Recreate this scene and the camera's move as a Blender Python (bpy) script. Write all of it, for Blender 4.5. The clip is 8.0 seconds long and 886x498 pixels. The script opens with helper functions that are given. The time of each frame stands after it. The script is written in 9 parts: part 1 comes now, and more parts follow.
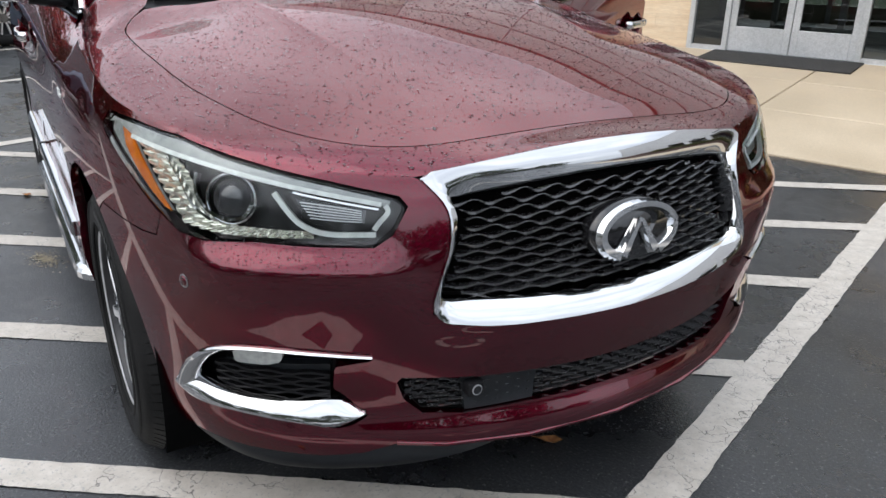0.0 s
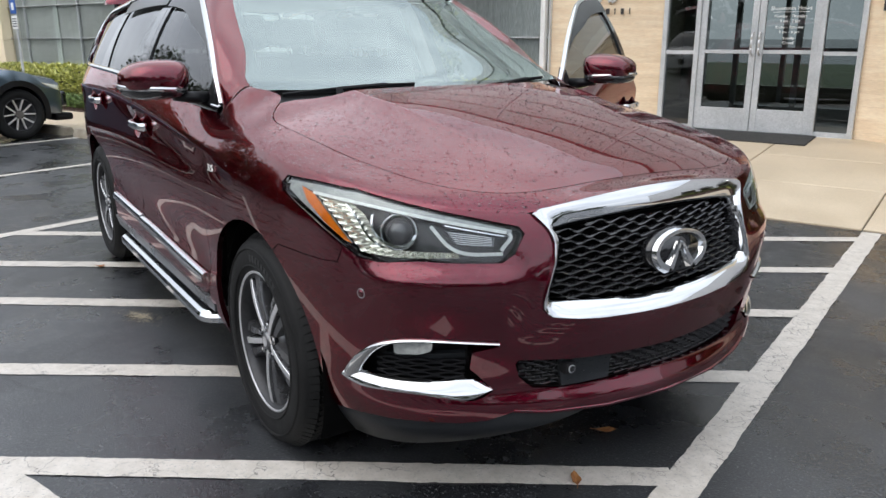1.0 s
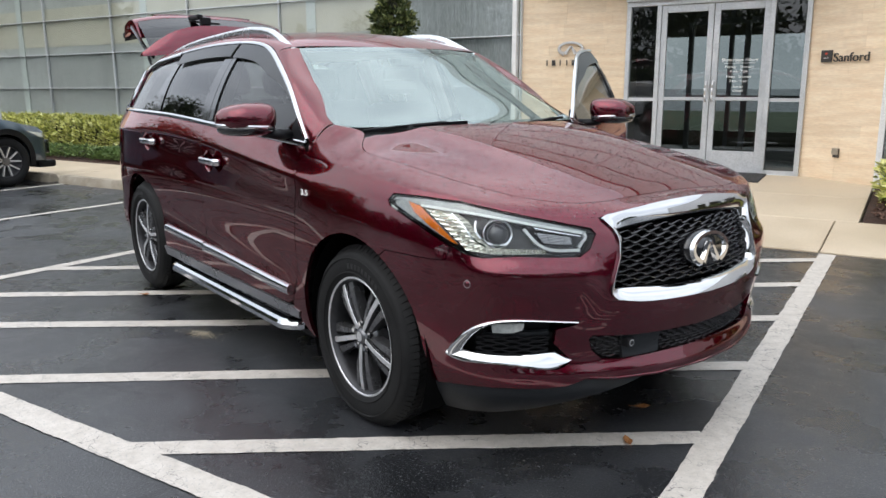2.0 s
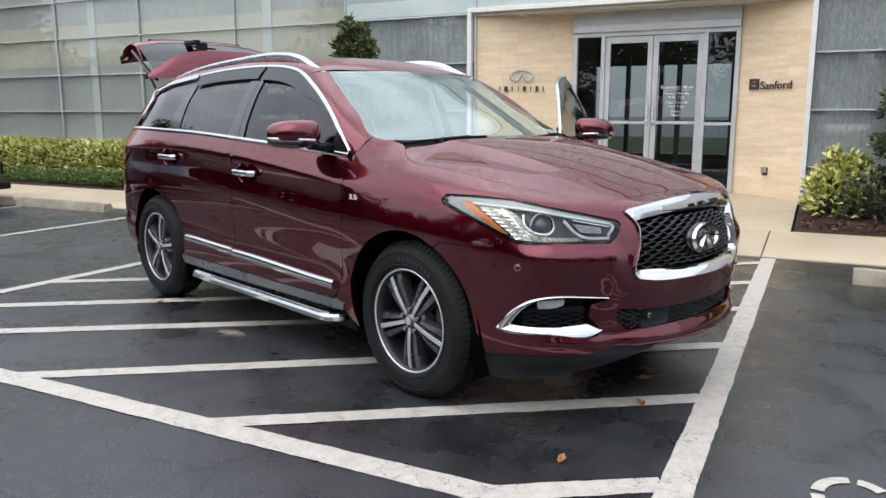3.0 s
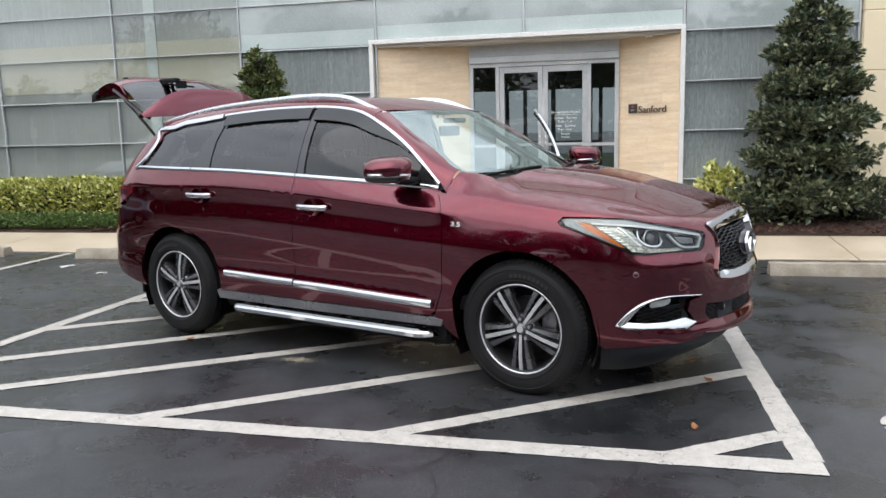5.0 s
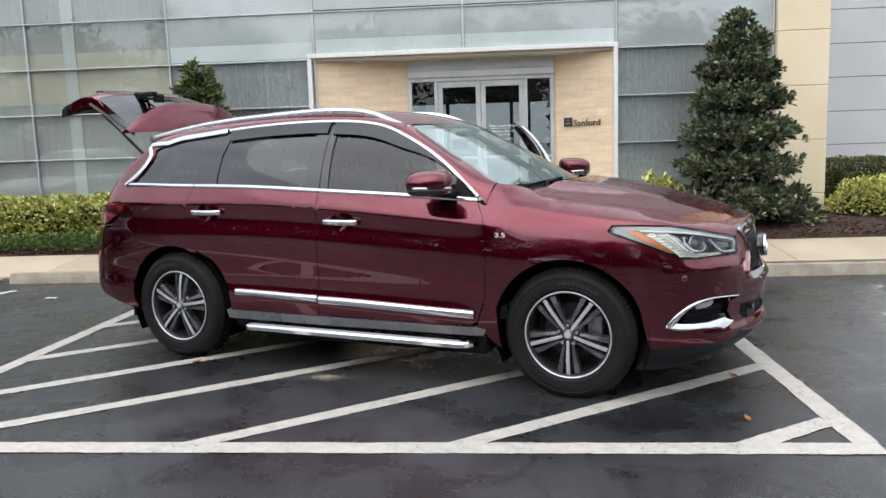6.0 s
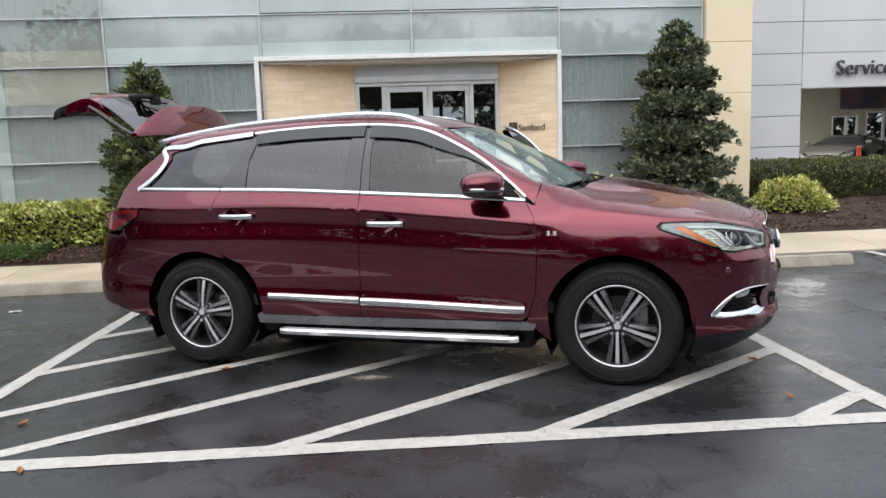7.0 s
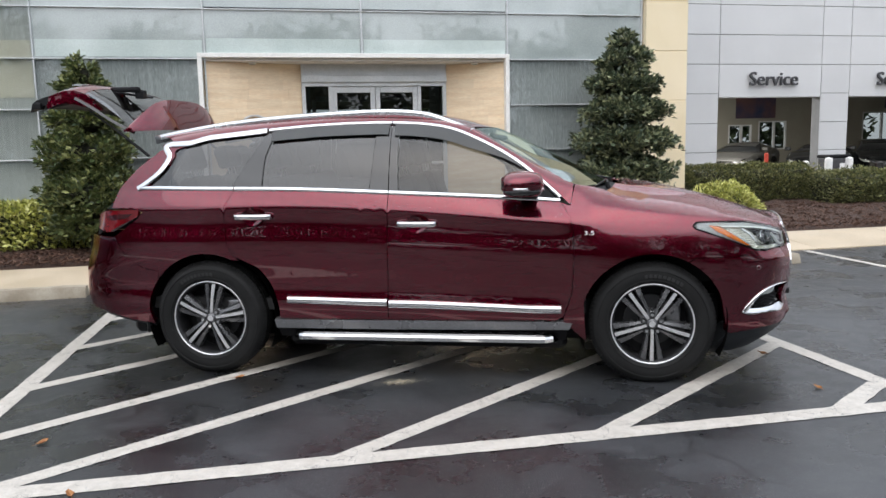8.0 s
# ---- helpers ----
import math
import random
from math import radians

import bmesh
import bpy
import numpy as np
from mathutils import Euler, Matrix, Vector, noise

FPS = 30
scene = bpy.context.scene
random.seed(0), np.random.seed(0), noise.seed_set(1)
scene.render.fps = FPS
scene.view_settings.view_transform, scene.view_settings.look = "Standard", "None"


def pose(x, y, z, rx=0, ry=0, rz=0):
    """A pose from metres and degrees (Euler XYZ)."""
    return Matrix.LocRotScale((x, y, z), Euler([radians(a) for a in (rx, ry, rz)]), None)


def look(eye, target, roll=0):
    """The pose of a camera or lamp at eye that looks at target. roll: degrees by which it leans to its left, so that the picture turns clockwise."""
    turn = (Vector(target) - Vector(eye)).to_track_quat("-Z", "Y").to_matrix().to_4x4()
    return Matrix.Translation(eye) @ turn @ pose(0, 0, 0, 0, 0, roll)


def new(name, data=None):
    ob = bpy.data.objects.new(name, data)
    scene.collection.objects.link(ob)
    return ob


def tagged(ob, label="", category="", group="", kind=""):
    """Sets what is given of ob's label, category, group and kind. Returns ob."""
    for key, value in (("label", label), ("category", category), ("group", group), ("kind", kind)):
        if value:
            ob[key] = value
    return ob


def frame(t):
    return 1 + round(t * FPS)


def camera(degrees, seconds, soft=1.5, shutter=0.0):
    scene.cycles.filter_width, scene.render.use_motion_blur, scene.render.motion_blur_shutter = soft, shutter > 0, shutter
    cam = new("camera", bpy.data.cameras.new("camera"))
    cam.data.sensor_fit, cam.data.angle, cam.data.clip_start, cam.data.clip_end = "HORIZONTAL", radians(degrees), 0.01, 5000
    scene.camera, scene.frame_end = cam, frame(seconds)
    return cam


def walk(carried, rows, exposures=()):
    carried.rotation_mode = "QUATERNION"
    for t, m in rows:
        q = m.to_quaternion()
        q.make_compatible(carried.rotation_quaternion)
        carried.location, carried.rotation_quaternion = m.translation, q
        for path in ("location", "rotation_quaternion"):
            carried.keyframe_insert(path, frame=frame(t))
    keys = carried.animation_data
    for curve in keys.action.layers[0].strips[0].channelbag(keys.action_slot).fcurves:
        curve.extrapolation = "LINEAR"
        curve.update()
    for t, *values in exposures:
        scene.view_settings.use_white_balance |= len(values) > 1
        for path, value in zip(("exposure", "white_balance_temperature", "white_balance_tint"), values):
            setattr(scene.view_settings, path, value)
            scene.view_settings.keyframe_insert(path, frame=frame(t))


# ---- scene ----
cam = camera(59.8, 8.0)
PATH = [
    (0, (2.959, -2.326, 1.37), (1.802, -0.869, 0.636), 1.0),
    (0.5, (3.025, -2.697, 1.391), (1.867, -1.187, 0.775), 0.4),
    (1, (3.053, -3.062, 1.421), (1.918, -1.503, 0.89), -0.1),
    (1.5, (2.995, -3.435, 1.431), (1.9, -1.827, 0.97), -0.3),
    (2, (2.971, -3.806, 1.402), (1.935, -2.145, 0.991), -0.2),
    (3.5, (2.565, -4.808, 1.356), (1.788, -2.994, 1.034), -0.1),
    (4, (2.269, -5.06, 1.388), (1.599, -3.202, 1.073), -0.5),
    (4.5, (1.922, -5.375, 1.432), (1.369, -3.478, 1.123), -0.9),
    (5, (1.523, -5.515, 1.465), (1.097, -3.584, 1.166), -1.4),
    (6.5, (0.143, -5.797, 1.497), (0.154, -3.815, 1.229), -1.9),
    (7, (-0.355, -5.85, 1.507), (-0.205, -3.874, 1.238), -1.9),
    (7.5, (-0.792, -5.78, 1.491), (-0.505, -3.818, 1.226), -1.6),
    (8, (-1.212, -5.653, 1.499), (-0.793, -3.716, 1.233), -1.2),
]
walk(cam, [(t, look(eye, target, roll)) for t, eye, target, roll in PATH])

# ---- light: overcast sky with a broad, weak sun ----
world = bpy.data.worlds.new("overcast_sky")
scene.world = world
world.use_nodes = True
wn = world.node_tree.nodes
sky = wn.new("ShaderNodeTexSky")
sky.sky_type = "NISHITA"
sky.sun_disc = False
sky.sun_elevation = radians(52)
sky.sun_rotation = radians(200)
sky.air_density, sky.dust_density, sky.ozone_density = 1.0, 6.0, 0.6
# grey cloud cover: soft cloud brightness over the whole dome, mixed with the clear sky behind it
co = wn.new("ShaderNodeTexCoord")
mp = wn.new("ShaderNodeMapping")
mp.inputs["Scale"].default_value = (1.2, 1.2, 3.0)
cl = wn.new("ShaderNodeTexNoise")
cl.inputs["Scale"].default_value, cl.inputs["Detail"].default_value = 2.2, 5.0
rp = wn.new("ShaderNodeValToRGB")
rp.color_ramp.elements[0].position, rp.color_ramp.elements[0].color = 0.30, (6.8, 7.4, 8.4, 1)
rp.color_ramp.elements[1].position, rp.color_ramp.elements[1].color = 0.72, (11.4, 12.1, 13.2, 1)
mx = wn.new("ShaderNodeMixRGB")
mx.inputs["Fac"].default_value = 0.86
bg = wn["Background"]
bg.inputs["Strength"].default_value = 0.105
wl = world.node_tree.links
wl.new(co.outputs["Generated"], mp.inputs["Vector"])
wl.new(mp.outputs["Vector"], cl.inputs["Vector"])
wl.new(cl.outputs["Fac"], rp.inputs["Fac"])
wl.new(sky.outputs["Color"], mx.inputs["Color1"])
# an overcast dome is about three times brighter overhead than at the horizon
sep = wn.new("ShaderNodeSeparateXYZ")
up = wn.new("ShaderNodeMapRange")
up.inputs["From Min"].default_value, up.inputs["From Max"].default_value = 0.0, 1.0
up.inputs["To Min"].default_value, up.inputs["To Max"].default_value = 0.72, 1.38
dome = wn.new("ShaderNodeMixRGB")
dome.blend_type = "MULTIPLY"
dome.inputs["Fac"].default_value = 1.0
wl.new(co.outputs["Generated"], sep.inputs["Vector"])
wl.new(sep.outputs["Z"], up.inputs["Value"])
wl.new(rp.outputs["Color"], dome.inputs["Color1"])
wl.new(up.outputs["Result"], dome.inputs["Color2"])
wl.new(dome.outputs["Color"], mx.inputs["Color2"])
wl.new(mx.outputs["Color"], bg.inputs["Color"])
sun = new("sun", bpy.data.lights.new("sun", "SUN"))
sun.data.energy, sun.data.angle, sun.data.color = 0.65, radians(75), (1.0, 0.98, 0.95)
sun.matrix_world = look((-4, -10, 14), (0, 0, 0))
scene.view_settings.exposure = 0.72
# ---- materials ----
def nodes_of(name):
    m = bpy.data.materials.new(name)
    m.use_nodes = True
    nt = m.node_tree
    return m, nt, nt.nodes["Principled BSDF"]


def noise_fac(nt, scale, detail=4.0, lo=0.35, hi=0.65, stretch=None, rough=0.55):
    tc = nt.nodes.new("ShaderNodeTexCoord")
    n = nt.nodes.new("ShaderNodeTexNoise")
    n.inputs["Scale"].default_value, n.inputs["Detail"].default_value = scale, detail
    n.inputs["Roughness"].default_value = rough
    src = tc.outputs["Object"]
    if stretch:
        mpn = nt.nodes.new("ShaderNodeMapping")
        mpn.inputs["Scale"].default_value = stretch
        nt.links.new(src, mpn.inputs["Vector"])
        src = mpn.outputs["Vector"]
    nt.links.new(src, n.inputs["Vector"])
    mr = nt.nodes.new("ShaderNodeMapRange")
    mr.inputs["From Min"].default_value, mr.inputs["From Max"].default_value = lo, hi
    nt.links.new(n.outputs["Fac"], mr.inputs["Value"])
    return mr.outputs["Result"]


def mix_col(nt, fac, a, b, mode="MIX"):
    m = nt.nodes.new("ShaderNodeMixRGB")
    m.blend_type = mode
    for sock, v in (("Fac", fac), ("Color1", a), ("Color2", b)):
        if isinstance(v, (int, float)):
            m.inputs[sock].default_value = v
        elif isinstance(v, tuple):
            m.inputs[sock].default_value = (*v, 1)
        else:
            nt.links.new(v, m.inputs[sock])
    return m.outputs["Color"]


def remap(nt, fac, a, b):
    mr = nt.nodes.new("ShaderNodeMapRange")
    mr.inputs["To Min"].default_value, mr.inputs["To Max"].default_value = a, b
    nt.links.new(fac, mr.inputs["Value"])
    return mr.outputs["Result"]


def bump(nt, bsdf, fac, strength, dist):
    b = nt.nodes.new("ShaderNodeBump")
    b.inputs["Strength"].default_value, b.inputs["Distance"].default_value = strength, dist
    nt.links.new(fac, b.inputs["Height"])
    nt.links.new(b.outputs["Normal"], bsdf.inputs["Normal"])
    return b


def surface(name, c1, c2, scale=4.0, rough=(0.5, 0.6), metal=0.0, fine=60.0, bumps=0.0, dist=0.002, stretch=None, per_object=0.0, coat=0.0, spec=0.5):
    """A two-scale mottled surface: patches between c1 and c2, finer grain over them, and fine relief."""
    m, nt, b = nodes_of(name)
    f1 = noise_fac(nt, scale, stretch=stretch)
    f2 = noise_fac(nt, fine, detail=3.0, lo=0.3, hi=0.7, stretch=stretch)
    c = mix_col(nt, f1, c1, c2)
    grain = remap(nt, f2, 0.86, 1.10)
    c = mix_col(nt, 1.0, c, grain, "MULTIPLY")
    if per_object:
        oi = nt.nodes.new("ShaderNodeObjectInfo")
        c = mix_col(nt, 1.0, c, remap(nt, oi.outputs["Random"], 1 - per_object, 1 + per_object), "MULTIPLY")
    nt.links.new(c, b.inputs["Base Color"])
    nt.links.new(remap(nt, f1, *rough), b.inputs["Roughness"])
    b.inputs["Metallic"].default_value = metal
    b.inputs["Coat Weight"].default_value = coat
    b.inputs["Specular IOR Level"].default_value = spec
    if bumps:
        bump(nt, b, f2, bumps, dist)
    return m


def glass(name, tint, gloss=0.04, ior=1.5, sheen=(1, 1, 1)):
    """A thin pane: see-through with a tint, mirror-like by Fresnel."""
    m, nt, b = nodes_of(name)
    nt.nodes.remove(b)
    out = nt.nodes["Material Output"]
    tr, gl = nt.nodes.new("ShaderNodeBsdfTransparent"), nt.nodes.new("ShaderNodeBsdfGlossy")
    tr.inputs["Color"].default_value = (*tint, 1)
    gl.inputs["Roughness"].default_value = gloss
    gl.inputs["Color"].default_value = (*sheen, 1)
    fr, mix = nt.nodes.new("ShaderNodeFresnel"), nt.nodes.new("ShaderNodeMixShader")
    fr.inputs["IOR"].default_value = ior
    nt.links.new(fr.outputs["Fac"], mix.inputs["Fac"])
    nt.links.new(tr.outputs["BSDF"], mix.inputs[1])
    nt.links.new(gl.outputs["BSDF"], mix.inputs[2])
    nt.links.new(mix.outputs["Shader"], out.inputs["Surface"])
    return m


def make_asphalt():
    m, nt, b = nodes_of("sealed_asphalt")
    patch = noise_fac(nt, 0.45, detail=7.0, lo=0.38, hi=0.64, rough=0.62)
    wet = noise_fac(nt, 1.5, detail=8.0, lo=0.44, hi=0.60, rough=0.66)
    grit = noise_fac(nt, 120.0, detail=3.0, lo=0.3, hi=0.75)
    stone = noise_fac(nt, 95.0, detail=3.0, lo=0.61, hi=0.67)
    c = mix_col(nt, patch, (0.0055, 0.0059, 0.0068), (0.036, 0.038, 0.042))
    c = mix_col(nt, 1.0, c, remap(nt, grit, 0.30, 1.95), "MULTIPLY")
    c = mix_col(nt, stone, c, (0.125, 0.125, 0.122))
    c = mix_col(nt, 1.0, c, remap(nt, wet, 1.06, 0.66), "MULTIPLY")
    # a sparse web of fine cracks
    tc = nt.nodes.new("ShaderNodeTexCoord")
    dn = nt.nodes.new("ShaderNodeTexNoise")
    dn.inputs["Scale"].default_value, dn.inputs["Detail"].default_value = 3.0, 6.0
    nt.links.new(tc.outputs["Object"], dn.inputs["Vector"])
    vo = nt.nodes.new("ShaderNodeTexVoronoi")
    vo.feature = "DISTANCE_TO_EDGE"
    vo.inputs["Scale"].default_value = 1.1
    nt.links.new(mix_col(nt, 0.22, tc.outputs["Object"], dn.outputs["Color"]), vo.inputs["Vector"])
    cr = nt.nodes.new("ShaderNodeMapRange")
    cr.inputs["From Min"].default_value, cr.inputs["From Max"].default_value = 0.003, 0.014
    nt.links.new(vo.outputs["Distance"], cr.inputs["Value"])
    crack = nt.nodes.new("ShaderNodeMath")
    crack.operation = "MAXIMUM"
    nt.links.new(cr.outputs["Result"], crack.inputs[0])
    nt.links.new(noise_fac(nt, 0.7, detail=3.0, lo=0.40, hi=0.50), crack.inputs[1])
    c = mix_col(nt, 1.0, c, remap(nt, crack.outputs["Value"], 0.35, 1.0), "MULTIPLY")
    nt.links.new(c, b.inputs["Base Color"])
    nt.links.new(remap(nt, wet, 0.42, 0.19), b.inputs["Roughness"])
    b.inputs["Specular IOR Level"].default_value = 0.68
    bump(nt, b, grit, 0.30, 0.003)
    return m


def make_road_paint():
    m, nt, b = nodes_of("worn_white_road_paint")
    tc = nt.nodes.new("ShaderNodeTexCoord")
    vo = nt.nodes.new("ShaderNodeTexVoronoi")
    vo.feature = "DISTANCE_TO_EDGE"
    vo.inputs["Scale"].default_value = 7.5
    vo.inputs["Randomness"].default_value = 1.0
    dn = nt.nodes.new("ShaderNodeTexNoise")
    dn.inputs["Scale"].default_value, dn.inputs["Detail"].default_value = 7.0, 4.0
    nt.links.new(tc.outputs["Object"], dn.inputs["Vector"])
    warped = mix_col(nt, 0.30, tc.outputs["Object"], dn.outputs["Color"])
    nt.links.new(warped, vo.inputs["Vector"])
    cr = nt.nodes.new("ShaderNodeMapRange")
    cr.inputs["From Min"].default_value, cr.inputs["From Max"].default_value = 0.004, 0.016
    nt.links.new(vo.outputs["Distance"], cr.inputs["Value"])
    keep = noise_fac(nt, 3.2, detail=4.0, lo=0.44, hi=0.58)
    crack = nt.nodes.new("ShaderNodeMath")
    crack.operation = "MAXIMUM"
    nt.links.new(cr.outputs["Result"], crack.inputs[0])
    nt.links.new(keep, crack.inputs[1])
    dirt = noise_fac(nt, 14.0, detail=8.0, lo=0.32, hi=0.78, rough=0.72)
    speck = noise_fac(nt, 110.0, detail=3.0, lo=0.58, hi=0.68)
    c = mix_col(nt, dirt, (0.57, 0.53, 0.48), (0.36, 0.325, 0.28))
    c = mix_col(nt, crack.outputs["Value"], (0.16, 0.15, 0.14), c)
    c = mix_col(nt, speck, c, (0.34, 0.33, 0.31))
    nt.links.new(c, b.inputs["Base Color"])
    b.inputs["Roughness"].default_value = 0.48
    bump(nt, b, crack.outputs["Value"], 0.5, 0.002)
    return m


def make_car_paint(name, deep, flake, rough=0.30, metal=0.7, edge=(1, 1, 1), under=(1, 1, 1)):
    """Metallic base coat with flakes under a clear, mirror-smooth lacquer."""
    m, nt, b = nodes_of(name)
    f = noise_fac(nt, 900.0, detail=1.0, lo=0.35, hi=0.75)
    nt.links.new(mix_col(nt, f, deep, flake), b.inputs["Base Color"])
    b.inputs["Metallic"].default_value = metal
    b.inputs["Roughness"].default_value = rough
    b.inputs["Specular Tint"].default_value = (*edge, 1)
    b.inputs["Coat Weight"].default_value = 1.0
    b.inputs["Coat Roughness"].default_value = 0.004
    b.inputs["Coat IOR"].default_value = 1.62
    b.inputs["Coat Tint"].default_value = (*under, 1)
    return m


def make_chrome(name, c=0.62, rough=0.035):
    m, nt, b = nodes_of(name)
    f = noise_fac(nt, 14.0, detail=4.0, lo=0.3, hi=0.7)
    nt.links.new(mix_col(nt, f, (c, c * 1.01, c * 1.03), (c * 1.04, c * 1.05, c * 1.06)), b.inputs["Base Color"])
    nt.links.new(remap(nt, f, rough * 0.8, rough * 1.3), b.inputs["Roughness"])
    b.inputs["Metallic"].default_value = 1.0
    return m


def make_blind(name, dark, pale, streaky):
    """Woven blind behind the glass: fine upright threads and broad uneven fading."""
    m, nt, b = nodes_of(name)
    streak = noise_fac(nt, 1.0, detail=5.0, lo=0.30, hi=0.72, stretch=(34.0, 34.0, 0.9))
    fine = noise_fac(nt, 1.0, detail=3.0, lo=0.35, hi=0.68, stretch=(150.0, 150.0, 16.0))
    big = noise_fac(nt, 0.8, detail=3.0, lo=0.3, hi=0.7)
    c = mix_col(nt, streak, dark, pale)
    c = mix_col(nt, 1.0, c, remap(nt, fine, 1 - streaky, 1 + streaky), "MULTIPLY")
    c = mix_col(nt, 1.0, c, remap(nt, big, 0.90, 1.10), "MULTIPLY")
    oi = nt.nodes.new("ShaderNodeObjectInfo")
    c = mix_col(nt, 1.0, c, remap(nt, oi.outputs["Random"], 0.93, 1.07), "MULTIPLY")
    nt.links.new(c, b.inputs["Base Color"])
    b.inputs["Roughness"].default_value = 0.8
    bump(nt, b, fine, 0.3, 0.002)
    return m


def make_travertine():
    m, nt, b = nodes_of("veined_travertine")
    vein = noise_fac(nt, 1.0, detail=6.0, lo=0.38, hi=0.66, stretch=(2.2, 2.2, 16.0))
    fine = noise_fac(nt, 1.0, detail=4.0, lo=0.3, hi=0.7, stretch=(14.0, 14.0, 90.0))
    c = mix_col(nt, vein, (0.72, 0.55, 0.37), (0.80, 0.66, 0.48))
    c = mix_col(nt, 1.0, c, remap(nt, fine, 0.90, 1.07), "MULTIPLY")
    oi = nt.nodes.new("ShaderNodeObjectInfo")
    c = mix_col(nt, 1.0, c, remap(nt, oi.outputs["Random"], 0.94, 1.05), "MULTIPLY")
    nt.links.new(c, b.inputs["Base Color"])
    b.inputs["Roughness"].default_value = 0.55
    bump(nt, b, fine, 0.15, 0.002)
    return m


def make_leaf(name, dark, mid, light, rough=0.42):
    m, nt, b = nodes_of(name)
    ge = nt.nodes.new("ShaderNodeNewGeometry")
    rpn = nt.nodes.new("ShaderNodeValToRGB")
    e = rpn.color_ramp.elements
    e[0].position, e[0].color = 0.0, (*dark, 1)
    e[1].position, e[1].color = 1.0, (*light, 1)
    k = e.new(0.5)
    k.color = (*mid, 1)
    nt.links.new(ge.outputs["Random Per Island"], rpn.inputs["Fac"])
    f = noise_fac(nt, 40.0, lo=0.3, hi=0.7)
    nt.links.new(mix_col(nt, 1.0, rpn.outputs["Color"], remap(nt, f, 0.8, 1.2), "MULTIPLY"), b.inputs["Base Color"])
    b.inputs["Roughness"].default_value = rough
    b.inputs["Transmission Weight"].default_value = 0.0
    b.inputs["Subsurface Weight"].default_value = 0.0
    return m


M_ASPHALT = make_asphalt()
M_LINE = make_road_paint()
M_PAINT = make_car_paint("deep_red_pearl_paint", (0.062, 0.0005, 0.0078), (0.185, 0.0018, 0.0225), 0.22, 0.94, (0.75, 0.03, 0.13), (1.0, 0.82, 0.86))
M_CHROME = make_chrome("chrome")
M_BRIGHT = make_chrome("brushed_bright_trim", 0.62, 0.09)
M_SATIN = surface("machined_alloy", (0.66, 0.66, 0.67), (0.72, 0.72, 0.73), 8, (0.32, 0.42), 0.75)
M_GUNMETAL = surface("gunmetal_alloy", (0.13, 0.13, 0.135), (0.17, 0.17, 0.175), 8, (0.24, 0.32), 0.8)
# dark rim metal, with the shade behind the spokes put into its colour
M_RIMDARK = surface("dark_rim_with_shade", (0.035, 0.035, 0.037), (0.05, 0.05, 0.053), 8, (0.4, 0.5), 0.6)
M_BLACK = surface("black_plastic", (0.006, 0.006, 0.007), (0.011, 0.011, 0.012), 6, (0.42, 0.55), bumps=0.1, spec=0.18)
M_GLOSSBLACK = surface("gloss_black_trim", (0.006, 0.006, 0.007), (0.010, 0.010, 0.011), 3, (0.10, 0.16), coat=0.6)
M_CHIN = surface("dark_grey_chin_plastic", (0.014, 0.016, 0.018), (0.020, 0.022, 0.025), 5, (0.40, 0.5), bumps=0.1, spec=0.3)
M_SILL = surface("satin_grey_sill", (0.20, 0.20, 0.21), (0.24, 0.24, 0.25), 5, (0.25, 0.32), 0.6)
M_TYRE = surface("tyre_rubber", (0.010, 0.010, 0.010), (0.016, 0.016, 0.016), 9, (0.55, 0.72), fine=120, bumps=0.2, spec=0.16)
M_TINT = glass("privacy_glass", (0.10, 0.105, 0.11), 0.005, 1.75)
M_DOORGLASS = glass("door_glass", (0.21, 0.225, 0.225), 0.005, 1.6)
M_LENS = glass("lamp_lens", (0.93, 0.95, 0.95), 0.01, 1.4)
M_AMBER = surface("amber_reflector", (0.75, 0.17, 0.006), (0.85, 0.24, 0.01), 30, (0.15, 0.25), coat=0.8)
M_REDLAMP = surface("red_lamp_lens", (0.10, 0.002, 0.005), (0.16, 0.004, 0.007), 10, (0.08, 0.12), coat=1.0)
M_LAMPDARK = surface("deep_red_lamp_core", (0.030, 0.002, 0.003), (0.045, 0.003, 0.004), 10, (0.08, 0.12), coat=1.0)
M_REFLECT = surface("lamp_reflector", (0.80, 0.81, 0.72), (0.95, 0.95, 0.88), 90, (0.14, 0.24), 0.7)
M_LAMPBACK = surface("dark_lamp_lining", (0.028, 0.028, 0.029), (0.045, 0.045, 0.046), 12, (0.14, 0.24), 0.4)
M_GATEGLASS = glass("rear_window_glass", (0.13, 0.137, 0.147), 0.004, 1.6)
M_DRL = surface("white_light_guide", (0.80, 0.83, 0.80), (0.86, 0.88, 0.85), 20, (0.2, 0.3))
M_GUIDE = surface("clear_grey_light_guide", (0.36, 0.38, 0.37), (0.46, 0.48, 0.46), 30, (0.12, 0.2), coat=0.6)
M_LEATHER = surface("dark_grey_leather", (0.035, 0.034, 0.034), (0.05, 0.049, 0.048), 10, (0.5, 0.6), bumps=0.15)
M_CABIN = surface("dark_cabin_trim", (0.016, 0.016, 0.017), (0.026, 0.026, 0.027), 6, (0.6, 0.7))
M_PALE = surface("pale_cabin_trim", (0.34, 0.32, 0.29), (0.42, 0.40, 0.36), 6, (0.6, 0.7))
M_CONCRETE = surface("tan_concrete", (0.45, 0.365, 0.255), (0.53, 0.435, 0.315), 1.6, (0.45, 0.7), fine=90, bumps=0.25, per_object=0.05)
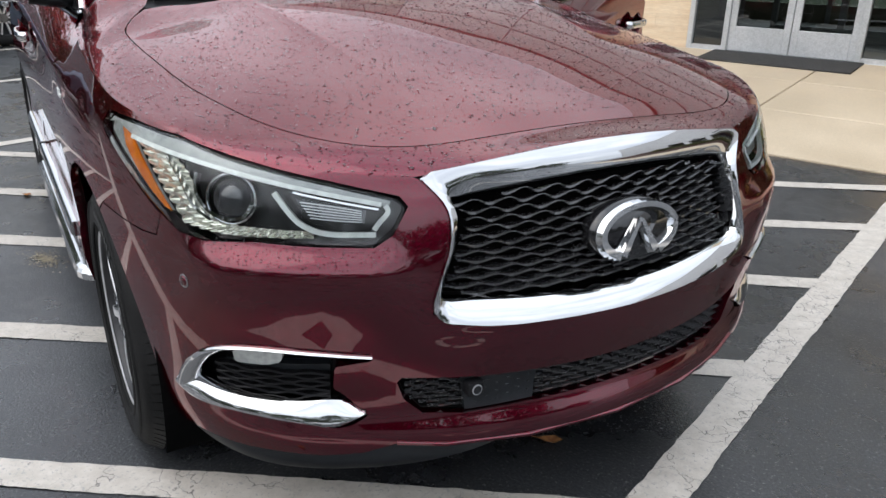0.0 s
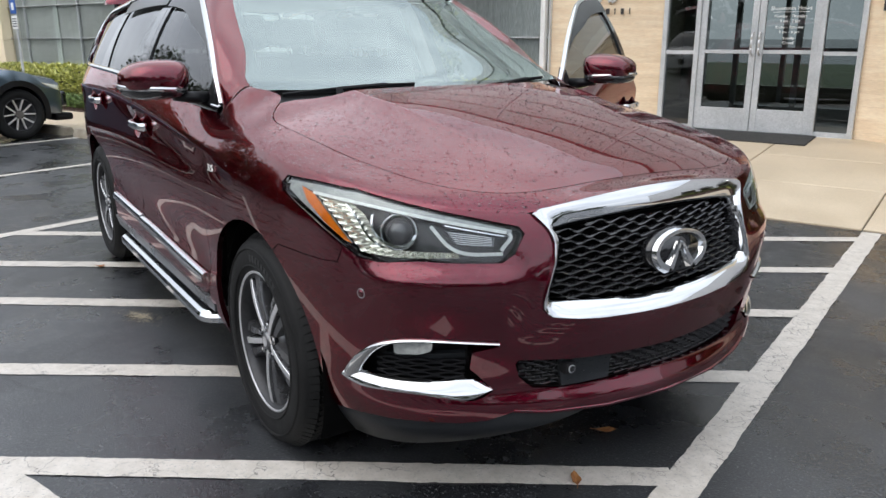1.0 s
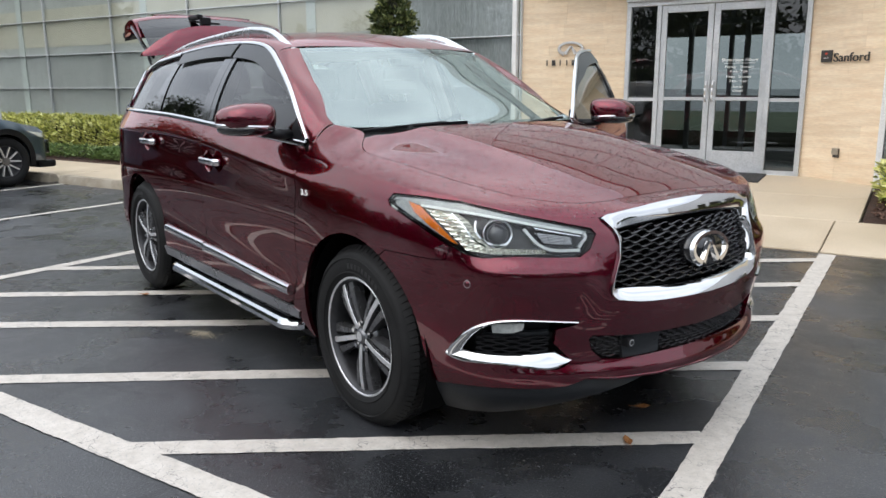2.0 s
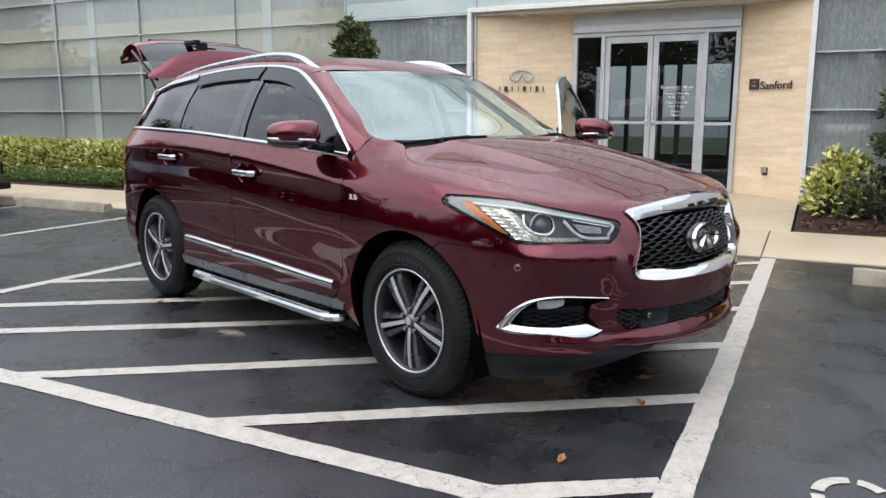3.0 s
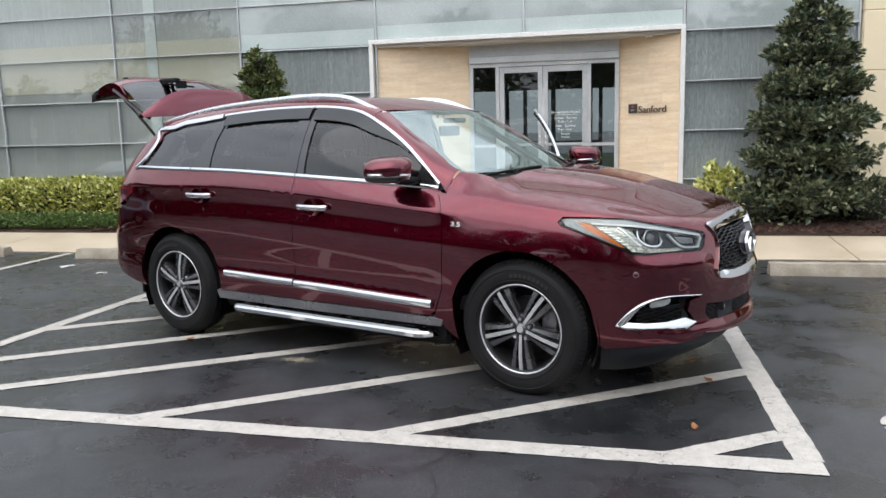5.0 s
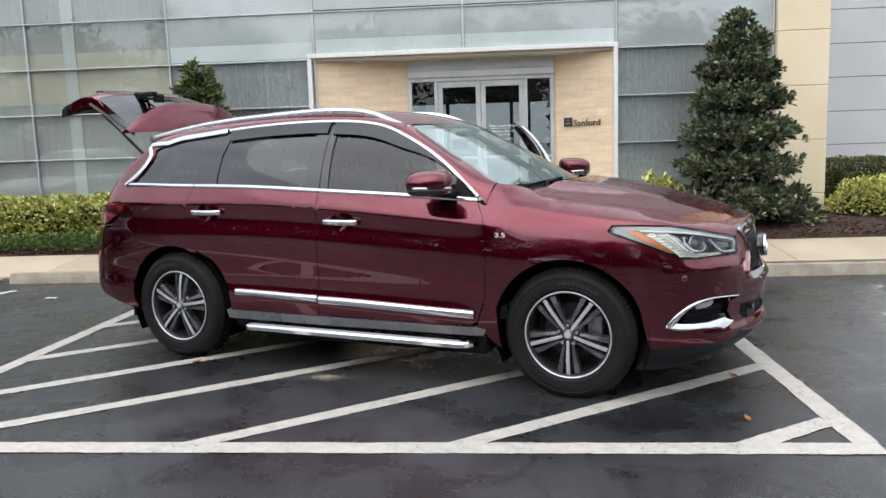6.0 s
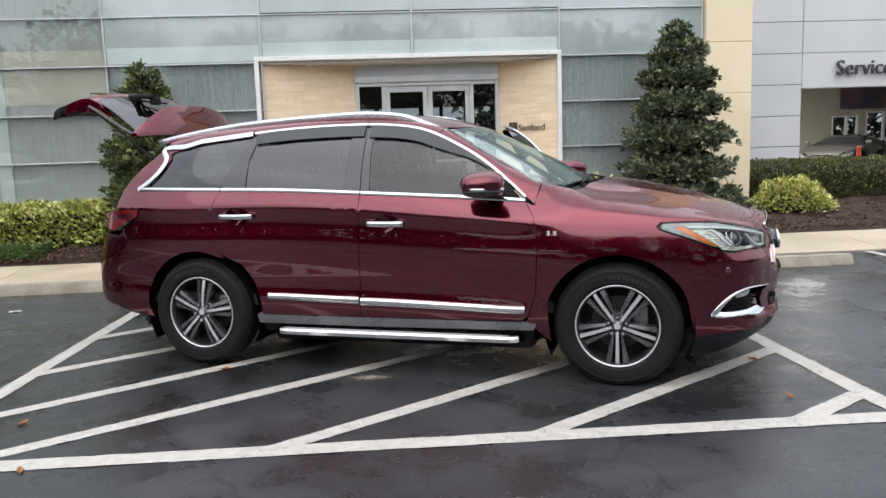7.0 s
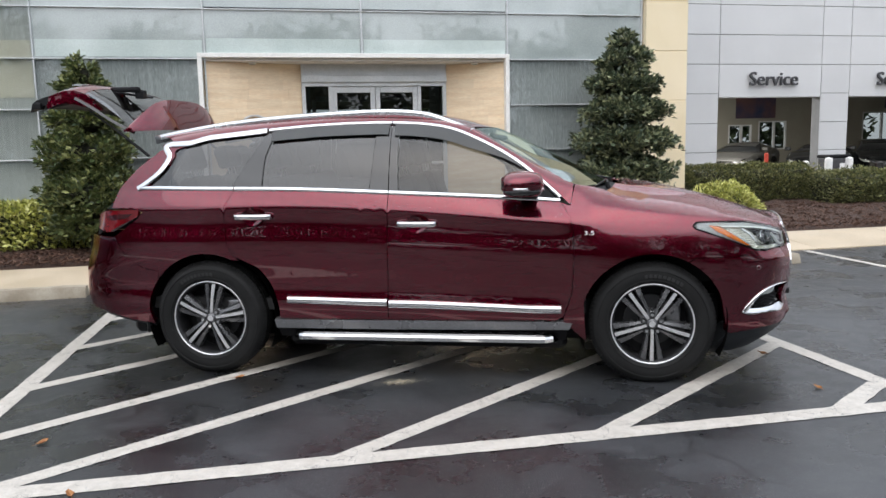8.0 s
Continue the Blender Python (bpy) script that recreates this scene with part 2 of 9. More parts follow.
M_STOP = surface("weathered_wheel_stop", (0.25, 0.21, 0.155), (0.38, 0.335, 0.265), 5, (0.75, 0.9), fine=70, bumps=0.5, dist=0.004)
M_TRAV = make_travertine()
M_WALLGLASS = glass("facade_glass", (0.88, 0.905, 0.895), 0.008, 1.95, (0.97, 1.0, 0.99))
M_BLIND = make_blind("grey_woven_blind", (0.50, 0.53, 0.54), (0.66, 0.685, 0.69), 0.26)
M_PALEBLIND = make_blind("pale_woven_blind", (0.56, 0.585, 0.57), (0.68, 0.70, 0.685), 0.10)
M_SLABEDGE = surface("pale_beige_slab_edge", (0.74, 0.72, 0.62), (0.80, 0.78, 0.69), 1.2, (0.7, 0.8))
M_COLUMN = surface("pale_grey_column", (0.76, 0.80, 0.78), (0.80, 0.84, 0.82), 1.0, (0.6, 0.7))
M_ALU = surface("silver_anodised_frame", (0.52, 0.54, 0.55), (0.60, 0.61, 0.62), 4, (0.30, 0.4), 0.35)
M_WHITEFRAME = surface("white_painted_frame", (0.74, 0.73, 0.70), (0.80, 0.79, 0.77), 4, (0.4, 0.5))
M_CREAM = surface("cream_stucco", (0.78, 0.66, 0.45), (0.83, 0.71, 0.51), 1.2, (0.75, 0.85), fine=150, bumps=0.2, per_object=0.02)
M_WHITEPANEL = surface("white_metal_panel", (0.60, 0.602, 0.607), (0.64, 0.642, 0.646), 0.8, (0.35, 0.45), per_object=0.02)
M_SOFFIT = surface("painted_soffit", (0.50, 0.47, 0.43), (0.56, 0.53, 0.49), 2, (0.7, 0.8))
M_SIGN = surface("dark_bronze_lettering", (0.03, 0.026, 0.024), (0.045, 0.04, 0.037), 10, (0.35, 0.5))
M_SIGNGREY = surface("dark_grey_lettering", (0.05, 0.05, 0.055), (0.075, 0.075, 0.08), 10, (0.35, 0.5))
M_MULCH = surface("brown_mulch", (0.045, 0.022, 0.014), (0.10, 0.05, 0.032), 9, (0.85, 0.95), fine=80, bumps=1.0, dist=0.02)
M_CHIP = make_leaf("mulch_chips", (0.035, 0.016, 0.010), (0.085, 0.040, 0.025), (0.17, 0.095, 0.065), 0.9)
M_YELLOWLEAF = make_leaf("variegated_leaves", (0.13, 0.16, 0.03), (0.50, 0.50, 0.12), (0.78, 0.76, 0.36))
M_DARKLEAF = make_leaf("dark_glossy_leaves", (0.022, 0.038, 0.022), (0.080, 0.105, 0.058), (0.30, 0.31, 0.17))
M_CONELEAF = make_leaf("olive_cone_leaves", (0.026, 0.044, 0.014), (0.095, 0.125, 0.042), (0.26, 0.27, 0.10))
M_LOWLEAF = make_leaf("low_green_leaves", (0.045, 0.085, 0.022), (0.12, 0.19, 0.05), (0.23, 0.30, 0.10))
M_BOXLEAF = make_leaf("boxwood_leaves", (0.035, 0.048, 0.018), (0.135, 0.145, 0.050), (0.30, 0.285, 0.115))
M_OAKLEAF = make_leaf("oak_leaves", (0.012, 0.022, 0.008), (0.03, 0.045, 0.014), (0.06, 0.08, 0.025))
M_BARK = surface("bark", (0.06, 0.045, 0.033), (0.12, 0.095, 0.07), 8, (0.85, 0.95), fine=40, bumps=0.8, dist=0.01)
M_FALLEN = surface("fallen_leaf", (0.22, 0.075, 0.02), (0.32, 0.15, 0.05), 40, (0.6, 0.75))
M_BLUEPAINT = make_car_paint("steel_blue_paint", (0.06, 0.090, 0.125), (0.12, 0.165, 0.22))
M_GREYPAINT = make_car_paint("grey_paint", (0.13, 0.125, 0.11), (0.20, 0.19, 0.17))
M_BLACKPAINT = make_car_paint("black_paint", (0.004, 0.004, 0.005), (0.012, 0.012, 0.013))
M_GARAGE = surface("beige_garage_wall", (0.36, 0.33, 0.26), (0.42, 0.39, 0.31), 1, (0.7, 0.8))
M_GARAGEFLOOR = surface("grey_garage_floor", (0.22, 0.22, 0.21), (0.28, 0.28, 0.27), 1, (0.4, 0.55))
M_GARAGEGLASS = glass("garage_window_glass", (0.34, 0.36, 0.34), 0.01, 1.5)
M_POSTER = surface("dark_poster", (0.03, 0.05, 0.11), (0.17, 0.085, 0.075), 1.2, (0.4, 0.5))
M_BLUE = surface("blue_sign", (0.02, 0.09, 0.35), (0.03, 0.11, 0.40), 5, (0.4, 0.5))
M_WHITE = surface("white_print", (0.80, 0.80, 0.78), (0.84, 0.84, 0.82), 5, (0.5, 0.6))
M_REDPOST = surface("red_post", (0.50, 0.05, 0.03), (0.58, 0.07, 0.04), 5, (0.4, 0.5))
M_MAT = surface("black_entrance_mat", (0.02, 0.02, 0.02), (0.045, 0.043, 0.04), 25, (0.85, 0.95), fine=200, bumps=0.8, dist=0.004)
# the showroom's lack of light is put into this wall colour
M_DARKROOM = surface("wall_with_painted_dimness", (0.07, 0.075, 0.072), (0.11, 0.112, 0.105), 0.7, (0.6, 0.7))
M_PROJ = surface("dark_projector_glass", (0.03, 0.03, 0.035), (0.05, 0.05, 0.055), 3, (0.02, 0.04), coat=1.0)
M_RAIL = surface("satin_silver_rail", (0.66, 0.67, 0.68), (0.72, 0.73, 0.74), 4, (0.22, 0.3), 0.9)
M_BEAD = glass("rain_bead_glass", (0.58, 0.46, 0.48), 0.0, 1.45)
M_WHITEPAINT = make_car_paint("white_paint", (0.62, 0.62, 0.61), (0.72, 0.72, 0.71), 0.35, 0.0)
M_FROST = surface("frosted_glass_band", (0.46, 0.53, 0.51), (0.54, 0.61, 0.585), 1.2, (0.35, 0.45), coat=1.0)
M_UPPERGLASS = surface("upper_facade_glass", (0.30, 0.345, 0.335), (0.42, 0.46, 0.45), 0.6, (0.35, 0.45), coat=1.0)
for m_, ior_ in ((M_FROST, 1.8), (M_UPPERGLASS, 2.1)):
    m_.node_tree.nodes["Principled BSDF"].inputs["Coat IOR"].default_value = ior_
# ---- builders ----
from mathutils import geometry


def mesh_of(name, verts, faces, material, normals=None, smooth=False):
    me = bpy.data.meshes.new(name)
    me.from_pydata([tuple(v) for v in verts], [], [tuple(f) for f in faces])
    me.materials.append(material)
    if smooth or normals is not None:
        me.shade_smooth()
    if normals is not None:
        me.normals_split_custom_set_from_vertices([tuple(n) for n in normals])
    return me


def thing(name, label, category, group="", kind="", at=None):
    """An Empty at the base of a thing, which parents its parts."""
    ob = new(name)
    ob.empty_display_size = 0.2
    if at is not None:
        ob.matrix_world = at
    return tagged(ob, label, category, group, kind)


def hang(name, me, parent, label=""):
    ob = new(name, me)
    if parent is not None:
        ob.parent = parent
    return tagged(ob, label)


def part(name, bm, material, parent, label="", smooth=False, angle=None):
    """Links a bmesh as one mesh object under a thing or a part."""
    me = bpy.data.meshes.new(name)
    bmesh.ops.recalc_face_normals(bm, faces=bm.faces)
    bm.to_mesh(me)
    bm.free()
    me.materials.append(material)
    if smooth or angle:
        me.shade_smooth()
        if angle:
            me.set_sharp_from_angle(angle=radians(angle))
    return hang(name, me, parent, label)


def box(x0, x1, y0, y1, z0, z1, bevel=0.0, seg=1, m=None, bm=None):
    b = bmesh.new()
    mat4 = Matrix.Translation(((x0 + x1) / 2, (y0 + y1) / 2, (z0 + z1) / 2)) @ Matrix.Diagonal((x1 - x0, y1 - y0, z1 - z0, 1))
    bmesh.ops.create_cube(b, size=1, matrix=mat4)
    if bevel:
        bmesh.ops.bevel(b, geom=b.edges[:], offset=bevel, segments=seg, affect="EDGES", profile=0.6)
    if m is not None:
        b.transform(m)
    if bm is None:
        return b
    tmp = bpy.data.meshes.new("tmp")
    b.to_mesh(tmp)
    b.free()
    bm.from_mesh(tmp)
    bpy.data.meshes.remove(tmp)
    return bm


def rod(a, b, r, bm=None, n=10, r2=None):
    bm = bm or bmesh.new()
    a, b = Vector(a), Vector(b)
    d = b - a
    m = Matrix.Translation((a + b) / 2) @ d.to_track_quat("Z", "Y").to_matrix().to_4x4()
    bmesh.ops.create_cone(bm, cap_ends=True, segments=n, radius1=r, radius2=r if r2 is None else r2, depth=d.length, matrix=m)
    return bm


def revolve(profile, n=48, closed=False):
    """Turns a profile of (radius, y) round the y axis."""
    verts, faces = [], []
    k = len(profile)
    for i in range(n):
        a = 2 * math.pi * i / n
        for r, y in profile:
            verts.append((r * math.sin(a), y, r * math.cos(a)))
    for i in range(n):
        j = (i + 1) % n
        for p in range(k if closed else k - 1):
            q = (p + 1) % k
            faces.append((i * k + p, i * k + q, j * k + q, j * k + p))
    return verts, faces


def sweep(points, section, closed=False, up=None):
    """Carries a section of (side, out) offsets along points; up(i) gives the outward direction there."""
    pts = [Vector(p) for p in points]
    verts, faces = [], []
    k, n = len(section), len(pts)
    for i, p in enumerate(pts):
        a = pts[(i - 1) % n] if closed or i > 0 else p
        b = pts[(i + 1) % n] if closed or i < n - 1 else p
        t = (b - a).normalized()
        o = Vector(up(i)).normalized()
        s = t.cross(o).normalized()
        o = s.cross(t).normalized()
        for u, v in section:
            verts.append(p + s * u + o * v)
    for i in range(n if closed else n - 1):
        j = (i + 1) % n
        for q in range(k):
            r = (q + 1) % k
            faces.append((i * k + q, i * k + r, j * k + r, j * k + q))
    if not closed:
        faces.append(tuple(range(k))[::-1])
        faces.append(tuple((n - 1) * k + q for q in range(k)))
    return verts, faces


def spline(xs, ys):
    """Natural cubic through the given values, straight beyond its ends."""
    x, y = np.array(xs, float), np.array(ys, float)
    n = len(x)
    h = np.diff(x)
    A, r = np.eye(n), np.zeros(n)
    for i in range(1, n - 1):
        A[i, i - 1], A[i, i], A[i, i + 1] = h[i - 1], 2 * (h[i - 1] + h[i]), h[i]
        r[i] = 6 * ((y[i + 1] - y[i]) / h[i] - (y[i] - y[i - 1]) / h[i - 1])
    m2 = np.linalg.solve(A, r)

    def f(v):
        i = min(max(int(np.searchsorted(x, v)) - 1, 0), n - 2)
        hi = h[i]
        if v < x[0]:
            return y[0] + (v - x[0]) * ((y[1] - y[0]) / hi - hi * (2 * m2[0] + m2[1]) / 6)
        if v > x[-1]:
            return y[-1] + (v - x[-1]) * ((y[-1] - y[-2]) / hi + hi * (m2[-2] + 2 * m2[-1]) / 6)
        a, b = (x[i + 1] - v) / hi, (v - x[i]) / hi
        return a * y[i] + b * y[i + 1] + ((a ** 3 - a) * m2[i] + (b ** 3 - b) * m2[i + 1]) * hi * hi / 6
    return f


def smooth(v, a, b):
    t = min(max((v - a) / (b - a), 0.0), 1.0)
    return t * t * (3 - 2 * t)


def inside(p, poly):
    x, y = p
    hit = False
    j = len(poly) - 1
    for i in range(len(poly)):
        xi, yi = poly[i]
        xj, yj = poly[j]
        if (yi > y) != (yj > y) and x < (xj - xi) * (y - yi) / (yj - yi) + xi:
            hit = not hit
        j = i
    return hit


def densify(poly, step, closed=True):
    out = []
    n = len(poly)
    for i in range(n if closed else n - 1):
        (x0, y0), (x1, y1) = poly[i], poly[(i + 1) % n]
        k = max(1, int(math.hypot(x1 - x0, y1 - y0) / step))
        out += [(x0 + (x1 - x0) * j / k, y0 + (y1 - y0) * j / k) for j in range(k)]
    if not closed:
        out.append(poly[-1])
    return out


def rounded(poly, r, seg=4):
    """Rounds the corners of a closed outline."""
    out = []
    n = len(poly)
    for i in range(n):
        p, a, b = Vector(poly[i]), Vector(poly[i - 1]), Vector(poly[(i + 1) % n])
        d1, d2 = (a - p), (b - p)
        k = min(r, d1.length * 0.45, d2.length * 0.45)
        p1, p2 = p + d1.normalized() * k, p + d2.normalized() * k
        for s in range(seg + 1):
            t = s / seg
            out.append(tuple((1 - t) ** 2 * p1 + 2 * t * (1 - t) * p + t * t * p2))
    return out


def curve_pts(pts, n=40):
    """A smooth open curve through a few points of any dimension."""
    d = [0.0]
    for a, b in zip(pts, pts[1:]):
        d.append(d[-1] + math.dist(a, b))
    fs = [spline(d, [p[k] for p in pts]) for k in range(len(pts[0]))]
    return [tuple(f(d[-1] * i / (n - 1)) for f in fs) for i in range(n)]


def panel_mesh(name, outline, fn, material, holes=(), step=0.05, edge=0.02, lift=0.0, normal_eps=0.004, flip=False, lines=()):
    """A sheet cut to an outline in (u, v) and laid on the surface fn(u, v), with turned-in edges and the surface's own normals."""
    loops = [densify(outline, step)] + [densify(h, step) for h in holes]
    pts, edges = [], []
    for lp in loops:
        b = len(pts)
        pts += [Vector(p) for p in lp]
        edges += [(b + i, b + (i + 1) % len(lp)) for i in range(len(lp))]
    us, vs = [p[0] for p in loops[0]], [p[1] for p in loops[0]]
    crest = [p for ln in lines for p in densify(ln, step * 0.5, False) if inside(p, loops[0]) and not any(inside(p, h) for h in loops[1:])]
    crest = [p for p in crest if all(min((p[0] - a) ** 2 + (p[1] - c) ** 2 for a, c in lp) > (step * 0.2) ** 2 for lp in loops)]
    pts += [Vector(p) for p in crest]
    cres = np.array(crest) if crest else np.full((1, 2), 1e6)
    u = min(us) + step * 0.5
    row = 0
    while u < max(us):
        v = min(vs) + step * (0.5 if row % 2 else 0.25)
        while v < max(vs):
            if inside((u, v), loops[0]) and not any(inside((u, v), h) for h in loops[1:]):
                if all(min((u - a) ** 2 + (v - c) ** 2 for a, c in lp) > (step * 0.45) ** 2 for lp in loops):
                    if ((cres - (u, v)) ** 2).sum(1).min() > (step * 0.42) ** 2:
                        pts.append(Vector((u, v)))
            v += step
        u += step
        row += 1
    vv, _, ff, *_ = geometry.delaunay_2d_cdt(pts, edges, [], 0, 1e-6)
    vv = [tuple(p) for p in vv]
    tri = []
    for f in ff:
        c = (sum(vv[i][0] for i in f) / 3, sum(vv[i][1] for i in f) / 3)
        if inside(c, loops[0]) and not any(inside(c, h) for h in loops[1:]):
            tri.append(tuple(f))
    P, N = [], []
    e = normal_eps
    for (a, c) in vv:
        p = Vector(fn(a, c))
        du = Vector(fn(a + e, c)) - Vector(fn(a - e, c))
        dv = Vector(fn(a, c + e)) - Vector(fn(a, c - e))
        n = du.cross(dv)
        n = n.normalized() if n.length > 1e-12 else Vector((0, 0, 1))
        if flip:
            n = -n
        P.append(p + n * lift)
        N.append(n)
    faces = []
    cnt = {}
    for f in tri:
        g = f
        nn = (P[g[1]] - P[g[0]]).cross(P[g[2]] - P[g[0]])
        if nn.dot(N[g[0]] + N[g[1]] + N[g[2]]) < 0:
            g = g[::-1]
        faces.append(g)
        for i in range(3):
            cnt.setdefault(frozenset((g[i], g[(i + 1) % 3])), []).append((g[i], g[(i + 1) % 3]))
    if edge:
        for key, es in cnt.items():
            if len(es) == 1:
                a, b = es[0]
                out = (P[b] - P[a]).cross(N[a]).normalized()
                k = len(P)
                P += [P[a].copy(), P[b].copy(), P[b] - N[b] * edge, P[a] - N[a] * edge]
                N += [out] * 4
                faces.append((k + 1, k, k + 3, k + 2))
    used = sorted({i for f in faces for i in f})
    idx = {o: i for i, o in enumerate(used)}
    return mesh_of(name, [P[i] for i in used], [tuple(idx[i] for i in f) for f in faces], material, [N[i] for i in used])


def text_mesh(name, body, size, depth, material):
    """Lettering in the built-in font, standing in its own x-y plane, turned into a mesh."""
    cu = bpy.data.curves.new(name, "FONT")
    cu.body, cu.size, cu.extrude = body, size, depth
    cu.align_x, cu.resolution_u = "CENTER", 4
    tmp = bpy.data.objects.new(name, cu)
    scene.collection.objects.link(tmp)
    me = bpy.data.meshes.new_from_object(tmp.evaluated_get(bpy.context.evaluated_depsgraph_get()))
    bpy.data.objects.remove(tmp)
    bpy.data.curves.remove(cu)
    me.materials.clear()
    me.materials.append(material)
    return me
# ---- ground and painted lines ----
RISE_Y, RISE = 3.35, 0.072


def ground_z(y):
    """Height of the paths and beds that climb gently from the car park to the building."""
    return max(0.0, (y - RISE_Y) * RISE)


gbm = bmesh.new()
bmesh.ops.create_grid(gbm, x_segments=8, y_segments=8, size=400)
ground = part("ground", gbm, M_ASPHALT, None)
tagged(ground, "dark sealed asphalt car park, patchily wet", "ground", kind="structure")


def painted_line(a, b, width=0.105, n=None, z=0.004):
    """A band of road paint with slightly ragged sides."""
    a, b = Vector((*a, 0)), Vector((*b, 0))
    d = b - a
    n = n or max(2, int(d.length / 0.022))
    s = Vector((-d.y, d.x, 0)).normalized()
    verts, faces = [], []
    for i in range(n + 1):
        p = a + d * i / n
        for q, k in ((-1, 3.1), (1, 9.7)):
            w = width / 2 + 0.006 * noise.noise(Vector((p.x * 7 + k, p.y * 7, k))) + 0.0045 * noise.noise(Vector((p.x * 38, p.y * 38, k)))
            e = p + s * q * w
            verts.append((e.x, e.y, z))
    for i in range(n):
        faces.append((2 * i, 2 * i + 1, 2 * i + 3, 2 * i + 2))
    ob = new("painted_line", mesh_of("painted_line", verts, faces, M_LINE))
    return tagged(ob, "worn white parking line painted on asphalt", "parking line", "parking lines", "structure")


FRONT_Y, RIGHT_X, LEFT_X = -2.06, 2.37, -2.83
painted_line((-9.5, -1.93), (2.43, -2.13), 0.135)
painted_line((RIGHT_X + 0.01, -2.06), (RIGHT_X - 0.01, 3.33), 0.13)
painted_line((LEFT_X - 0.09, -1.97), (LEFT_X + 0.14, 3.33), 0.12, z=0.0045)
# diagonal hatching between the two bay lines
for x0, y0, x1, y1 in ((1.86, -2.06, 2.33, -1.76), (0.45, -2.04, 2.33, -0.77), (-0.92, -2.02, 2.33, 0.20), (-2.55, -2.0, 2.33, 1.17),
                       (-2.84, -1.36, 2.33, 2.14), (-2.84, -0.40, 2.33, 3.08), (-2.80, 0.62, 1.10, 3.27), (-2.76, 1.62, -0.30, 3.29), (-2.72, 2.60, -1.70, 3.29)):
    if y0 < -1.9:
        # run the end in under the front line
        d = math.hypot(x1 - x0, y1 - y0)
        x0, y0 = x0 - 0.065 * (x1 - x0) / d, y0 - 0.065 * (y1 - y0) / d
    painted_line((x0, y0), (x1, y1), 0.115, z=0.0035)
for x in (-5.53, -8.02, -10.5, -13.0, 5.63, 8.3, 10.9):
    painted_line((x - 0.05, -1.9), (x + 0.06, 3.3), 0.10)

# stencilled letters on the next bay
verts, faces = [], []
for a0, a1 in ((42, 84), (97, 174), (186, 263), (276, 318)):
    k = len(verts)
    for i in range(13):
        a = radians(a0 + (a1 - a0) * i / 12)
        for r in (0.70, 1.0):
            verts.append((2.965 + 0.145 * r * math.cos(a) * (1 if r == 1 else 0.97), -1.575 + 0.175 * (r + 0.02 * (r < 1)) * math.sin(a), 0.0045))
    for i in range(12):
        faces.append((k + 2 * i, k + 2 * i + 1, k + 2 * i + 3, k + 2 * i + 2))
tagged(new("stencilled_letter", mesh_of("stencilled_letter", verts, faces, M_LINE)), "white stencilled letter C painted on asphalt", "road marking", "stencilled letters", "structure")
for ch, x, y in (("U", 3.36, -1.75), ("S", 3.72, -1.75)):
    me = text_mesh("stencilled_letter", ch, 0.46, 0.0006, M_LINE)
    ob = new("stencilled_letter", me)
    ob.matrix_world = Matrix.Translation((x, y, 0.0042)) @ Matrix.Diagonal((1.0, 1.0, 1.0, 1))
    tagged(ob, "white stencilled letter painted on asphalt", "road marking", "stencilled letters", "structure")


# ---- footpath and beds ----
def slab(x0, x1, y0, y1, parent, thick=0.12, gap=0.006):
    bm = bmesh.new()
    pts = [(x0 + gap, y0 + gap), (x1 - gap, y0 + gap), (x1 - gap, y1 - gap), (x0 + gap, y1 - gap)]
    top = [bm.verts.new((x, y, ground_z(y) + 0.016)) for x, y in pts]
    low = [bm.verts.new((x, y, ground_z(y) + 0.016 - thick)) for x, y in pts]
    bm.faces.new(top)
    bm.faces.new(low[::-1])
    for i in range(4):
        j = (i + 1) % 4
        bm.faces.new((top[j], top[i], low[i], low[j]))
    bmesh.ops.bevel(bm, geom=[e for e in bm.edges if all(v in top for v in e.verts)], offset=0.006, segments=1, affect="EDGES")
    return part("slab", bm, M_CONCRETE, parent)


footpath = thing("pavement", "tan concrete footpath with scored joints beside the building", "pavement", kind="structure")
x = -21.5
while x < 24:
    slab(x, x + 1.83, 3.36, 4.58, footpath)
    x += 1.83
for x0, x1 in ((-2.24, -0.66), (-0.66, 0.92), (0.92, 2.50)):
    slab(x0, x1, 4.58, 5.75, footpath)
    slab(x0, x1, 5.75, 6.93, footpath)


def bed(name, x0, x1, y0, y1, nx, ny, hump, label):
    verts, faces = [], []
    for j in range(ny + 1):
        for i in range(nx + 1):
            px, py = x0 + (x1 - x0) * i / nx, y0 + (y1 - y0) * j / ny
            edge = min(i, nx - i, 3) / 3 * min(j, ny - j, 3) / 3
            verts.append((px, py, ground_z(py) + 0.005 + hump * edge + 0.035 * edge * noise.noise(Vector((px * 3, py * 3, 1))) + 0.012 * noise.noise(Vector((px * 17, py * 17, 4)))))
    for j in range(ny):
        for i in range(nx):
            a = j * (nx + 1) + i
            faces.append((a, a + 1, a + nx + 2, a + nx + 1))
    return tagged(new(name, mesh_of(name, verts, faces, M_MULCH, smooth=True)), label, "planting bed", kind="structure")


bed("mulch_bed", -21, -2.26, 4.59, 6.48, 150, 18, 0.05, "brown bark mulch bed along the glass wall")
bed("mulch_bed", 2.52, 24, 4.59, 10.4, 150, 50, 0.06, "brown bark mulch bed beside the entrance")


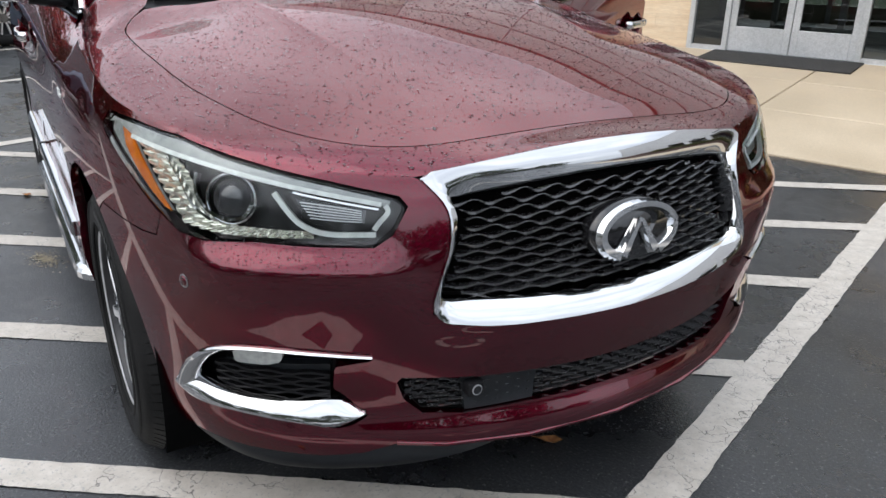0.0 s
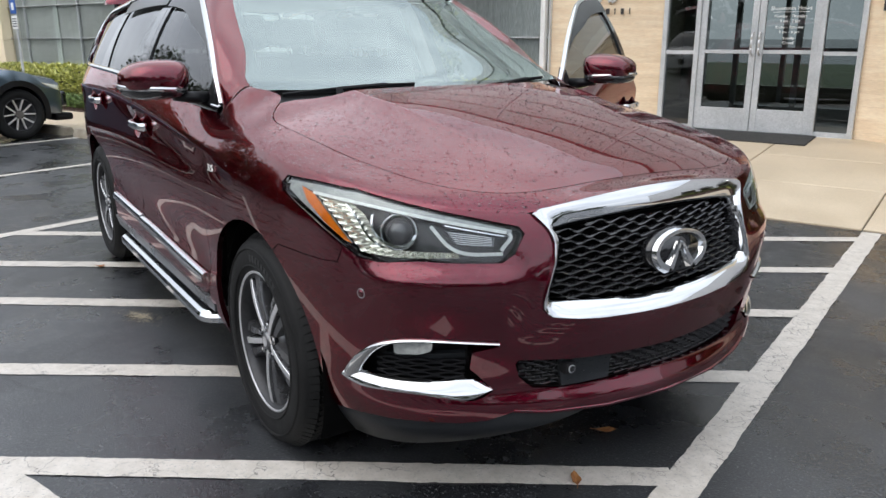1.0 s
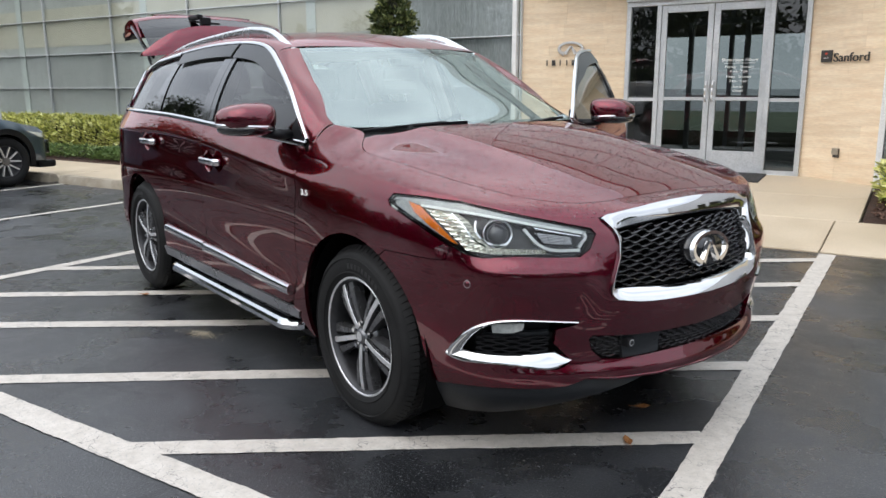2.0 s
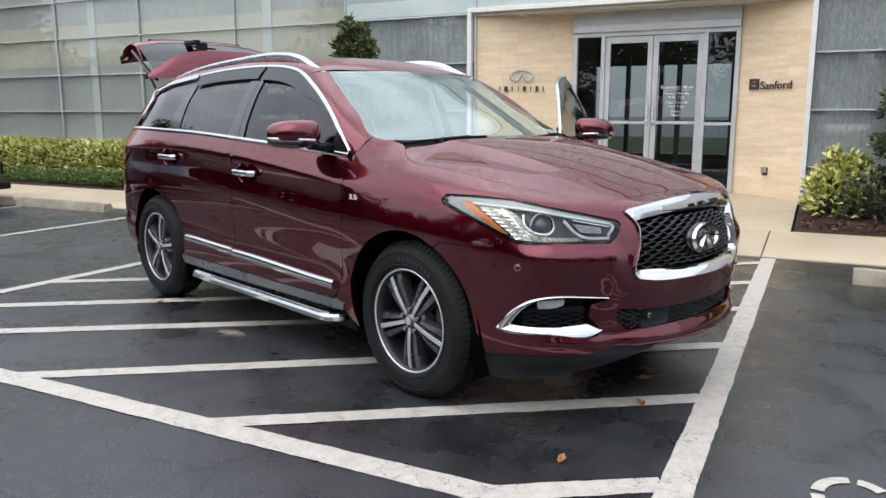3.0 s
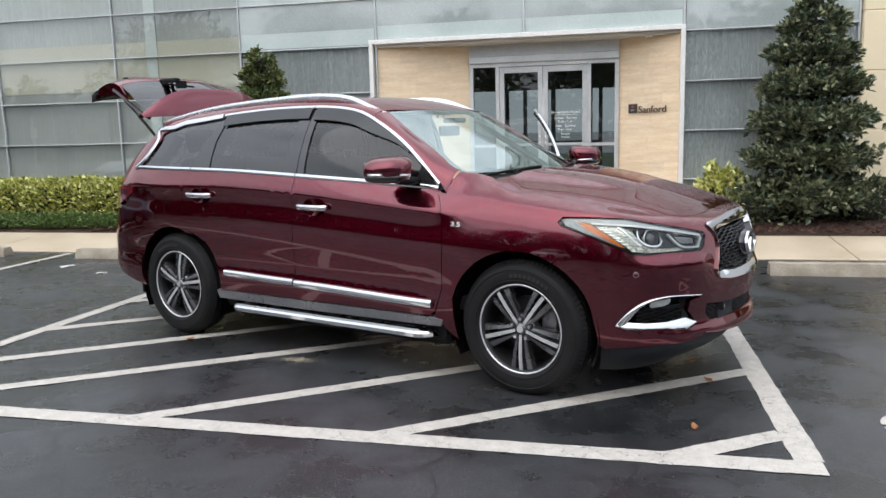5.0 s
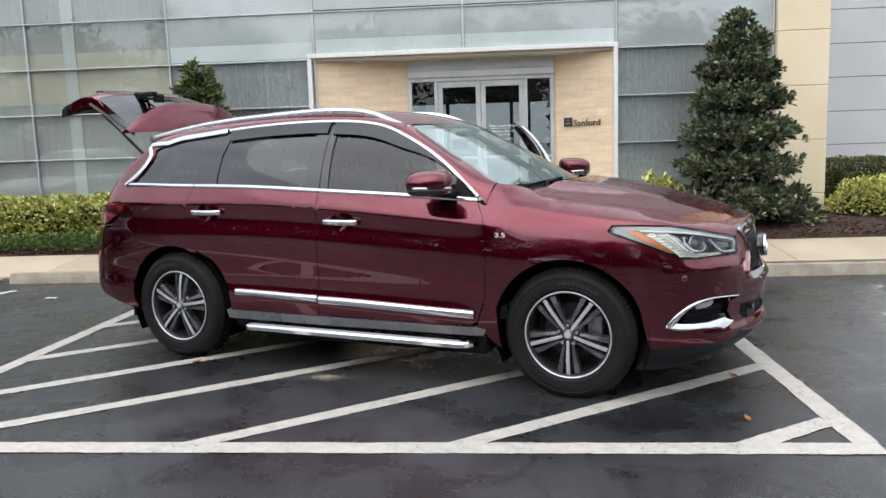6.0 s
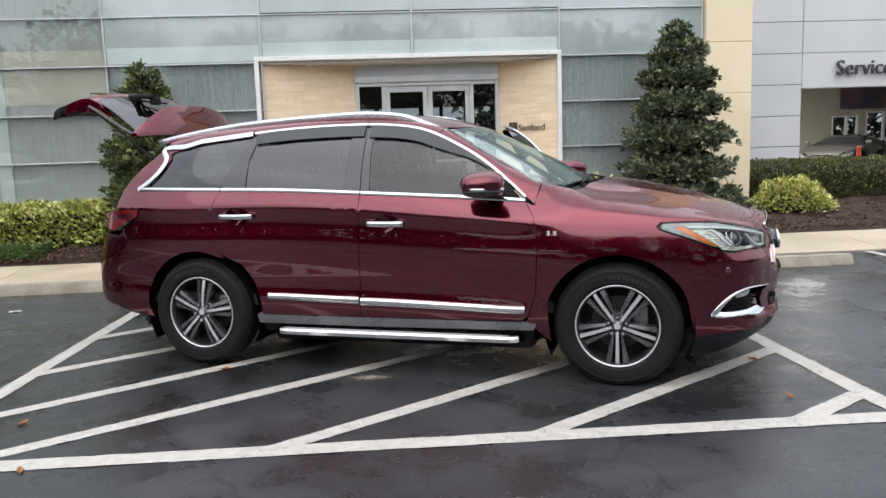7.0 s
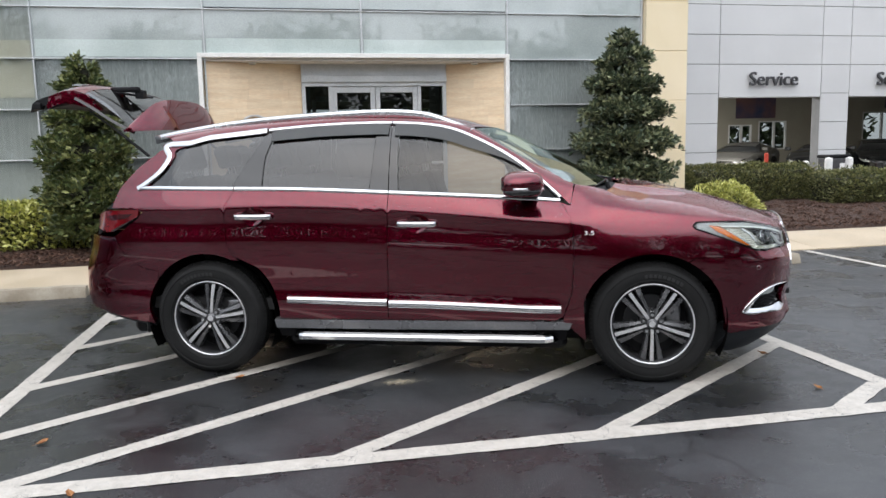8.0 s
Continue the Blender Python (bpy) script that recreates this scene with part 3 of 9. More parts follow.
def chips(name, regions, label):
    rng = random.Random(5)
    verts, faces = [], []
    for x0, x1, y0, y1, count in regions:
        for _ in range(count):
            p = Vector((rng.uniform(x0, x1), rng.uniform(y0, y1), 0))
            p.z = ground_z(p.y) + 0.045 + rng.uniform(0, 0.03)
            q = Euler((rng.uniform(-0.5, 0.5), rng.uniform(-0.5, 0.5), rng.uniform(0, 6.3))).to_matrix()
            l, w = rng.uniform(0.012, 0.045), rng.uniform(0.005, 0.012)
            k = len(verts)
            verts += [p + q @ Vector(v) for v in ((-l, -w, 0), (l, -w * 0.6, 0.004), (l * 0.8, w, 0.002), (-l * 0.9, w * 0.8, 0.006), (0, 0, -0.012))]
            faces += [(k, k + 1, k + 2, k + 3), (k + 1, k, k + 4), (k + 2, k + 1, k + 4), (k + 3, k + 2, k + 4), (k, k + 3, k + 4)]
    return tagged(new(name, mesh_of(name, verts, faces, M_CHIP)), label, "bark mulch", kind="stuff")


chips("bark_chips", ((2.6, 9.5, 4.62, 7.0, 6500), (-6.2, -2.4, 4.62, 5.6, 2600)), "loose brown bark chips strewn over the beds")


def wheel_stop(x0, x1, y, z=0.0):
    """A precast parking kerb: sloping sides, chipped edges, resting on the asphalt."""
    bm = bmesh.new()
    n = 24
    rows = []
    for i in range(n + 1):
        px = x0 + (x1 - x0) * i / n
        sec = ((-0.085, 0.0), (-0.078, 0.055), (-0.052, 0.118), (0.052, 0.118), (0.078, 0.055), (0.085, 0.0))
        row = []
        for k, (a, b) in enumerate(sec):
            j = 0.006 * noise.noise(Vector((px * 6, k * 3.3, y)))
            row.append(bm.verts.new((px, y + a + j, z + b * (1 if 0 < i < n else 0.97) + (j if b > 0.06 else 0))))
        rows.append(row)
    for r, s in zip(rows, rows[1:]):
        for k in range(5):
            bm.faces.new((r[k], r[k + 1], s[k + 1], s[k]))
        bm.faces.new((r[5], r[0], s[0], s[5]))
    bm.faces.new(rows[0][::-1])
    bm.faces.new(rows[-1])
    ob = part("wheel_stop", bm, M_STOP, None, angle=30)
    return tagged(ob, "weathered concrete wheel stop resting on asphalt", "wheel stop", "wheel stops")


for x0, x1, y in ((3.05, 4.95, 2.50), (-5.10, -3.20, 2.98), (-8.15 + 0.05, -6.22, 3.05), (-10.2, -8.35, 3.05)):
    wheel_stop(x0, x1, y)

# ---- glass facade ----
FY = 6.49
facade = thing("glass_wall", "grey streaked glass curtain wall in a silver grid", "glass wall", kind="structure")
ROWS_Z = [-0.025 + 0.7175 * k for k in range(0, 9)]


def pane_sheet(name, x0, x1, y, z0, z1, material, parent):
    """A thin pane standing in the wall's plane, facing the car park, that lets daylight through."""
    ob = hang(name, mesh_of(name, [(x0, y, z0), (x1, y, z0), (x1, y, z1), (x0, y, z1)], [(0, 1, 2, 3)], material), parent)
    ob.visible_shadow = False
    return ob


def facade_panel(x0, x1, z0, z1):
    """One pane with what hangs close behind it: a blind below, frosted glass above the entrance."""
    if z0 < 2.8 or x0 < -5:
        pane_sheet("pane", x0 + 0.004, x1 - 0.004, FY + 0.032, z0 + 0.004, z1 - 0.004, M_WALLGLASS, facade)
        part("blind", box(x0 + 0.002, x1 - 0.002, FY + 0.066, FY + 0.074, z0 + 0.002, z1 - 0.002), M_PALEBLIND if x1 < -4.4 else M_BLIND, facade)
    else:
        part("pane", box(x0 + 0.004, x1 - 0.004, FY + 0.03, FY + 0.045, z0 + 0.004, z1 - 0.004), M_UPPERGLASS, facade)
    if 2.8 < z0 < 3.0 and x0 > -5 and x1 < 3:
        part("frosted_band", box(x0 + 0.03, x1 - 0.03, FY + 0.024, FY + 0.029, z0 + 0.03, z0 + 0.27), M_FROST, facade)


def mullion(x0, x1, z0, z1, y0=FY, y1=FY + 0.06):
    part("mullion", box(x0, x1, y0, y1, z0, z1, 0.004), M_ALU, facade)


COLS = [2.54 - 2.335 * k for k in range(0, 9)]
LEFT_END, TOP = COLS[-1] + 0.6, 5.715
cols_left = [c for c in COLS[2:]]
for a, b in zip(cols_left, cols_left[1:]):
    for z0, z1 in zip(ROWS_Z, ROWS_Z[1:]):
        facade_panel(b, a, z0 if z0 > 0.1 else 0.10, z1)
for z0, z1 in zip(ROWS_Z, ROWS_Z[1:]):
    facade_panel(-16.92, COLS[-1], z0 if z0 > 0.1 else 0.10, z1)
    facade_panel(2.56, 4.88, z0 if z0 > 0.1 else 0.10, z1)
    if z0 > 2.8:
        facade_panel(0.205, 2.54, z0 + 0.03, z1)
        facade_panel(-2.13, 0.205, z0 + 0.03, z1)
for c in cols_left:
    mullion(c - 0.011, c + 0.011, 0.1, TOP)
for c, lo in ((0.205, 2.9), (2.54, 2.9), (4.87, 0.1)):
    mullion(c - 0.014, c + 0.014, lo, TOP)
for z in ROWS_Z[1:]:
    mullion(-16.92, cols_left[0], z - 0.009, z + 0.009, FY - 0.008)
    mullion(2.56, 4.85, z - 0.009, z + 0.009, FY - 0.008)
    if z > 3:
        mullion(-2.13, 2.52, z - 0.009, z + 0.009, FY - 0.008)
mullion(-16.92, -2.13, 0.02, 0.12, FY - 0.03)
mullion(2.56, 4.85, 0.12, 0.26, FY - 0.03)

# showroom structure close behind the left-hand glass
for z0, z1 in ((2.30, 3.10), (4.15, 4.75)):
    part("slab_edge", box(-16.1, -4.50, FY + 0.058, FY + 0.064, z0, z1), M_SLABEDGE, facade)
for x in (-6.10, -10.45, -14.80):
    part("column", box(x - 0.10, x + 0.10, FY + 0.042, FY + 0.056, 0.1, TOP), M_COLUMN, facade)

# backing walls whose dark colour stands for the unlit room
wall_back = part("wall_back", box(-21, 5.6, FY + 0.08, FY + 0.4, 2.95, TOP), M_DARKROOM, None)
tagged(wall_back, "plain wall behind the glass panels, coloured dark as an unlit room", "wall", kind="structure")
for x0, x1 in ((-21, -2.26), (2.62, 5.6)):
    tagged(part("wall_low", box(x0, x1, FY + 0.08, FY + 0.4, 0.0, 2.95), M_DARKROOM, None), "plain wall behind the glass panels, coloured dark as an unlit room", "wall", kind="structure")
parapet = part("parapet", box(-21, 5.66, FY - 0.05, FY + 6, TOP, TOP + 0.5, 0.02), M_ALU, None)
tagged(parapet, "silver metal parapet of the showroom roof", "parapet", kind="structure")

# cream masonry ends with horizontal scored joints
for x0, x1, y0, n in ((4.90, 5.66, 6.40, 1), (-21.0, -16.92, 6.30, 1)):
    pier = thing("wall_pier", "cream stucco wall with horizontal scored joints", "wall", kind="structure")
    z, i = 0.0, 0
    for z1 in (0.55, 1.36, 2.17, 2.98, 3.79, 4.60, 5.41, 5.72):
        part("panel", box(x0, x1, y0, FY + 0.45, z + 0.008, z1 - 0.008, 0.006), M_CREAM, pier)
        z = z1
    part("panel_core", box(x0 + 0.012, x1 - 0.012, y0 + 0.012, FY + 0.44, 0.0, 5.71), M_CREAM, pier)

# ---- entrance recess ----
OUT_L, OUT_R, IN_L, IN_R, DY, HEAD = -2.20, 2.52, -0.72, 1.62, 6.98, 2.86
porch = thing("entrance_frame", "white metal frame round the recessed entrance", "door frame", kind="structure")
part("jamb", box(OUT_L - 0.035, OUT_L + 0.03, FY - 0.06, FY + 0.10, 0.2, HEAD, 0.004), M_WHITEFRAME, porch)
part("jamb", box(OUT_R - 0.03, OUT_R + 0.035, FY - 0.06, FY + 0.10, 0.2, HEAD, 0.004), M_WHITEFRAME, porch)
part("lintel", box(OUT_L - 0.035, OUT_R + 0.035, FY - 0.063, FY + 0.10, HEAD, HEAD + 0.065, 0.004), M_WHITEFRAME, porch)
soffit = part("ceiling", box(OUT_L, OUT_R, FY + 0.02, DY + 0.2, HEAD - 0.045, HEAD - 0.005), M_SOFFIT, None)
tagged(soffit, "painted soffit over the entrance", "ceiling", kind="structure")
for px in (-1.45, 2.05):
    d = thing("downlight", "small round white recessed downlight in soffit", "light", "soffit lights", at=pose(px, FY + 0.22, HEAD - 0.045))
    part("trim_ring", rod((0, 0, -0.022), (0, 0, 0.0), 0.055, n=20), M_WHITEFRAME, d)
    part("lens", rod((0, 0, -0.03), (0, 0, -0.022), 0.04, n=20), M_SOFFIT, d)


def cladding(p0, p1, name):
    """A splayed wall of long, thin travertine courses."""
    wall = thing(name, "pale travertine cladding in thin horizontal courses", "wall", kind="structure")
    a, b = Vector((*p0, 0)), Vector((*p1, 0))
    d = (b - a)
    L = d.length
    m = Matrix.Translation(a) @ Matrix.Rotation(math.atan2(d.y, d.x), 4, "Z")
    core = part("core", box(0, L, 0.012, 0.12, 0.2, HEAD - 0.046), M_TRAV, wall)
    core.matrix_local = m
    rng = random.Random(len(name))
    z = 0.2
    while z < HEAD - 0.06:
        z1 = min(z + 0.148, HEAD - 0.05)
        x = 0.0
        cut = rng.uniform(0.35, 0.95)
        while x < L - 0.01:
            x1 = L if L - cut < 0.15 else min(cut, L)
            ob = part("tile", box(x + 0.0006, x1 - 0.0006, 0, 0.012, z + 0.0006, z1 - 0.0006), M_TRAV, wall)
            ob.matrix_local = m
            x = x1
            cut = x1 + rng.uniform(0.5, 0.9)
        z = z1
    return wall, m, L


wall_l, ML, LL = cladding((OUT_L + 0.03, FY + 0.05), (IN_L, DY), "wall_entrance_west")
wall_r, MR, LR = cladding((IN_R, DY), (OUT_R - 0.03, FY + 0.05), "wall_entrance_east")


def glazed_leaf(x0, x1, z0, z1, parent, hinge_right):
    leaf = hang("door_leaf", mesh_of("door_leaf", [], [], M_ALU), parent)
    y0, y1 = DY - 0.022, DY + 0.022
    st, top, bot = 0.075, 0.095, 0.27
    bm = box(x0, x0 + st, y0, y1, z0, z1, 0.004)
    box(x1 - st, x1, y0, y1, z0, z1, 0.004, bm=bm)
    box(x0 + st, x1 - st, y0, y1, z1 - top, z1, 0.004, bm=bm)
    box(x0 + st, x1 - st, y0, y1, z0, z0 + bot, 0.004, bm=bm)
    box(x0 + st, x1 - st, y0 + 0.004, y1 - 0.004, z0 + 0.93, z0 + 0.975, 0.003, bm=bm)
    leaf.data = bpy.data.meshes.new("door_leaf")
    bm.to_mesh(leaf.data)
    bm.free()
    leaf.data.materials.append(M_ALU)
    pane_sheet("pane", x0 + st, x1 - st, DY, z0 + bot, z1 - top, M_STOREGLASS, leaf)
    hx = x0 + 0.04 if hinge_right else x1 - 0.04
    bm = bmesh.new()
    pts = [(hx, y0, z0 + 0.92), (hx, y0 - 0.06, z0 + 0.93), (hx, y0 - 0.075, z0 + 1.0), (hx, y0 - 0.075, z0 + 1.10), (hx, y0 - 0.06, z0 + 1.17), (hx, y0, z0 + 1.18)]
    for a, b in zip(pts, pts[1:]):
        rod(a, b, 0.012, bm, 8)
    part("door_pull", bm, M_SATIN, leaf, "curved satin pull handle", smooth=True)
    return leaf


M_STOREGLASS = glass("storefront_glass", (0.22, 0.25, 0.24), 0.01, 1.75)
entrance = thing("door_1", "silver framed glass double doors with sidelights", "door", kind="structure")
Z0, Z1 = 0.275, 2.47
for a, b in ((IN_L, IN_L + 0.06), (-0.30, -0.24), (1.14, 1.20), (IN_R - 0.06, IN_R)):
    part("door_frame", box(a, b, DY - 0.05, DY + 0.05, Z0, Z1, 0.004), M_ALU, entrance)
part("door_frame", box(IN_L, IN_R, DY - 0.053, DY + 0.05, Z1, Z1 + 0.06, 0.004), M_ALU, entrance)
part("door_header", box(IN_L, IN_R, DY - 0.10, DY + 0.02, Z1 + 0.06, Z1 + 0.17, 0.01, 2), M_ALU, entrance, "rounded silver door closer housing")
part("door_header", box(IN_L, IN_R, DY - 0.06, DY + 0.02, Z1 + 0.17, HEAD - 0.046, 0.004), M_ALU, entrance)
for a, b in ((IN_L + 0.06, -0.30), (1.20, IN_R - 0.06)):
    pane_sheet("sidelight", a, b, DY, Z0 + 0.05, Z1, M_STOREGLASS, entrance)
    part("door_frame", box(a, b, DY - 0.04, DY + 0.04, Z0, Z0 + 0.05), M_ALU, entrance)
    part("door_frame", box(a, b, DY - 0.03, DY + 0.03, Z0 + 0.93, Z0 + 0.975), M_ALU, entrance)
MIDX = 0.45
glazed_leaf(-0.24, MIDX - 0.004, Z0 + 0.012, Z1 - 0.004, entrance, False)
glazed_leaf(MIDX + 0.004, 1.14, Z0 + 0.012, Z1 - 0.004, entrance, True)
part("threshold", box(IN_L, IN_R, DY - 0.06, DY + 0.06, 0.24, Z0, 0.004), M_ALU, entrance)
entry_mat = part("entrance_mat", box(-0.35, 1.25, 6.32, 6.9, -0.005, 0.016, 0.004), M_MAT, None)
entry_mat.matrix_world = Matrix.Translation((0, 0, ground_z(6.61) + 0.017)) @ Matrix.Translation((0, 6.61, 0)) @ Matrix.Rotation(math.atan(RISE), 4, "X") @ Matrix.Translation((0, -6.61, 0))
tagged(entry_mat, "black ribbed entrance mat lying before glass doors", "door mat")

# opening hours on the right-hand leaf
hours = thing("hours_sign", "white opening hours lettering on door glass", "sign", at=pose(0.80, DY - 0.007, 1.55, 90, 0, 0))
for txt, zz, sz in (("Showroom Hours", 0.17, 0.062), ("Monday - Thursday", 0.085, 0.046), ("9 am - 7 pm", 0.03, 0.046), ("Friday - Saturday", -0.04, 0.046), ("9 am - 6 pm", -0.095, 0.046), ("Sunday", -0.165, 0.046), ("Closed", -0.22, 0.046)):
    ob = hang("text_line", text_mesh("text_line", txt, sz, 0.0006, M_WHITE), hours)
    ob.location = (0, zz, 0)
part("rule", box(-0.2, 0.2, 0.145, 0.149, -0.0006, 0.0006), M_WHITE, hours)

# lobby behind the doors
lobby = thing("lobby", "dim showroom lobby behind the entrance doors", "room", kind="structure")
part("floor", box(-2.2, 2.6, DY + 0.06, DY + 5.0, 0.15, 0.26), M_GARAGEFLOOR, lobby)
part("wall", box(-2.3, -2.2, DY + 0.2, DY + 5.1, 0.0, 2.9), M_GARAGE, lobby)
part("wall", box(2.6, 2.7, DY + 0.2, DY + 5.1, 0.0, 2.9), M_GARAGE, lobby)
for a, b in ((-2.3, -1.75), (-0.42, -0.34), (1.02, 1.10), (2.35, 2.7)):
    part("wall", box(a, b, DY + 5.0, DY + 5.1, 0.0, 2.9), M_ALU, lobby)
for a, b in ((-1.75, -0.42), (-0.34, 1.02), (1.10, 2.35)):
    part("window_sill", box(a, b, DY + 5.0, DY + 5.1, 0.0, 0.55), M_GARAGE, lobby)
    part("window_head", box(a, b, DY + 5.0, DY + 5.1, 2.35, 2.9), M_GARAGE, lobby)
lawn = part("lawn", box(-12, 5.2, DY + 7.5, DY + 26, -0.05, 0.30), surface("clipped_lawn", (0.035, 0.05, 0.02), (0.06, 0.08, 0.035), 3, (0.8, 0.9), fine=40, bumps=0.6, dist=0.02), None)
tagged(lawn, "green lawn seen through the showroom's rear windows", "lawn", kind="structure")
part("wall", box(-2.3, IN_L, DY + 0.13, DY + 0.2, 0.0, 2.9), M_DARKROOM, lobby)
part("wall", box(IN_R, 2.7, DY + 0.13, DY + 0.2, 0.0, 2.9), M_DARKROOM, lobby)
part("lid", box(-2.3, 2.7, DY + 0.08, DY + 5.1, 2.86, 2.95), M_WHITEPANEL, lobby)
inner = thing("door_2", "silver framed inner glass doors of the lobby", "door", kind="structure")
for a, b in ((-0.45, -0.38), (0.41, 0.49), (1.28, 1.35)):
    part("door_frame", box(a, b, DY + 2.2, DY + 2.28, 0.26, 2.4), M_ALU, inner)
for z0, z1 in ((0.26, 0.42), (1.2, 1.26), (2.36, 2.46)):
    part("door_frame", box(-0.38, 0.41, DY + 2.21, DY + 2.27, z0, z1), M_ALU, inner)
    part("door_frame", box(0.49, 1.28, DY + 2.21, DY + 2.27, z0, z1), M_ALU, inner)

# ---- signs on the travertine ----
place_sign = thing("wall_sign", "dark lettering with a square plate on travertine", "sign")
place_sign.matrix_world = MR @ pose(LR * 0.36, -0.014, 1.70, 90, 0, 0)
part("plate", box(-0.17, -0.03, -0.015, 0.125, 0.0, 0.02, 0.003), M_SIGN, place_sign, "dark square plate with a small emblem")
part("plate_mark", box(-0.115, -0.085, 0.075, 0.095, 0.02, 0.023), M_REDPOST, place_sign)
part("plate_bar", box(-0.13, -0.07, 0.03, 0.036, 0.02, 0.023), M_WHITE, place_sign)
lt = hang("letters", text_mesh("letters", "Sanford", 0.146, 0.008, M_SIGN), place_sign)
lt.location = (0.215, -0.012, 0.012)
logo = thing("wall_logo", "metallic oval emblem with raised letters on travertine", "sign")
logo.matrix_world = ML @ pose(LL * 0.62 - 0.20, -0.02, 1.83, 90, 0, 0)
LOGO_HOLDER = logo
outlet = thing("wall_outlet", "bronze weatherproof outlet box on travertine", "outlet box")
outlet.matrix_world = MR @ pose(LR * 0.50, -0.0, 0.60, 90, 0, 0)
part("back_box", box(-0.035, 0.035, -0.055, 0.055, 0.0, 0.03, 0.006, 2), M_SIGN, outlet)
part("cover", box(-0.04, 0.04, -0.02, 0.058, 0.03, 0.05, 0.006, 2), M_STOP, outlet)

# ---- service building ----
SY = 10.5
M_JOINT = surface("grey_panel_sealant", (0.22, 0.22, 0.22), (0.27, 0.27, 0.27), 4, (0.7, 0.8))
service = thing("service_wall", "white metal panelled wall of the service bay", "wall", kind="structure")
XS = [5.7, 7.15, 8.80, 11.47, 12.24, 14.90, 15.70, 18.4, 22.0, 26.0, 30.2]
ZS = [0.0, 0.55, 1.21, 1.87, 2.54, 3.20, 3.86, 4.52, 5.18, 5.84, 6.5, 7.16]
OPEN = ((8.80, 11.47), (12.24, 14.90), (15.70, 18.4))
for a, b in zip(XS, XS[1:]):
    for z0, z1 in zip(ZS, ZS[1:]):
        if (a, b) in OPEN and z1 < 3.1:
            if z1 > 2.5:
                part("panel", box(a + 0.008, b - 0.008, SY, SY + 0.3, 2.46, 3.193, 0.004), M_WHITEPANEL, service)
            continue
        if (a, b) in OPEN and z0 < 3.1:
            continue
        part("panel", box(a + 0.008, b - 0.008, SY, SY + 0.3, z0 + 0.007, z1 - 0.007, 0.004), M_WHITEPANEL, service)
for a, b in zip(XS, XS[1:]):
    lo = 2.5 if (a, b) in OPEN else 0.0
    part("panel_core", box(a + 0.0, b, SY + 0.02, SY + 0.28, lo, 7.1), M_JOINT, service)
part("return_wall", box(5.60, 5.72, FY + 0.3, SY + 0.3, 0, 7.6), M_WHITEPANEL, service)
for cx in (10.165, 13.57):
    sg = thing("service_sign", "dark raised lettering standing off the white wall", "sign", "service signs", at=pose(cx, SY - 0.07, 2.72, 90, 0, 0))
    hang("letters", text_mesh("letters", "Service", 0.44, 0.03, M_SIGNGREY), sg)
    part("stand_off", rod((-0.5, 0.1, -0.07), (-0.5, 0.1, 0.0), 0.01), M_SIGNGREY, sg)
    part("stand_off", rod((0.5, 0.1, -0.07), (0.5, 0.1, 0.0), 0.01), M_SIGNGREY, sg)

garage = thing("garage", "service drive with beige walls behind open bays", "room", kind="structure")
part("floor", box(5.7, 30, SY + 0.3, SY + 13, -0.02, 0.02), M_GARAGEFLOOR, garage)
gw = bmesh.new()
holes = ((17.35, 18.45, 1.15, 2.10), (18.75, 20.10, 1.05, 2.24), (23.80, 25.60, 0.70, 2.57))
GE = 30.0
xx = 5.7
for a, b, z0, z1 in holes:
    box(xx, a, SY + 13, SY + 13.2, 0, 3.6, bm=gw)
    box(a, b, SY + 13, SY + 13.2, z1, 3.6, bm=gw)
    box(a, b, SY + 13, SY + 13.2, 0, z0, bm=gw)
    xx = b
box(xx, GE, SY + 13, SY + 13.2, 0, 3.6, bm=gw)
part("wall", gw, M_GARAGE, garage)
for a, b, z0, z1 in holes:
    w = thing("window", "", "")
    w.parent = garage
    mid = a + (b - a) * 0.56
    for x0, x1 in ((a, a + 0.07), (mid - 0.05, mid + 0.05), (b - 0.07, b)):
        part("frame_bar", box(x0, x1, SY + 13.00, SY + 13.09, z0, z1, 0.006), M_WHITEFRAME, w)
    for z in (z0, z1 - 0.05):
        part("frame_bar", box(a + 0.07, b - 0.07, SY + 13.02, SY + 13.08, z, z + 0.05, 0.006), M_WHITEFRAME, w)
    pane_sheet("pane", a + 0.05, b - 0.05, SY + 13.06, z0 + 0.03, z1 - 0.03, M_GARAGEGLASS, w)
part("wall", box(5.5, 5.7, SY + 0.3, SY + 13, 0, 3.6), M_GARAGE, garage)
part("wall", box(GE, GE + 0.2, SY, SY + 13, 0, 3.6), M_GARAGE, garage)
part("lid", box(5.5, GE + 0.2, SY + 0.3, SY + 13.2, 3.5, 3.6), M_WHITEPANEL, garage)
for x0, x1, z0, z1 in ((17.65, 19.50, 2.36, 3.24), (24.85, 26.7, 2.72, 3.40)):
    part("poster", box(x0, x1, SY + 12.93, SY + 12.97, z0, z1, 0.006), M_POSTER, garage, "large dark picture panel")
for px, py in ((8.9, SY + 3), (13.0, SY + 3), (8.9, SY + 8), (13.0, SY + 8)):
    lampg = thing("ceiling_light", "round bright garage ceiling light", "light", "garage lights", at=pose(px + 0.4, py, 3.5))
    part("rim", rod((0, 0, -0.05), (0, 0, 0), 0.16, n=20), M_ALU, lampg)
    gl = new("lamp_glow", bpy.data.lights.new("lamp_glow", "AREA"))
    gl.data.shape, gl.data.size, gl.data.energy = "DISK", 0.3, 150
    gl.parent = lampg
    gl.location = (0, 0, -0.056)


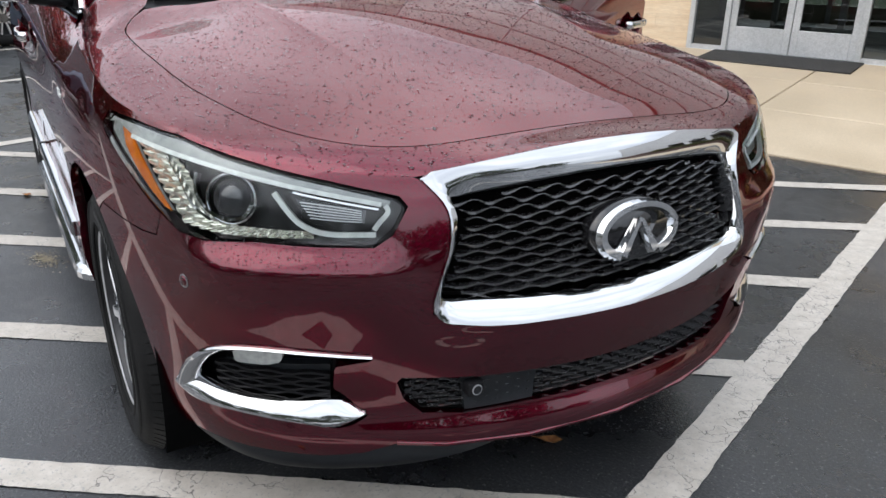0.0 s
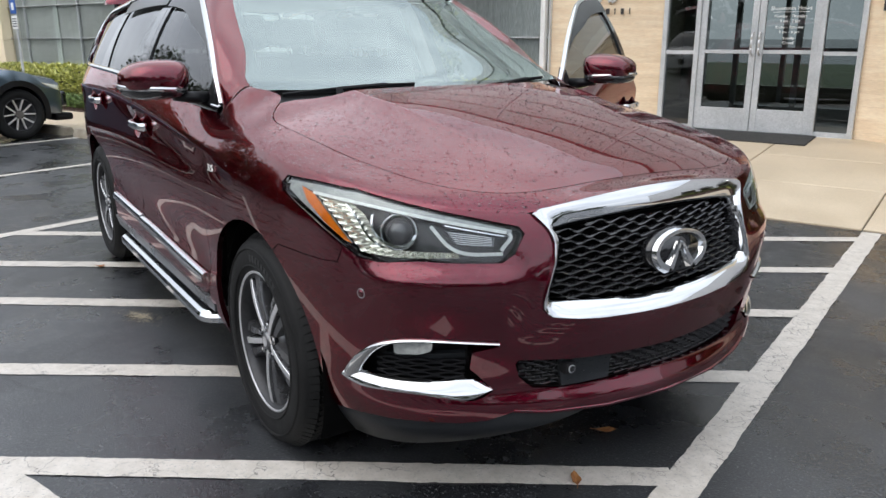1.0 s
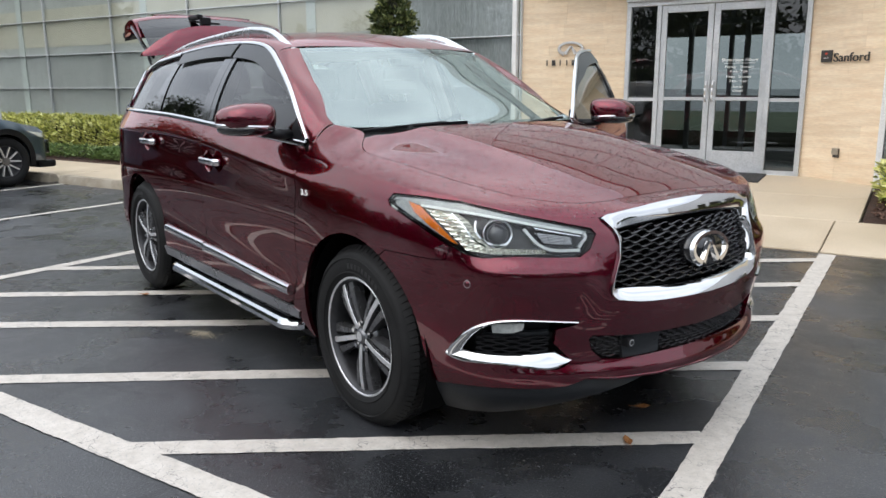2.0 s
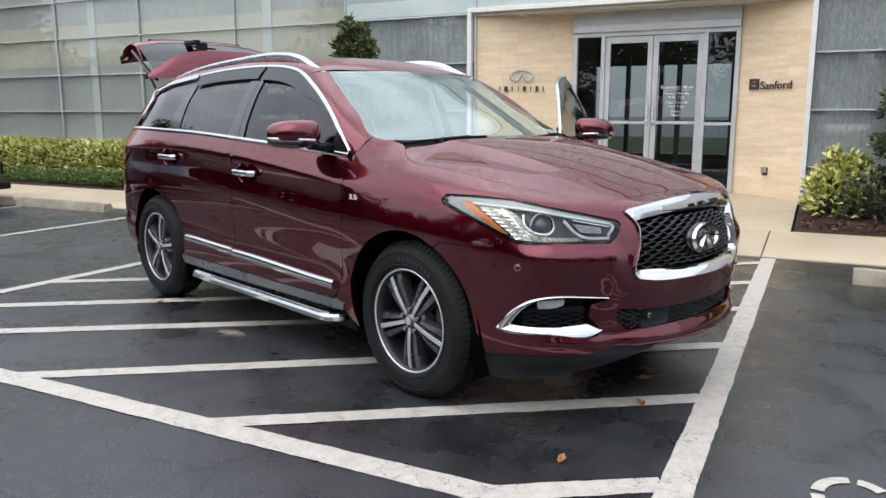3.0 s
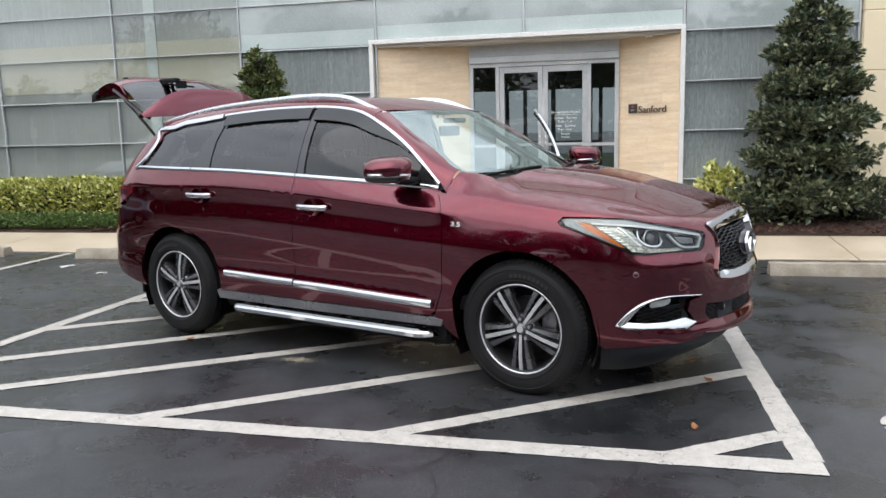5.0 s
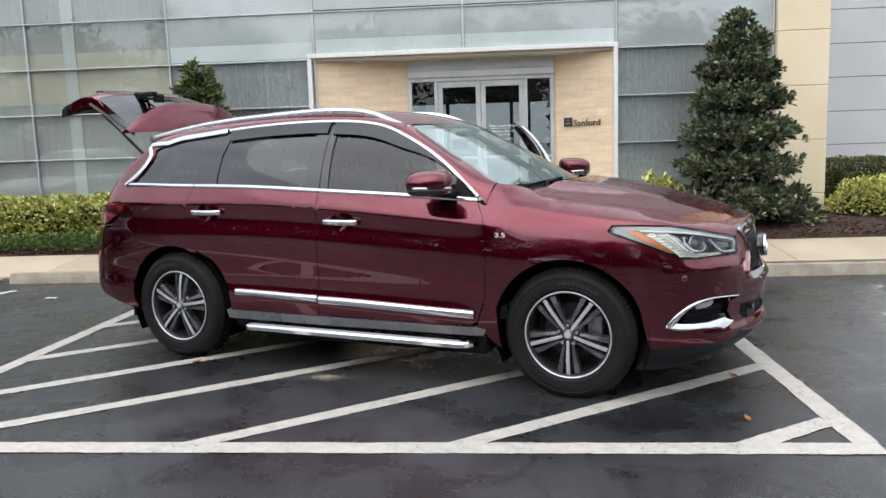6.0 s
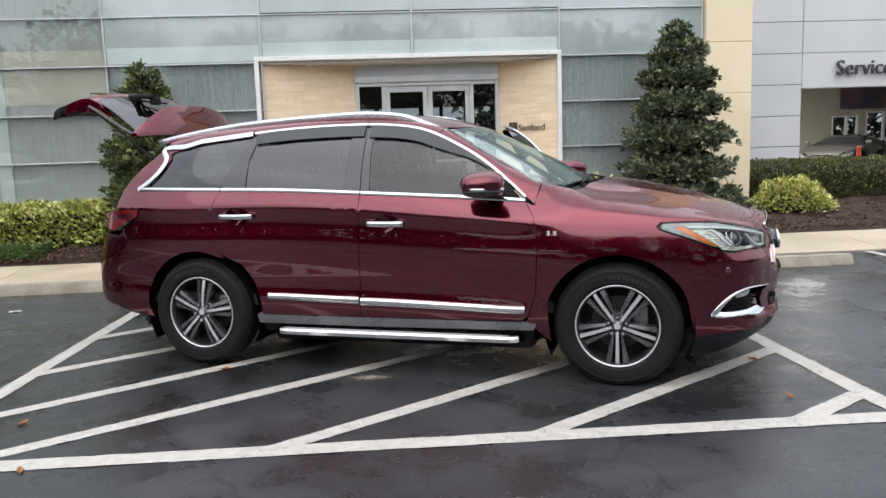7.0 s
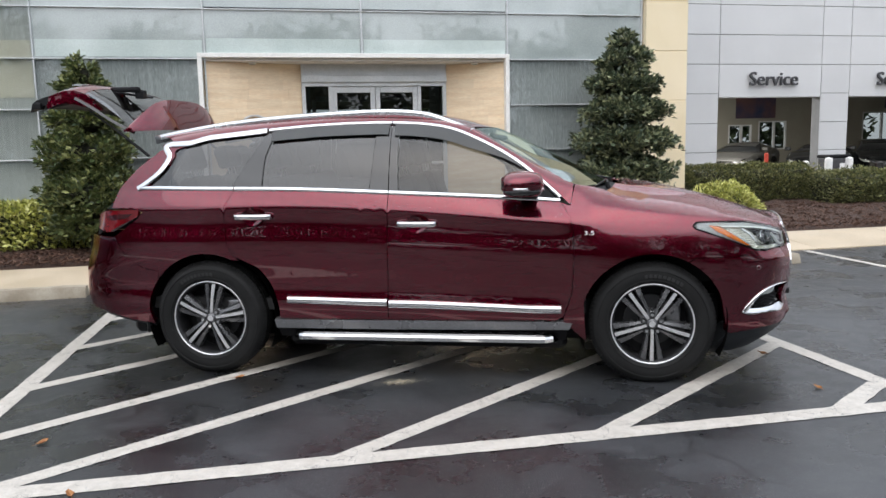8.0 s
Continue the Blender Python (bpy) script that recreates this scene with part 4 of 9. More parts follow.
def bollard(px, py, m, h, name, label, r=0.085):
    b = thing(name, label, "bollard", at=pose(px, py, 0.0))
    part("post", rod((0, 0, 0), (0, 0, h), r, n=20), m, b, smooth=False)
    bm = bmesh.new()
    bmesh.ops.create_uvsphere(bm, u_segments=16, v_segments=8, radius=r, matrix=Matrix.Translation((0, 0, h)) @ Matrix.Diagonal((1, 1, 0.5, 1)))
    part("cap", bm, m, b, smooth=True)


for px, py, h in ((10.98, SY - 0.2, 0.93), (11.37, SY - 0.5, 1.0), (11.92, SY - 0.5, 1.0)):
    bollard(px, py, M_WHITE, h, "bollard", "short white steel bollard before the service wall")
bollard(10.93, SY + 1.2, M_REDPOST, 1.12, "barrier_post", "thin red barrier post in the service drive", 0.05)
bin_ = thing("waste_bin", "dark grey waste bin between white bollards", "bin", at=pose(11.72, SY - 0.24, 0))
part("bin_body", box(-0.27, 0.27, -0.22, 0.22, 0, 1.02, 0.03, 2), M_SIGNGREY, bin_)
part("bin_lid", box(-0.29, 0.29, -0.24, 0.24, 1.02, 1.10, 0.03, 2), M_BLACK, bin_)
part("bin_notice", box(-0.02, 0.14, -0.227, -0.222, 0.72, 0.90), M_WHITE, bin_)

# ---- parking sign by the far bays ----
post = thing("parking_sign", "blue and white parking sign on a thin post", "sign", at=pose(-10.9, 3.74, 0.04))
part("post", rod((0, 0, 0), (0, 0, 2.0), 0.022), M_ALU, post)
part("plate", box(-0.10, 0.10, -0.030, -0.023, 1.77, 2.0, 0.006), M_BLUE, post, "blue sign plate")
part("symbol", box(-0.04, 0.04, -0.034, -0.030, 1.83, 1.95), M_WHITE, post)
part("notice_plate", box(-0.09, 0.09, -0.030, -0.023, 1.52, 1.74, 0.006), M_WHITE, post, "white notice plate")
for z in (1.56, 1.60, 1.64, 1.68):
    part("notice_bar", box(-0.07, 0.07, -0.033, -0.030, z, z + 0.018), M_SIGNGREY, post)

# ---- the red car: x to its nose, y to its left, z up, origin on the ground midway between the axles ----
HEADING = -20.8
CAR = Matrix.Rotation(radians(HEADING), 4, "Z") @ Matrix.Translation((0, 0.03, 0))
suv = thing("car", "dark red pearl SUV beaded with rain, tailgate and driver's door open", "car", at=CAR)

belt = spline([-2.4, -1.9, -1.26, -0.76, -0.22, 0.53, 0.89, 1.4], [1.255, 1.25, 1.24, 1.23, 1.205, 1.165, 1.14, 1.10])
crease = spline([-2.5, -1.9, -0.76, -0.2, 0.53, 1.05, 1.5, 2.4], [1.09, 1.105, 1.125, 1.10, 1.045, 1.01, 0.985, 0.93])
low_door = spline([0, 0.1, 0.2, 0.27, 0.335, 0.40, 0.47, 0.56, 0.66, 0.78, 0.90, 1.0], [0.892, 0.940, 0.966, 0.972, 0.970, 0.9625, 0.9605, 0.968, 0.9755, 0.9745, 0.9655, 0.971])
low_wing = spline([0, 0.1, 0.2, 0.35, 0.55, 0.72, 0.86, 1.0, 1.12], [0.885, 0.930, 0.955, 0.972, 0.984, 0.985, 0.975, 0.950, 0.905])
belt_y = spline([-2.2, -1.3, -0.5, 0.2, 0.6, 0.9, 1.3], [0.895, 0.918, 0.925, 0.915, 0.893, 0.862, 0.83])
lean = spline([0, 0.1, 0.2, 0.3, 0.4, 0.46, 0.6], [0.0, 0.034, 0.080, 0.135, 0.205, 0.256, 0.40])
nose_x = spline([0.18, 0.25, 0.31, 0.355, 0.385, 0.425, 0.50, 0.6, 0.72, 0.82, 0.9, 0.96, 1.04], [2.30, 2.40, 2.454, 2.464, 2.462, 2.446, 2.449, 2.465, 2.458, 2.44, 2.415, 2.385, 2.31])
tail_x = spline([0.25, 0.33, 0.42, 0.55, 0.7, 0.84, 1.0, 1.1, 1.25, 1.4, 1.57, 1.7], [-2.40, -2.50, -2.58, -2.61, -2.60, -2.54, -2.51, -2.47, -2.40, -2.25, -2.04, -1.9])
XF, XR = 1.3, -1.45


def arc(pts, mirrored):
    """A normalised plan outline by its length: u from 0 at the flank to its end on the centre line."""
    full = [(-0.3, 1.004)] + list(pts) + [(p[0], -p[1]) for p in pts[-2::-1]]
    d = [0.0]
    for a, b in zip(full, full[1:]):
        d.append(d[-1] + math.hypot((b[0] - a[0]) * 1.16, b[1] - a[1]))
    fx, fy = spline(d, [p[0] for p in full]), spline(d, [p[1] for p in full])
    lo, hi = d[1], d[len(pts)]
    return (lambda s: (fx(lo + s), fy(lo + s))), hi - lo


NOSE, NOSE_LEN = arc([(0, 1), (0.2, 0.993), (0.407, 0.968), (0.56, 0.932), (0.69, 0.872), (0.79, 0.772), (0.885, 0.585), (0.955, 0.37), (0.99, 0.17), (1, 0)], True)
TAIL, TAIL_LEN = arc([(0, 1), (0.30, 0.982), (0.52, 0.95), (0.70, 0.90), (0.84, 0.80), (0.93, 0.62), (0.98, 0.36), (0.996, 0.16), (1, 0)], True)
U_NOSE, U_TAIL = XF + NOSE_LEN, XR - TAIL_LEN


def flank(x, z):
    """Half width of the body at x and height z."""
    zc, zb = crease(x), belt(x)
    k = (z - 0.2) / (zc - 0.2)
    wing = low_wing(k)
    m = smooth(x, 0.75, 1.25)
    if m >= 1:
        return wing
    if z <= zc:
        y = low_door(k)
    elif z <= zb:
        t = (z - zc) / (zb - zc)
        y = 0.971 + (belt_y(x) - 0.971) * (0.72 * t + 0.28 * t * t)
    else:
        y = belt_y(x) - lean(z - zb)
    return y + (wing - y) * m if z < zb else y + (wing - y) * m * 0.0


def skin(u, z):
    """The right-hand side of the body, wrapped round nose and tail; u runs along it and, past the nose, back along the left side."""
    if u > U_NOSE:
        p = skin(2 * U_NOSE - u, z)
        return Vector((p.x, -p.y, p.z))
    if u > XF:
        sx, cy = NOSE(u - XF)
        du = U_NOSE - u
        # shoulder of the bumper under each headlamp
        k = 1 + 0.017 * smooth(z, 0.60, 0.755) * smooth(z, 0.832, 0.765) * smooth(du, 0.47, 0.60) * smooth(du, 1.04, 0.88)
        return Vector((XF + (nose_x(z) - XF) * sx * k, -flank(XF, z) * cy * k, z))
    if u < XR:
        sx, cy = TAIL(XR - u)
        return Vector((XR + (tail_x(z) - XR) * sx, -flank(XR, z) * cy, z))
    return Vector((u, -flank(u, z), z))


def skin_left(u, z):
    p = skin(u, z)
    return Vector((p.x, -p.y, p.z))


def skin_n(u, z, fn=skin):
    e = 0.006
    n = (fn(u + e, z) - fn(u - e, z)).cross(fn(u, z + e) - fn(u, z - e)).normalized()
    return n if fn is skin else -n


def u_at_x(x):
    """u where the flank or the nose reaches x, near mid height."""
    if x <= XF:
        return x
    lo, hi = XF, U_NOSE
    for _ in range(40):
        mid = (lo + hi) / 2
        lo, hi = (mid, hi) if skin(mid, 0.7).x < x else (lo, mid)
    return lo


def u_at_y(y, z=0.7):
    """u on the nose where the half width falls to y."""
    lo, hi = XF, U_NOSE
    for _ in range(40):
        mid = (lo + hi) / 2
        lo, hi = (mid, hi) if -skin(mid, z).y > y else (lo, mid)
    return lo


CREST = [[(u, crease(max(u, XR)) + d) for u in np.linspace(-2.3, 1.2, 80)] for d in (-0.022, 0.0, 0.022)] + [[(u, belt(max(u, XR))) for u in np.linspace(-2.3, 0.8, 60)]]


def body_panel(name, outline, material=M_PAINT, holes=(), step=0.05, both=True, parent=None, label="", lift=0.0, edge=0.02):
    """The same sheet on the car's right and left flank."""
    obs = []
    for fn in ((skin, skin_left) if both else (skin,)):
        me = panel_mesh(name, outline, fn, material, holes, step, edge, lift, flip=fn is skin_left, lines=CREST)
        obs.append(hang(name, me, parent or suv, label))
    return obs


def arch(cx, r, a0, a1, n=18, cz=0.375, squash=1.0):
    return [(cx + r * math.cos(radians(a0 + (a1 - a0) * i / n)), cz + r * squash * math.sin(radians(a0 + (a1 - a0) * i / n))) for i in range(n + 1)]


AX, AR = 1.45, 0.445
G = 0.0025
# door skins below the belt line
front_door_outline = [(0.885, 1.135), (0.945, 1.05), (0.965, 0.95), (0.968, 0.80), (0.955, 0.57), (0.905, 0.425), (0.86, 0.398), (-0.215 + G, 0.390), (-0.207 + G, 0.82), (-0.20 + G, 1.20)] + [(x, belt(x) - 0.006) for x in (0.0, 0.3, 0.6)]
rear_door_outline = [(-0.20 - G, 1.20), (-0.207 - G, 0.82), (-0.215 - G, 0.390), (-0.945, 0.390)] + arch(-AX, AR + 0.065, 8, 44, 8) + [(-1.235, 0.80), (-1.285, 0.88), (-1.30, 1.0), (-1.295, 1.13), (-1.235, 1.232)] + [(x, belt(x) - 0.006) for x in (-0.9, -0.6, -0.4)]
wing_top = spline([0.85, 0.95, 1.15, 1.4, 1.6, 1.77, 1.95, 2.02, 2.1, 2.17, 2.25, 2.31, 2.42], [1.12, 1.115, 1.092, 1.066, 1.046, 1.030, 1.018, 1.009, 0.992, 0.976, 0.957, 0.946, 0.946])


def z_top(u):
    """Upper edge of wings and nose, where they roll over to the bonnet."""
    p = skin(u, 0.95)
    return wing_top(p.x) + 0.040 * max(0.0, 1 - (p.y / 0.46) ** 2)


def N_(du):
    """u counted back from the middle of the nose."""
    return U_NOSE - du


lamp_top = [(N_(1.375), 0.981), (N_(1.34), 1.005), (N_(1.17), 1.008), (N_(0.99), 1.003), (N_(0.81), 0.968), (N_(0.653), 0.936), (N_(0.53), 0.908), (N_(0.512), 0.893)]
lamp_bottom = [(N_(0.540), 0.845), (N_(0.580), 0.822), (N_(0.69), 0.825), (N_(0.817), 0.831), (N_(0.93), 0.822), (N_(1.0), 0.828), (N_(1.055), 0.853), (N_(1.20), 0.912), (N_(1.365), 0.968)]
lamp_outline = rounded(lamp_top + lamp_bottom, 0.012, 3)
top_edge = [(u, z_top(u)) for u in np.linspace(0.93, U_NOSE, 60)]
fender_outline = [(0.89 + G, 1.132), (0.945 + G, 1.05), (0.965 + 2 * G, 0.95), (0.968 + 2 * G, 0.80), (0.955 + 2 * G, 0.57), (0.905 + 2 * G, 0.42), (0.90, 0.36), (1.02, 0.33)] + arch(AX, AR, 185, 62, 24) + [(1.70, 0.795), (1.95, 0.795), (N_(1.081), 0.8000), (N_(1.0585), 0.8465)] + \
    [(N_(1.205), 0.907), (N_(1.37), 0.963), (N_(1.382), 0.983), (N_(1.345), 1.010), (N_(1.17), 1.012), (N_(1.0), 1.006)] + [(u, z) for u, z in top_edge[::-1] if u < N_(1.0)]
grille_side = [(N_(0.478), 0.941), (N_(0.440), 0.905), (N_(0.424), 0.875), (N_(0.430), 0.81), (N_(0.470), 0.70), (N_(0.470), 0.675), (N_(0.445), 0.656), (N_(0.36), 0.643), (N_(0.29), 0.638), (N_(0.14), 0.635), (U_NOSE, 0.634)]
grille_crown = [(u, z_top(u) - 0.003) for u in np.linspace(U_NOSE, N_(0.46), 10)]
front_lip = [(U_NOSE, 0.350), (N_(0.25), 0.350), (N_(0.45), 0.356), (N_(0.56), 0.368), (N_(0.64), 0.345), (N_(0.72), 0.338), (N_(0.85), 0.340), (N_(1.0), 0.333), (N_(1.10), 0.322), (N_(1.155), 0.312), (N_(1.20), 0.335)]
fog_low = [(N_(1.091), 0.440), (N_(1.046), 0.426), (N_(0.945), 0.428), (N_(0.836), 0.426), (N_(0.744), 0.413), (N_(0.68), 0.406), (N_(0.644), 0.413), (N_(0.607), 0.433)]
fog_hole = rounded(fog_low + [(N_(0.662), 0.492), (N_(0.68), 0.505), (N_(0.676), 0.561), (N_(0.598), 0.574), (N_(0.596), 0.592), (N_(0.744), 0.605), (N_(0.90), 0.599), (N_(0.973), 0.571), (N_(1.027), 0.528), (N_(1.075), 0.471)], 0.008, 3)
low_hole_half = [(N_(0.535), 0.528), (N_(0.545), 0.515), (N_(0.53), 0.47), (N_(0.49), 0.432), (N_(0.40), 0.424), (N_(0.2), 0.428), (U_NOSE, 0.430)]
low_top = [(U_NOSE, 0.508), (N_(0.2), 0.510), (N_(0.36), 0.514)]


def mirrored(pts):
    """The outline of a right half, closed by its mirror image across the nose."""
    return list(pts) + [(2 * U_NOSE - u, z) for u, z in pts[::-1] if abs(u - U_NOSE) > 1e-6]


lamp_under = [(u, z - 0.005) for u, z in lamp_bottom[6::-1]] + [(N_(0.506), 0.893), (N_(0.522), 0.913), (N_(0.653), 0.941), (N_(0.76), 0.962), (N_(0.81), 0.9725), (N_(0.90), 0.9895), (N_(0.994), 1.0070)]
bumper_half = front_lip + arch(AX, AR, -4, 61, 14) + [(1.702, 0.7915), (1.95, 0.7915), (N_(1.0785), 0.7970)] + lamp_under + \
    [(u, z_top(u)) for u in np.linspace(N_(0.994), N_(0.49), 16)] + grille_side
low_hole = low_hole_half + [(2 * U_NOSE - u, z) for u, z in low_hole_half[-2::-1]] + [(2 * U_NOSE - u, z) for u, z in low_top[::-1]] + low_top[1:]
fog_left = [(2 * U_NOSE - u, z) for u, z in fog_hole]


def off(u, z, d):
    return skin(u, z) + skin_n(u, z) * d


front_bumper = hang("front_bumper", panel_mesh("front_bumper", mirrored(bumper_half), skin, M_PAINT, (fog_hole, fog_left, low_hole), 0.04, 0.03, lines=[[(u, z) for u in np.linspace(*ends, 24)] for z in (0.64, 0.68, 0.72, 0.745, 0.765, 0.78, 0.795, 0.808) for ends in ((N_(1.05), N_(0.50)), (U_NOSE + 0.50, U_NOSE + 1.05))] + [[(u, z) for u in np.linspace(N_(1.12), U_NOSE + 1.12, 110)] for z in (0.368, 0.379, 0.390, 0.401, 0.412)]), suv)
body_panel("front_fender", fender_outline, step=0.045)


def strip(name, A, B, TA, TB, n, k, material, parent=None, label="", flip=False, ka=1.0, kb=1.0):
    """A smooth sheet between two edges: A(i), B(i) are points, TA, TB their leaving and arriving directions."""
    verts, faces, normals = [], [], []
    for i in range(n + 1):
        a, b = A(i / n), B(i / n)
        ta, tb = TA(i / n), TB(i / n)
        L = (b - a).length
        ta, tb = ta.normalized() * L * ka, tb.normalized() * L * kb
        for j in range(k + 1):
            t = j / k
            verts.append((2 * t ** 3 - 3 * t * t + 1) * a + (t ** 3 - 2 * t * t + t) * ta + (-2 * t ** 3 + 3 * t * t) * b + (t ** 3 - t * t) * tb)
    for i in range(n):
        for j in range(k):
            q = i * (k + 1) + j
            f = (q, q + 1, q + k + 2, q + k + 1)
            faces.append(f[::-1] if flip else f)
    me = mesh_of(name, verts, faces, material, smooth=True)
    return hang(name, me, parent or suv, label)


# bonnet, and the wings and nose that roll up to it
hood_mid = spline([0.9, 1.15, 1.27, 1.5, 1.8, 2.0, 2.12, 2.2, 2.25, 2.32], [1.240, 1.235, 1.222, 1.195, 1.145, 1.098, 1.062, 1.035, 1.016, 0.990])


hood_crease = spline([1.0, 1.3, 1.6, 1.9, 2.1, 2.3], [0.475, 0.455, 0.425, 0.385, 0.36, 0.34])


def hood_z(x, y):
    a = abs(y)
    t = min(max((a - hood_crease(x)) / 0.19, 0.0), 1.0)
    ridge = (0.004 * smooth(x, 2.25, 1.8) + 0.022 * smooth(x, 2.06, 1.35)) * (1 - t) ** 2
    return hood_mid(x) - 0.010 - (0.040 + 0.035 * smooth(x, 1.12, 1.36)) * (a / 0.81) ** 2.6 + ridge


HL, HL_LEN = arc([(0, 1), (0.2, 0.994), (0.36, 0.978), (0.52, 0.953), (0.67, 0.903), (0.79, 0.840), (0.88, 0.760), (0.958, 0.635), (0.99, 0.52), (1.003, 0.324), (1.0, 0)], True)
# inner edge of the wing behind the bonnet's corner, up to the foot of the windscreen
foot = [spline([0.950, 1.02, 1.08, 1.14, 1.19, 1.24, 1.30], v) for v in
        ([0.979, 1.035, 1.075, 1.125, 1.180, 1.235, 1.300], [0.762, 0.748, 0.718, 0.702, 0.722, 0.768, 0.803], [1.238, 1.230, 1.222, 1.210, 1.196, 1.170, 1.145])]


def hood_edge(u):
    """The bonnet's shut line opposite u."""
    if u > U_NOSE:
        p = hood_edge(2 * U_NOSE - u)
        return Vector((p.x, -p.y, p.z))
    if u > XF:
        sx, cy = HL((u - XF) / NOSE_LEN * HL_LEN)
        x, y = XF + (2.262 - XF) * sx, -0.803 * cy
        return Vector((x, y, hood_z(x, y)))
    k = smooth(u, 1.12, 1.3)
    return Vector((foot[0](u), -foot[1](u), foot[2](u) * (1 - k) + hood_z(foot[0](u), foot[1](u)) * k))


U0 = 0.950
UL = 2 * U_NOSE - U0


def roll_a(f):
    u = U0 + (UL - U0) * f
    return skin(u, z_top(min(u, 2 * U_NOSE - u)))


def roll_ta(f):
    u = U0 + (UL - U0) * f
    z = z_top(min(u, 2 * U_NOSE - u))
    return skin(u, z + 0.006) - skin(u, z - 0.006)


def roll_tb(f):
    p = hood_edge(U0 + (UL - U0) * f)
    inward = Vector((1.35 - p.x if p.x > 1.5 else 0.0, -p.y, 0)).normalized()
    if p.x < XF:
        return inward * 0.02 + Vector((0, 0, 0.004))
    q = p + inward * 0.02
    return Vector((q.x, q.y, hood_z(q.x, q.y))) - p


def roll_b(f):
    p = hood_edge(U0 + (UL - U0) * f)
    d = -roll_tb(f).normalized()
    return p + d * 0.003


strip("wing_top", roll_a, roll_b, roll_ta, roll_tb, 150, 12, M_PAINT, flip=True, ka=0.5, kb=1.0)
hood_outline = [(p.x, p.y) for p in (hood_edge(u) for u in np.linspace(1.20, 2 * U_NOSE - 1.20, 96))]
hood_outline += [(1.31 - 0.28 * y * y, y) for y in np.linspace(0.67, -0.67, 21)]
hang("bonnet", panel_mesh("bonnet", hood_outline, lambda x, y: (x, y, hood_z(x, y)), M_PAINT, (), 0.036, 0.02, lines=[[(x, s * (hood_crease(x) + d)) for x in np.linspace(1.22, 2.12, 50)] for s in (-1, 1) for d in (-0.006, 0.006, 0.022)]), suv)
part("engine_shield", box(1.2, 2.15, -0.66, 0.66, 0.55, 0.90, 0.05), M_BLACK, suv)

# ---- greenhouse: glass, pillars and roof ----
roof_edge = spline([-2.0, -1.8, -1.36, -0.8, -0.29, 0.04, 0.19, 0.37, 0.63, 0.80, 0.93], [1.525, 1.555, 1.605, 1.655, 1.668, 1.648, 1.618, 1.545, 1.395, 1.255, 1.135])
roof_mid = spline([-1.95, -1.6, -1.2, -0.8, -0.2, 0.1, 0.3, 0.45], [1.635, 1.685, 1.718, 1.737, 1.738, 1.708, 1.662, 1.612])


def roof_z(x, y):
    return roof_mid(x) - 0.035 * (abs(y) / 0.55) ** 2.2


chrome_in = 0.030


def window_top(x):
    return roof_edge(x) - chrome_in


def on_skin(u, z, d, s=-1):
    p = off(u, z, d)
    return Vector((p.x, p.y if s < 0 else -p.y, p.z))


def ribbon(name, pts, width, height, material, parent, s=-1, label="", closed=False):
    """A rounded moulding laid along (u, z) points on the flank."""
    n = len(pts)
    P = [on_skin(u, z, 0.0, s) for u, z in pts]
    N = [skin_n(u, z) for u, z in pts]
    N = [Vector((v.x, v.y if s < 0 else -v.y, v.z)) for v in N]
    w, h = width / 2, height
    sec = [(-w, -0.006), (-w, h * 0.55), (-w * 0.55, h), (w * 0.55, h), (w, h * 0.55), (w, -0.006)]
    v, f = sweep(P, sec, closed, lambda i: N[i])
    bm = bmesh.new()
    tmp = mesh_of("tmp", v, f, material)
    bm.from_mesh(tmp)
    bpy.data.meshes.remove(tmp)
    return part(name, bm, material, parent, label, angle=50)


def u_of(x, z):
    """u on the tail where the body reaches back to x at height z."""
    lo, hi = U_TAIL, XR
    for _ in range(40):
        mid = (lo + hi) / 2
        lo, hi = (lo, mid) if skin(mid, z).x > x else (mid, hi)
    return hi


quarter_glass = [(u_of(-1.865, 1.268), 1.268), (u_of(-1.765, 1.365), 1.365), (u_of(-1.725, 1.415), 1.415), (u_of(-1.700, 1.46), 1.46), (u_of(-1.706, 1.495), 1.495), (u_of(-1.690, 1.512), 1.512)] + [(u, window_top(u)) for u in (-1.75, -1.6, -1.4, -1.2, -1.06)] + [(-1.17, 1.42), (-1.262, belt(-1.25) + 0.016)]
rear_glass = [(-1.05, belt(-1.05) + 0.016), (-1.045, 1.45), (-1.0, window_top(-1.0))] + [(x, window_top(x)) for x in (-0.8, -0.6, -0.4, -0.31)] + [(-0.318, 1.4), (-0.33, belt(-0.33) + 0.016)]
rear_trim = [(-1.258, belt(-1.25) + 0.016), (-1.166, 1.42), (-1.056, window_top(-1.056)), (-1.004, window_top(-1.0)), (-1.049, 1.45), (-1.054, belt(-1.05) + 0.016)]
front_glass = [(-0.135, belt(-0.13) + 0.014), (-0.150, 1.45), (-0.155, window_top(-0.155))] + [(x, window_top(x)) for x in (0.0, 0.1, 0.19, 0.28, 0.37, 0.5, 0.63)] + [(0.74, window_top(0.74)), (0.72, belt(0.72) + 0.014)] + [(x, belt(x) + 0.014) for x in (0.4, 0.1)]
b_trim_r = [(-0.326, belt(-0.33) + 0.016), (-0.314, 1.4), (-0.306, window_top(-0.306)), (-0.213, window_top(-0.213)), (-0.208, 1.4), (-0.204, belt(-0.2) + 0.016)]
b_trim_f = [(-0.198, belt(-0.2) + 0.016), (-0.203, 1.4), (-0.208, window_top(-0.208)), (-0.159, window_top(-0.159)), (-0.154, 1.45), (-0.139, belt(-0.13) + 0.014)]
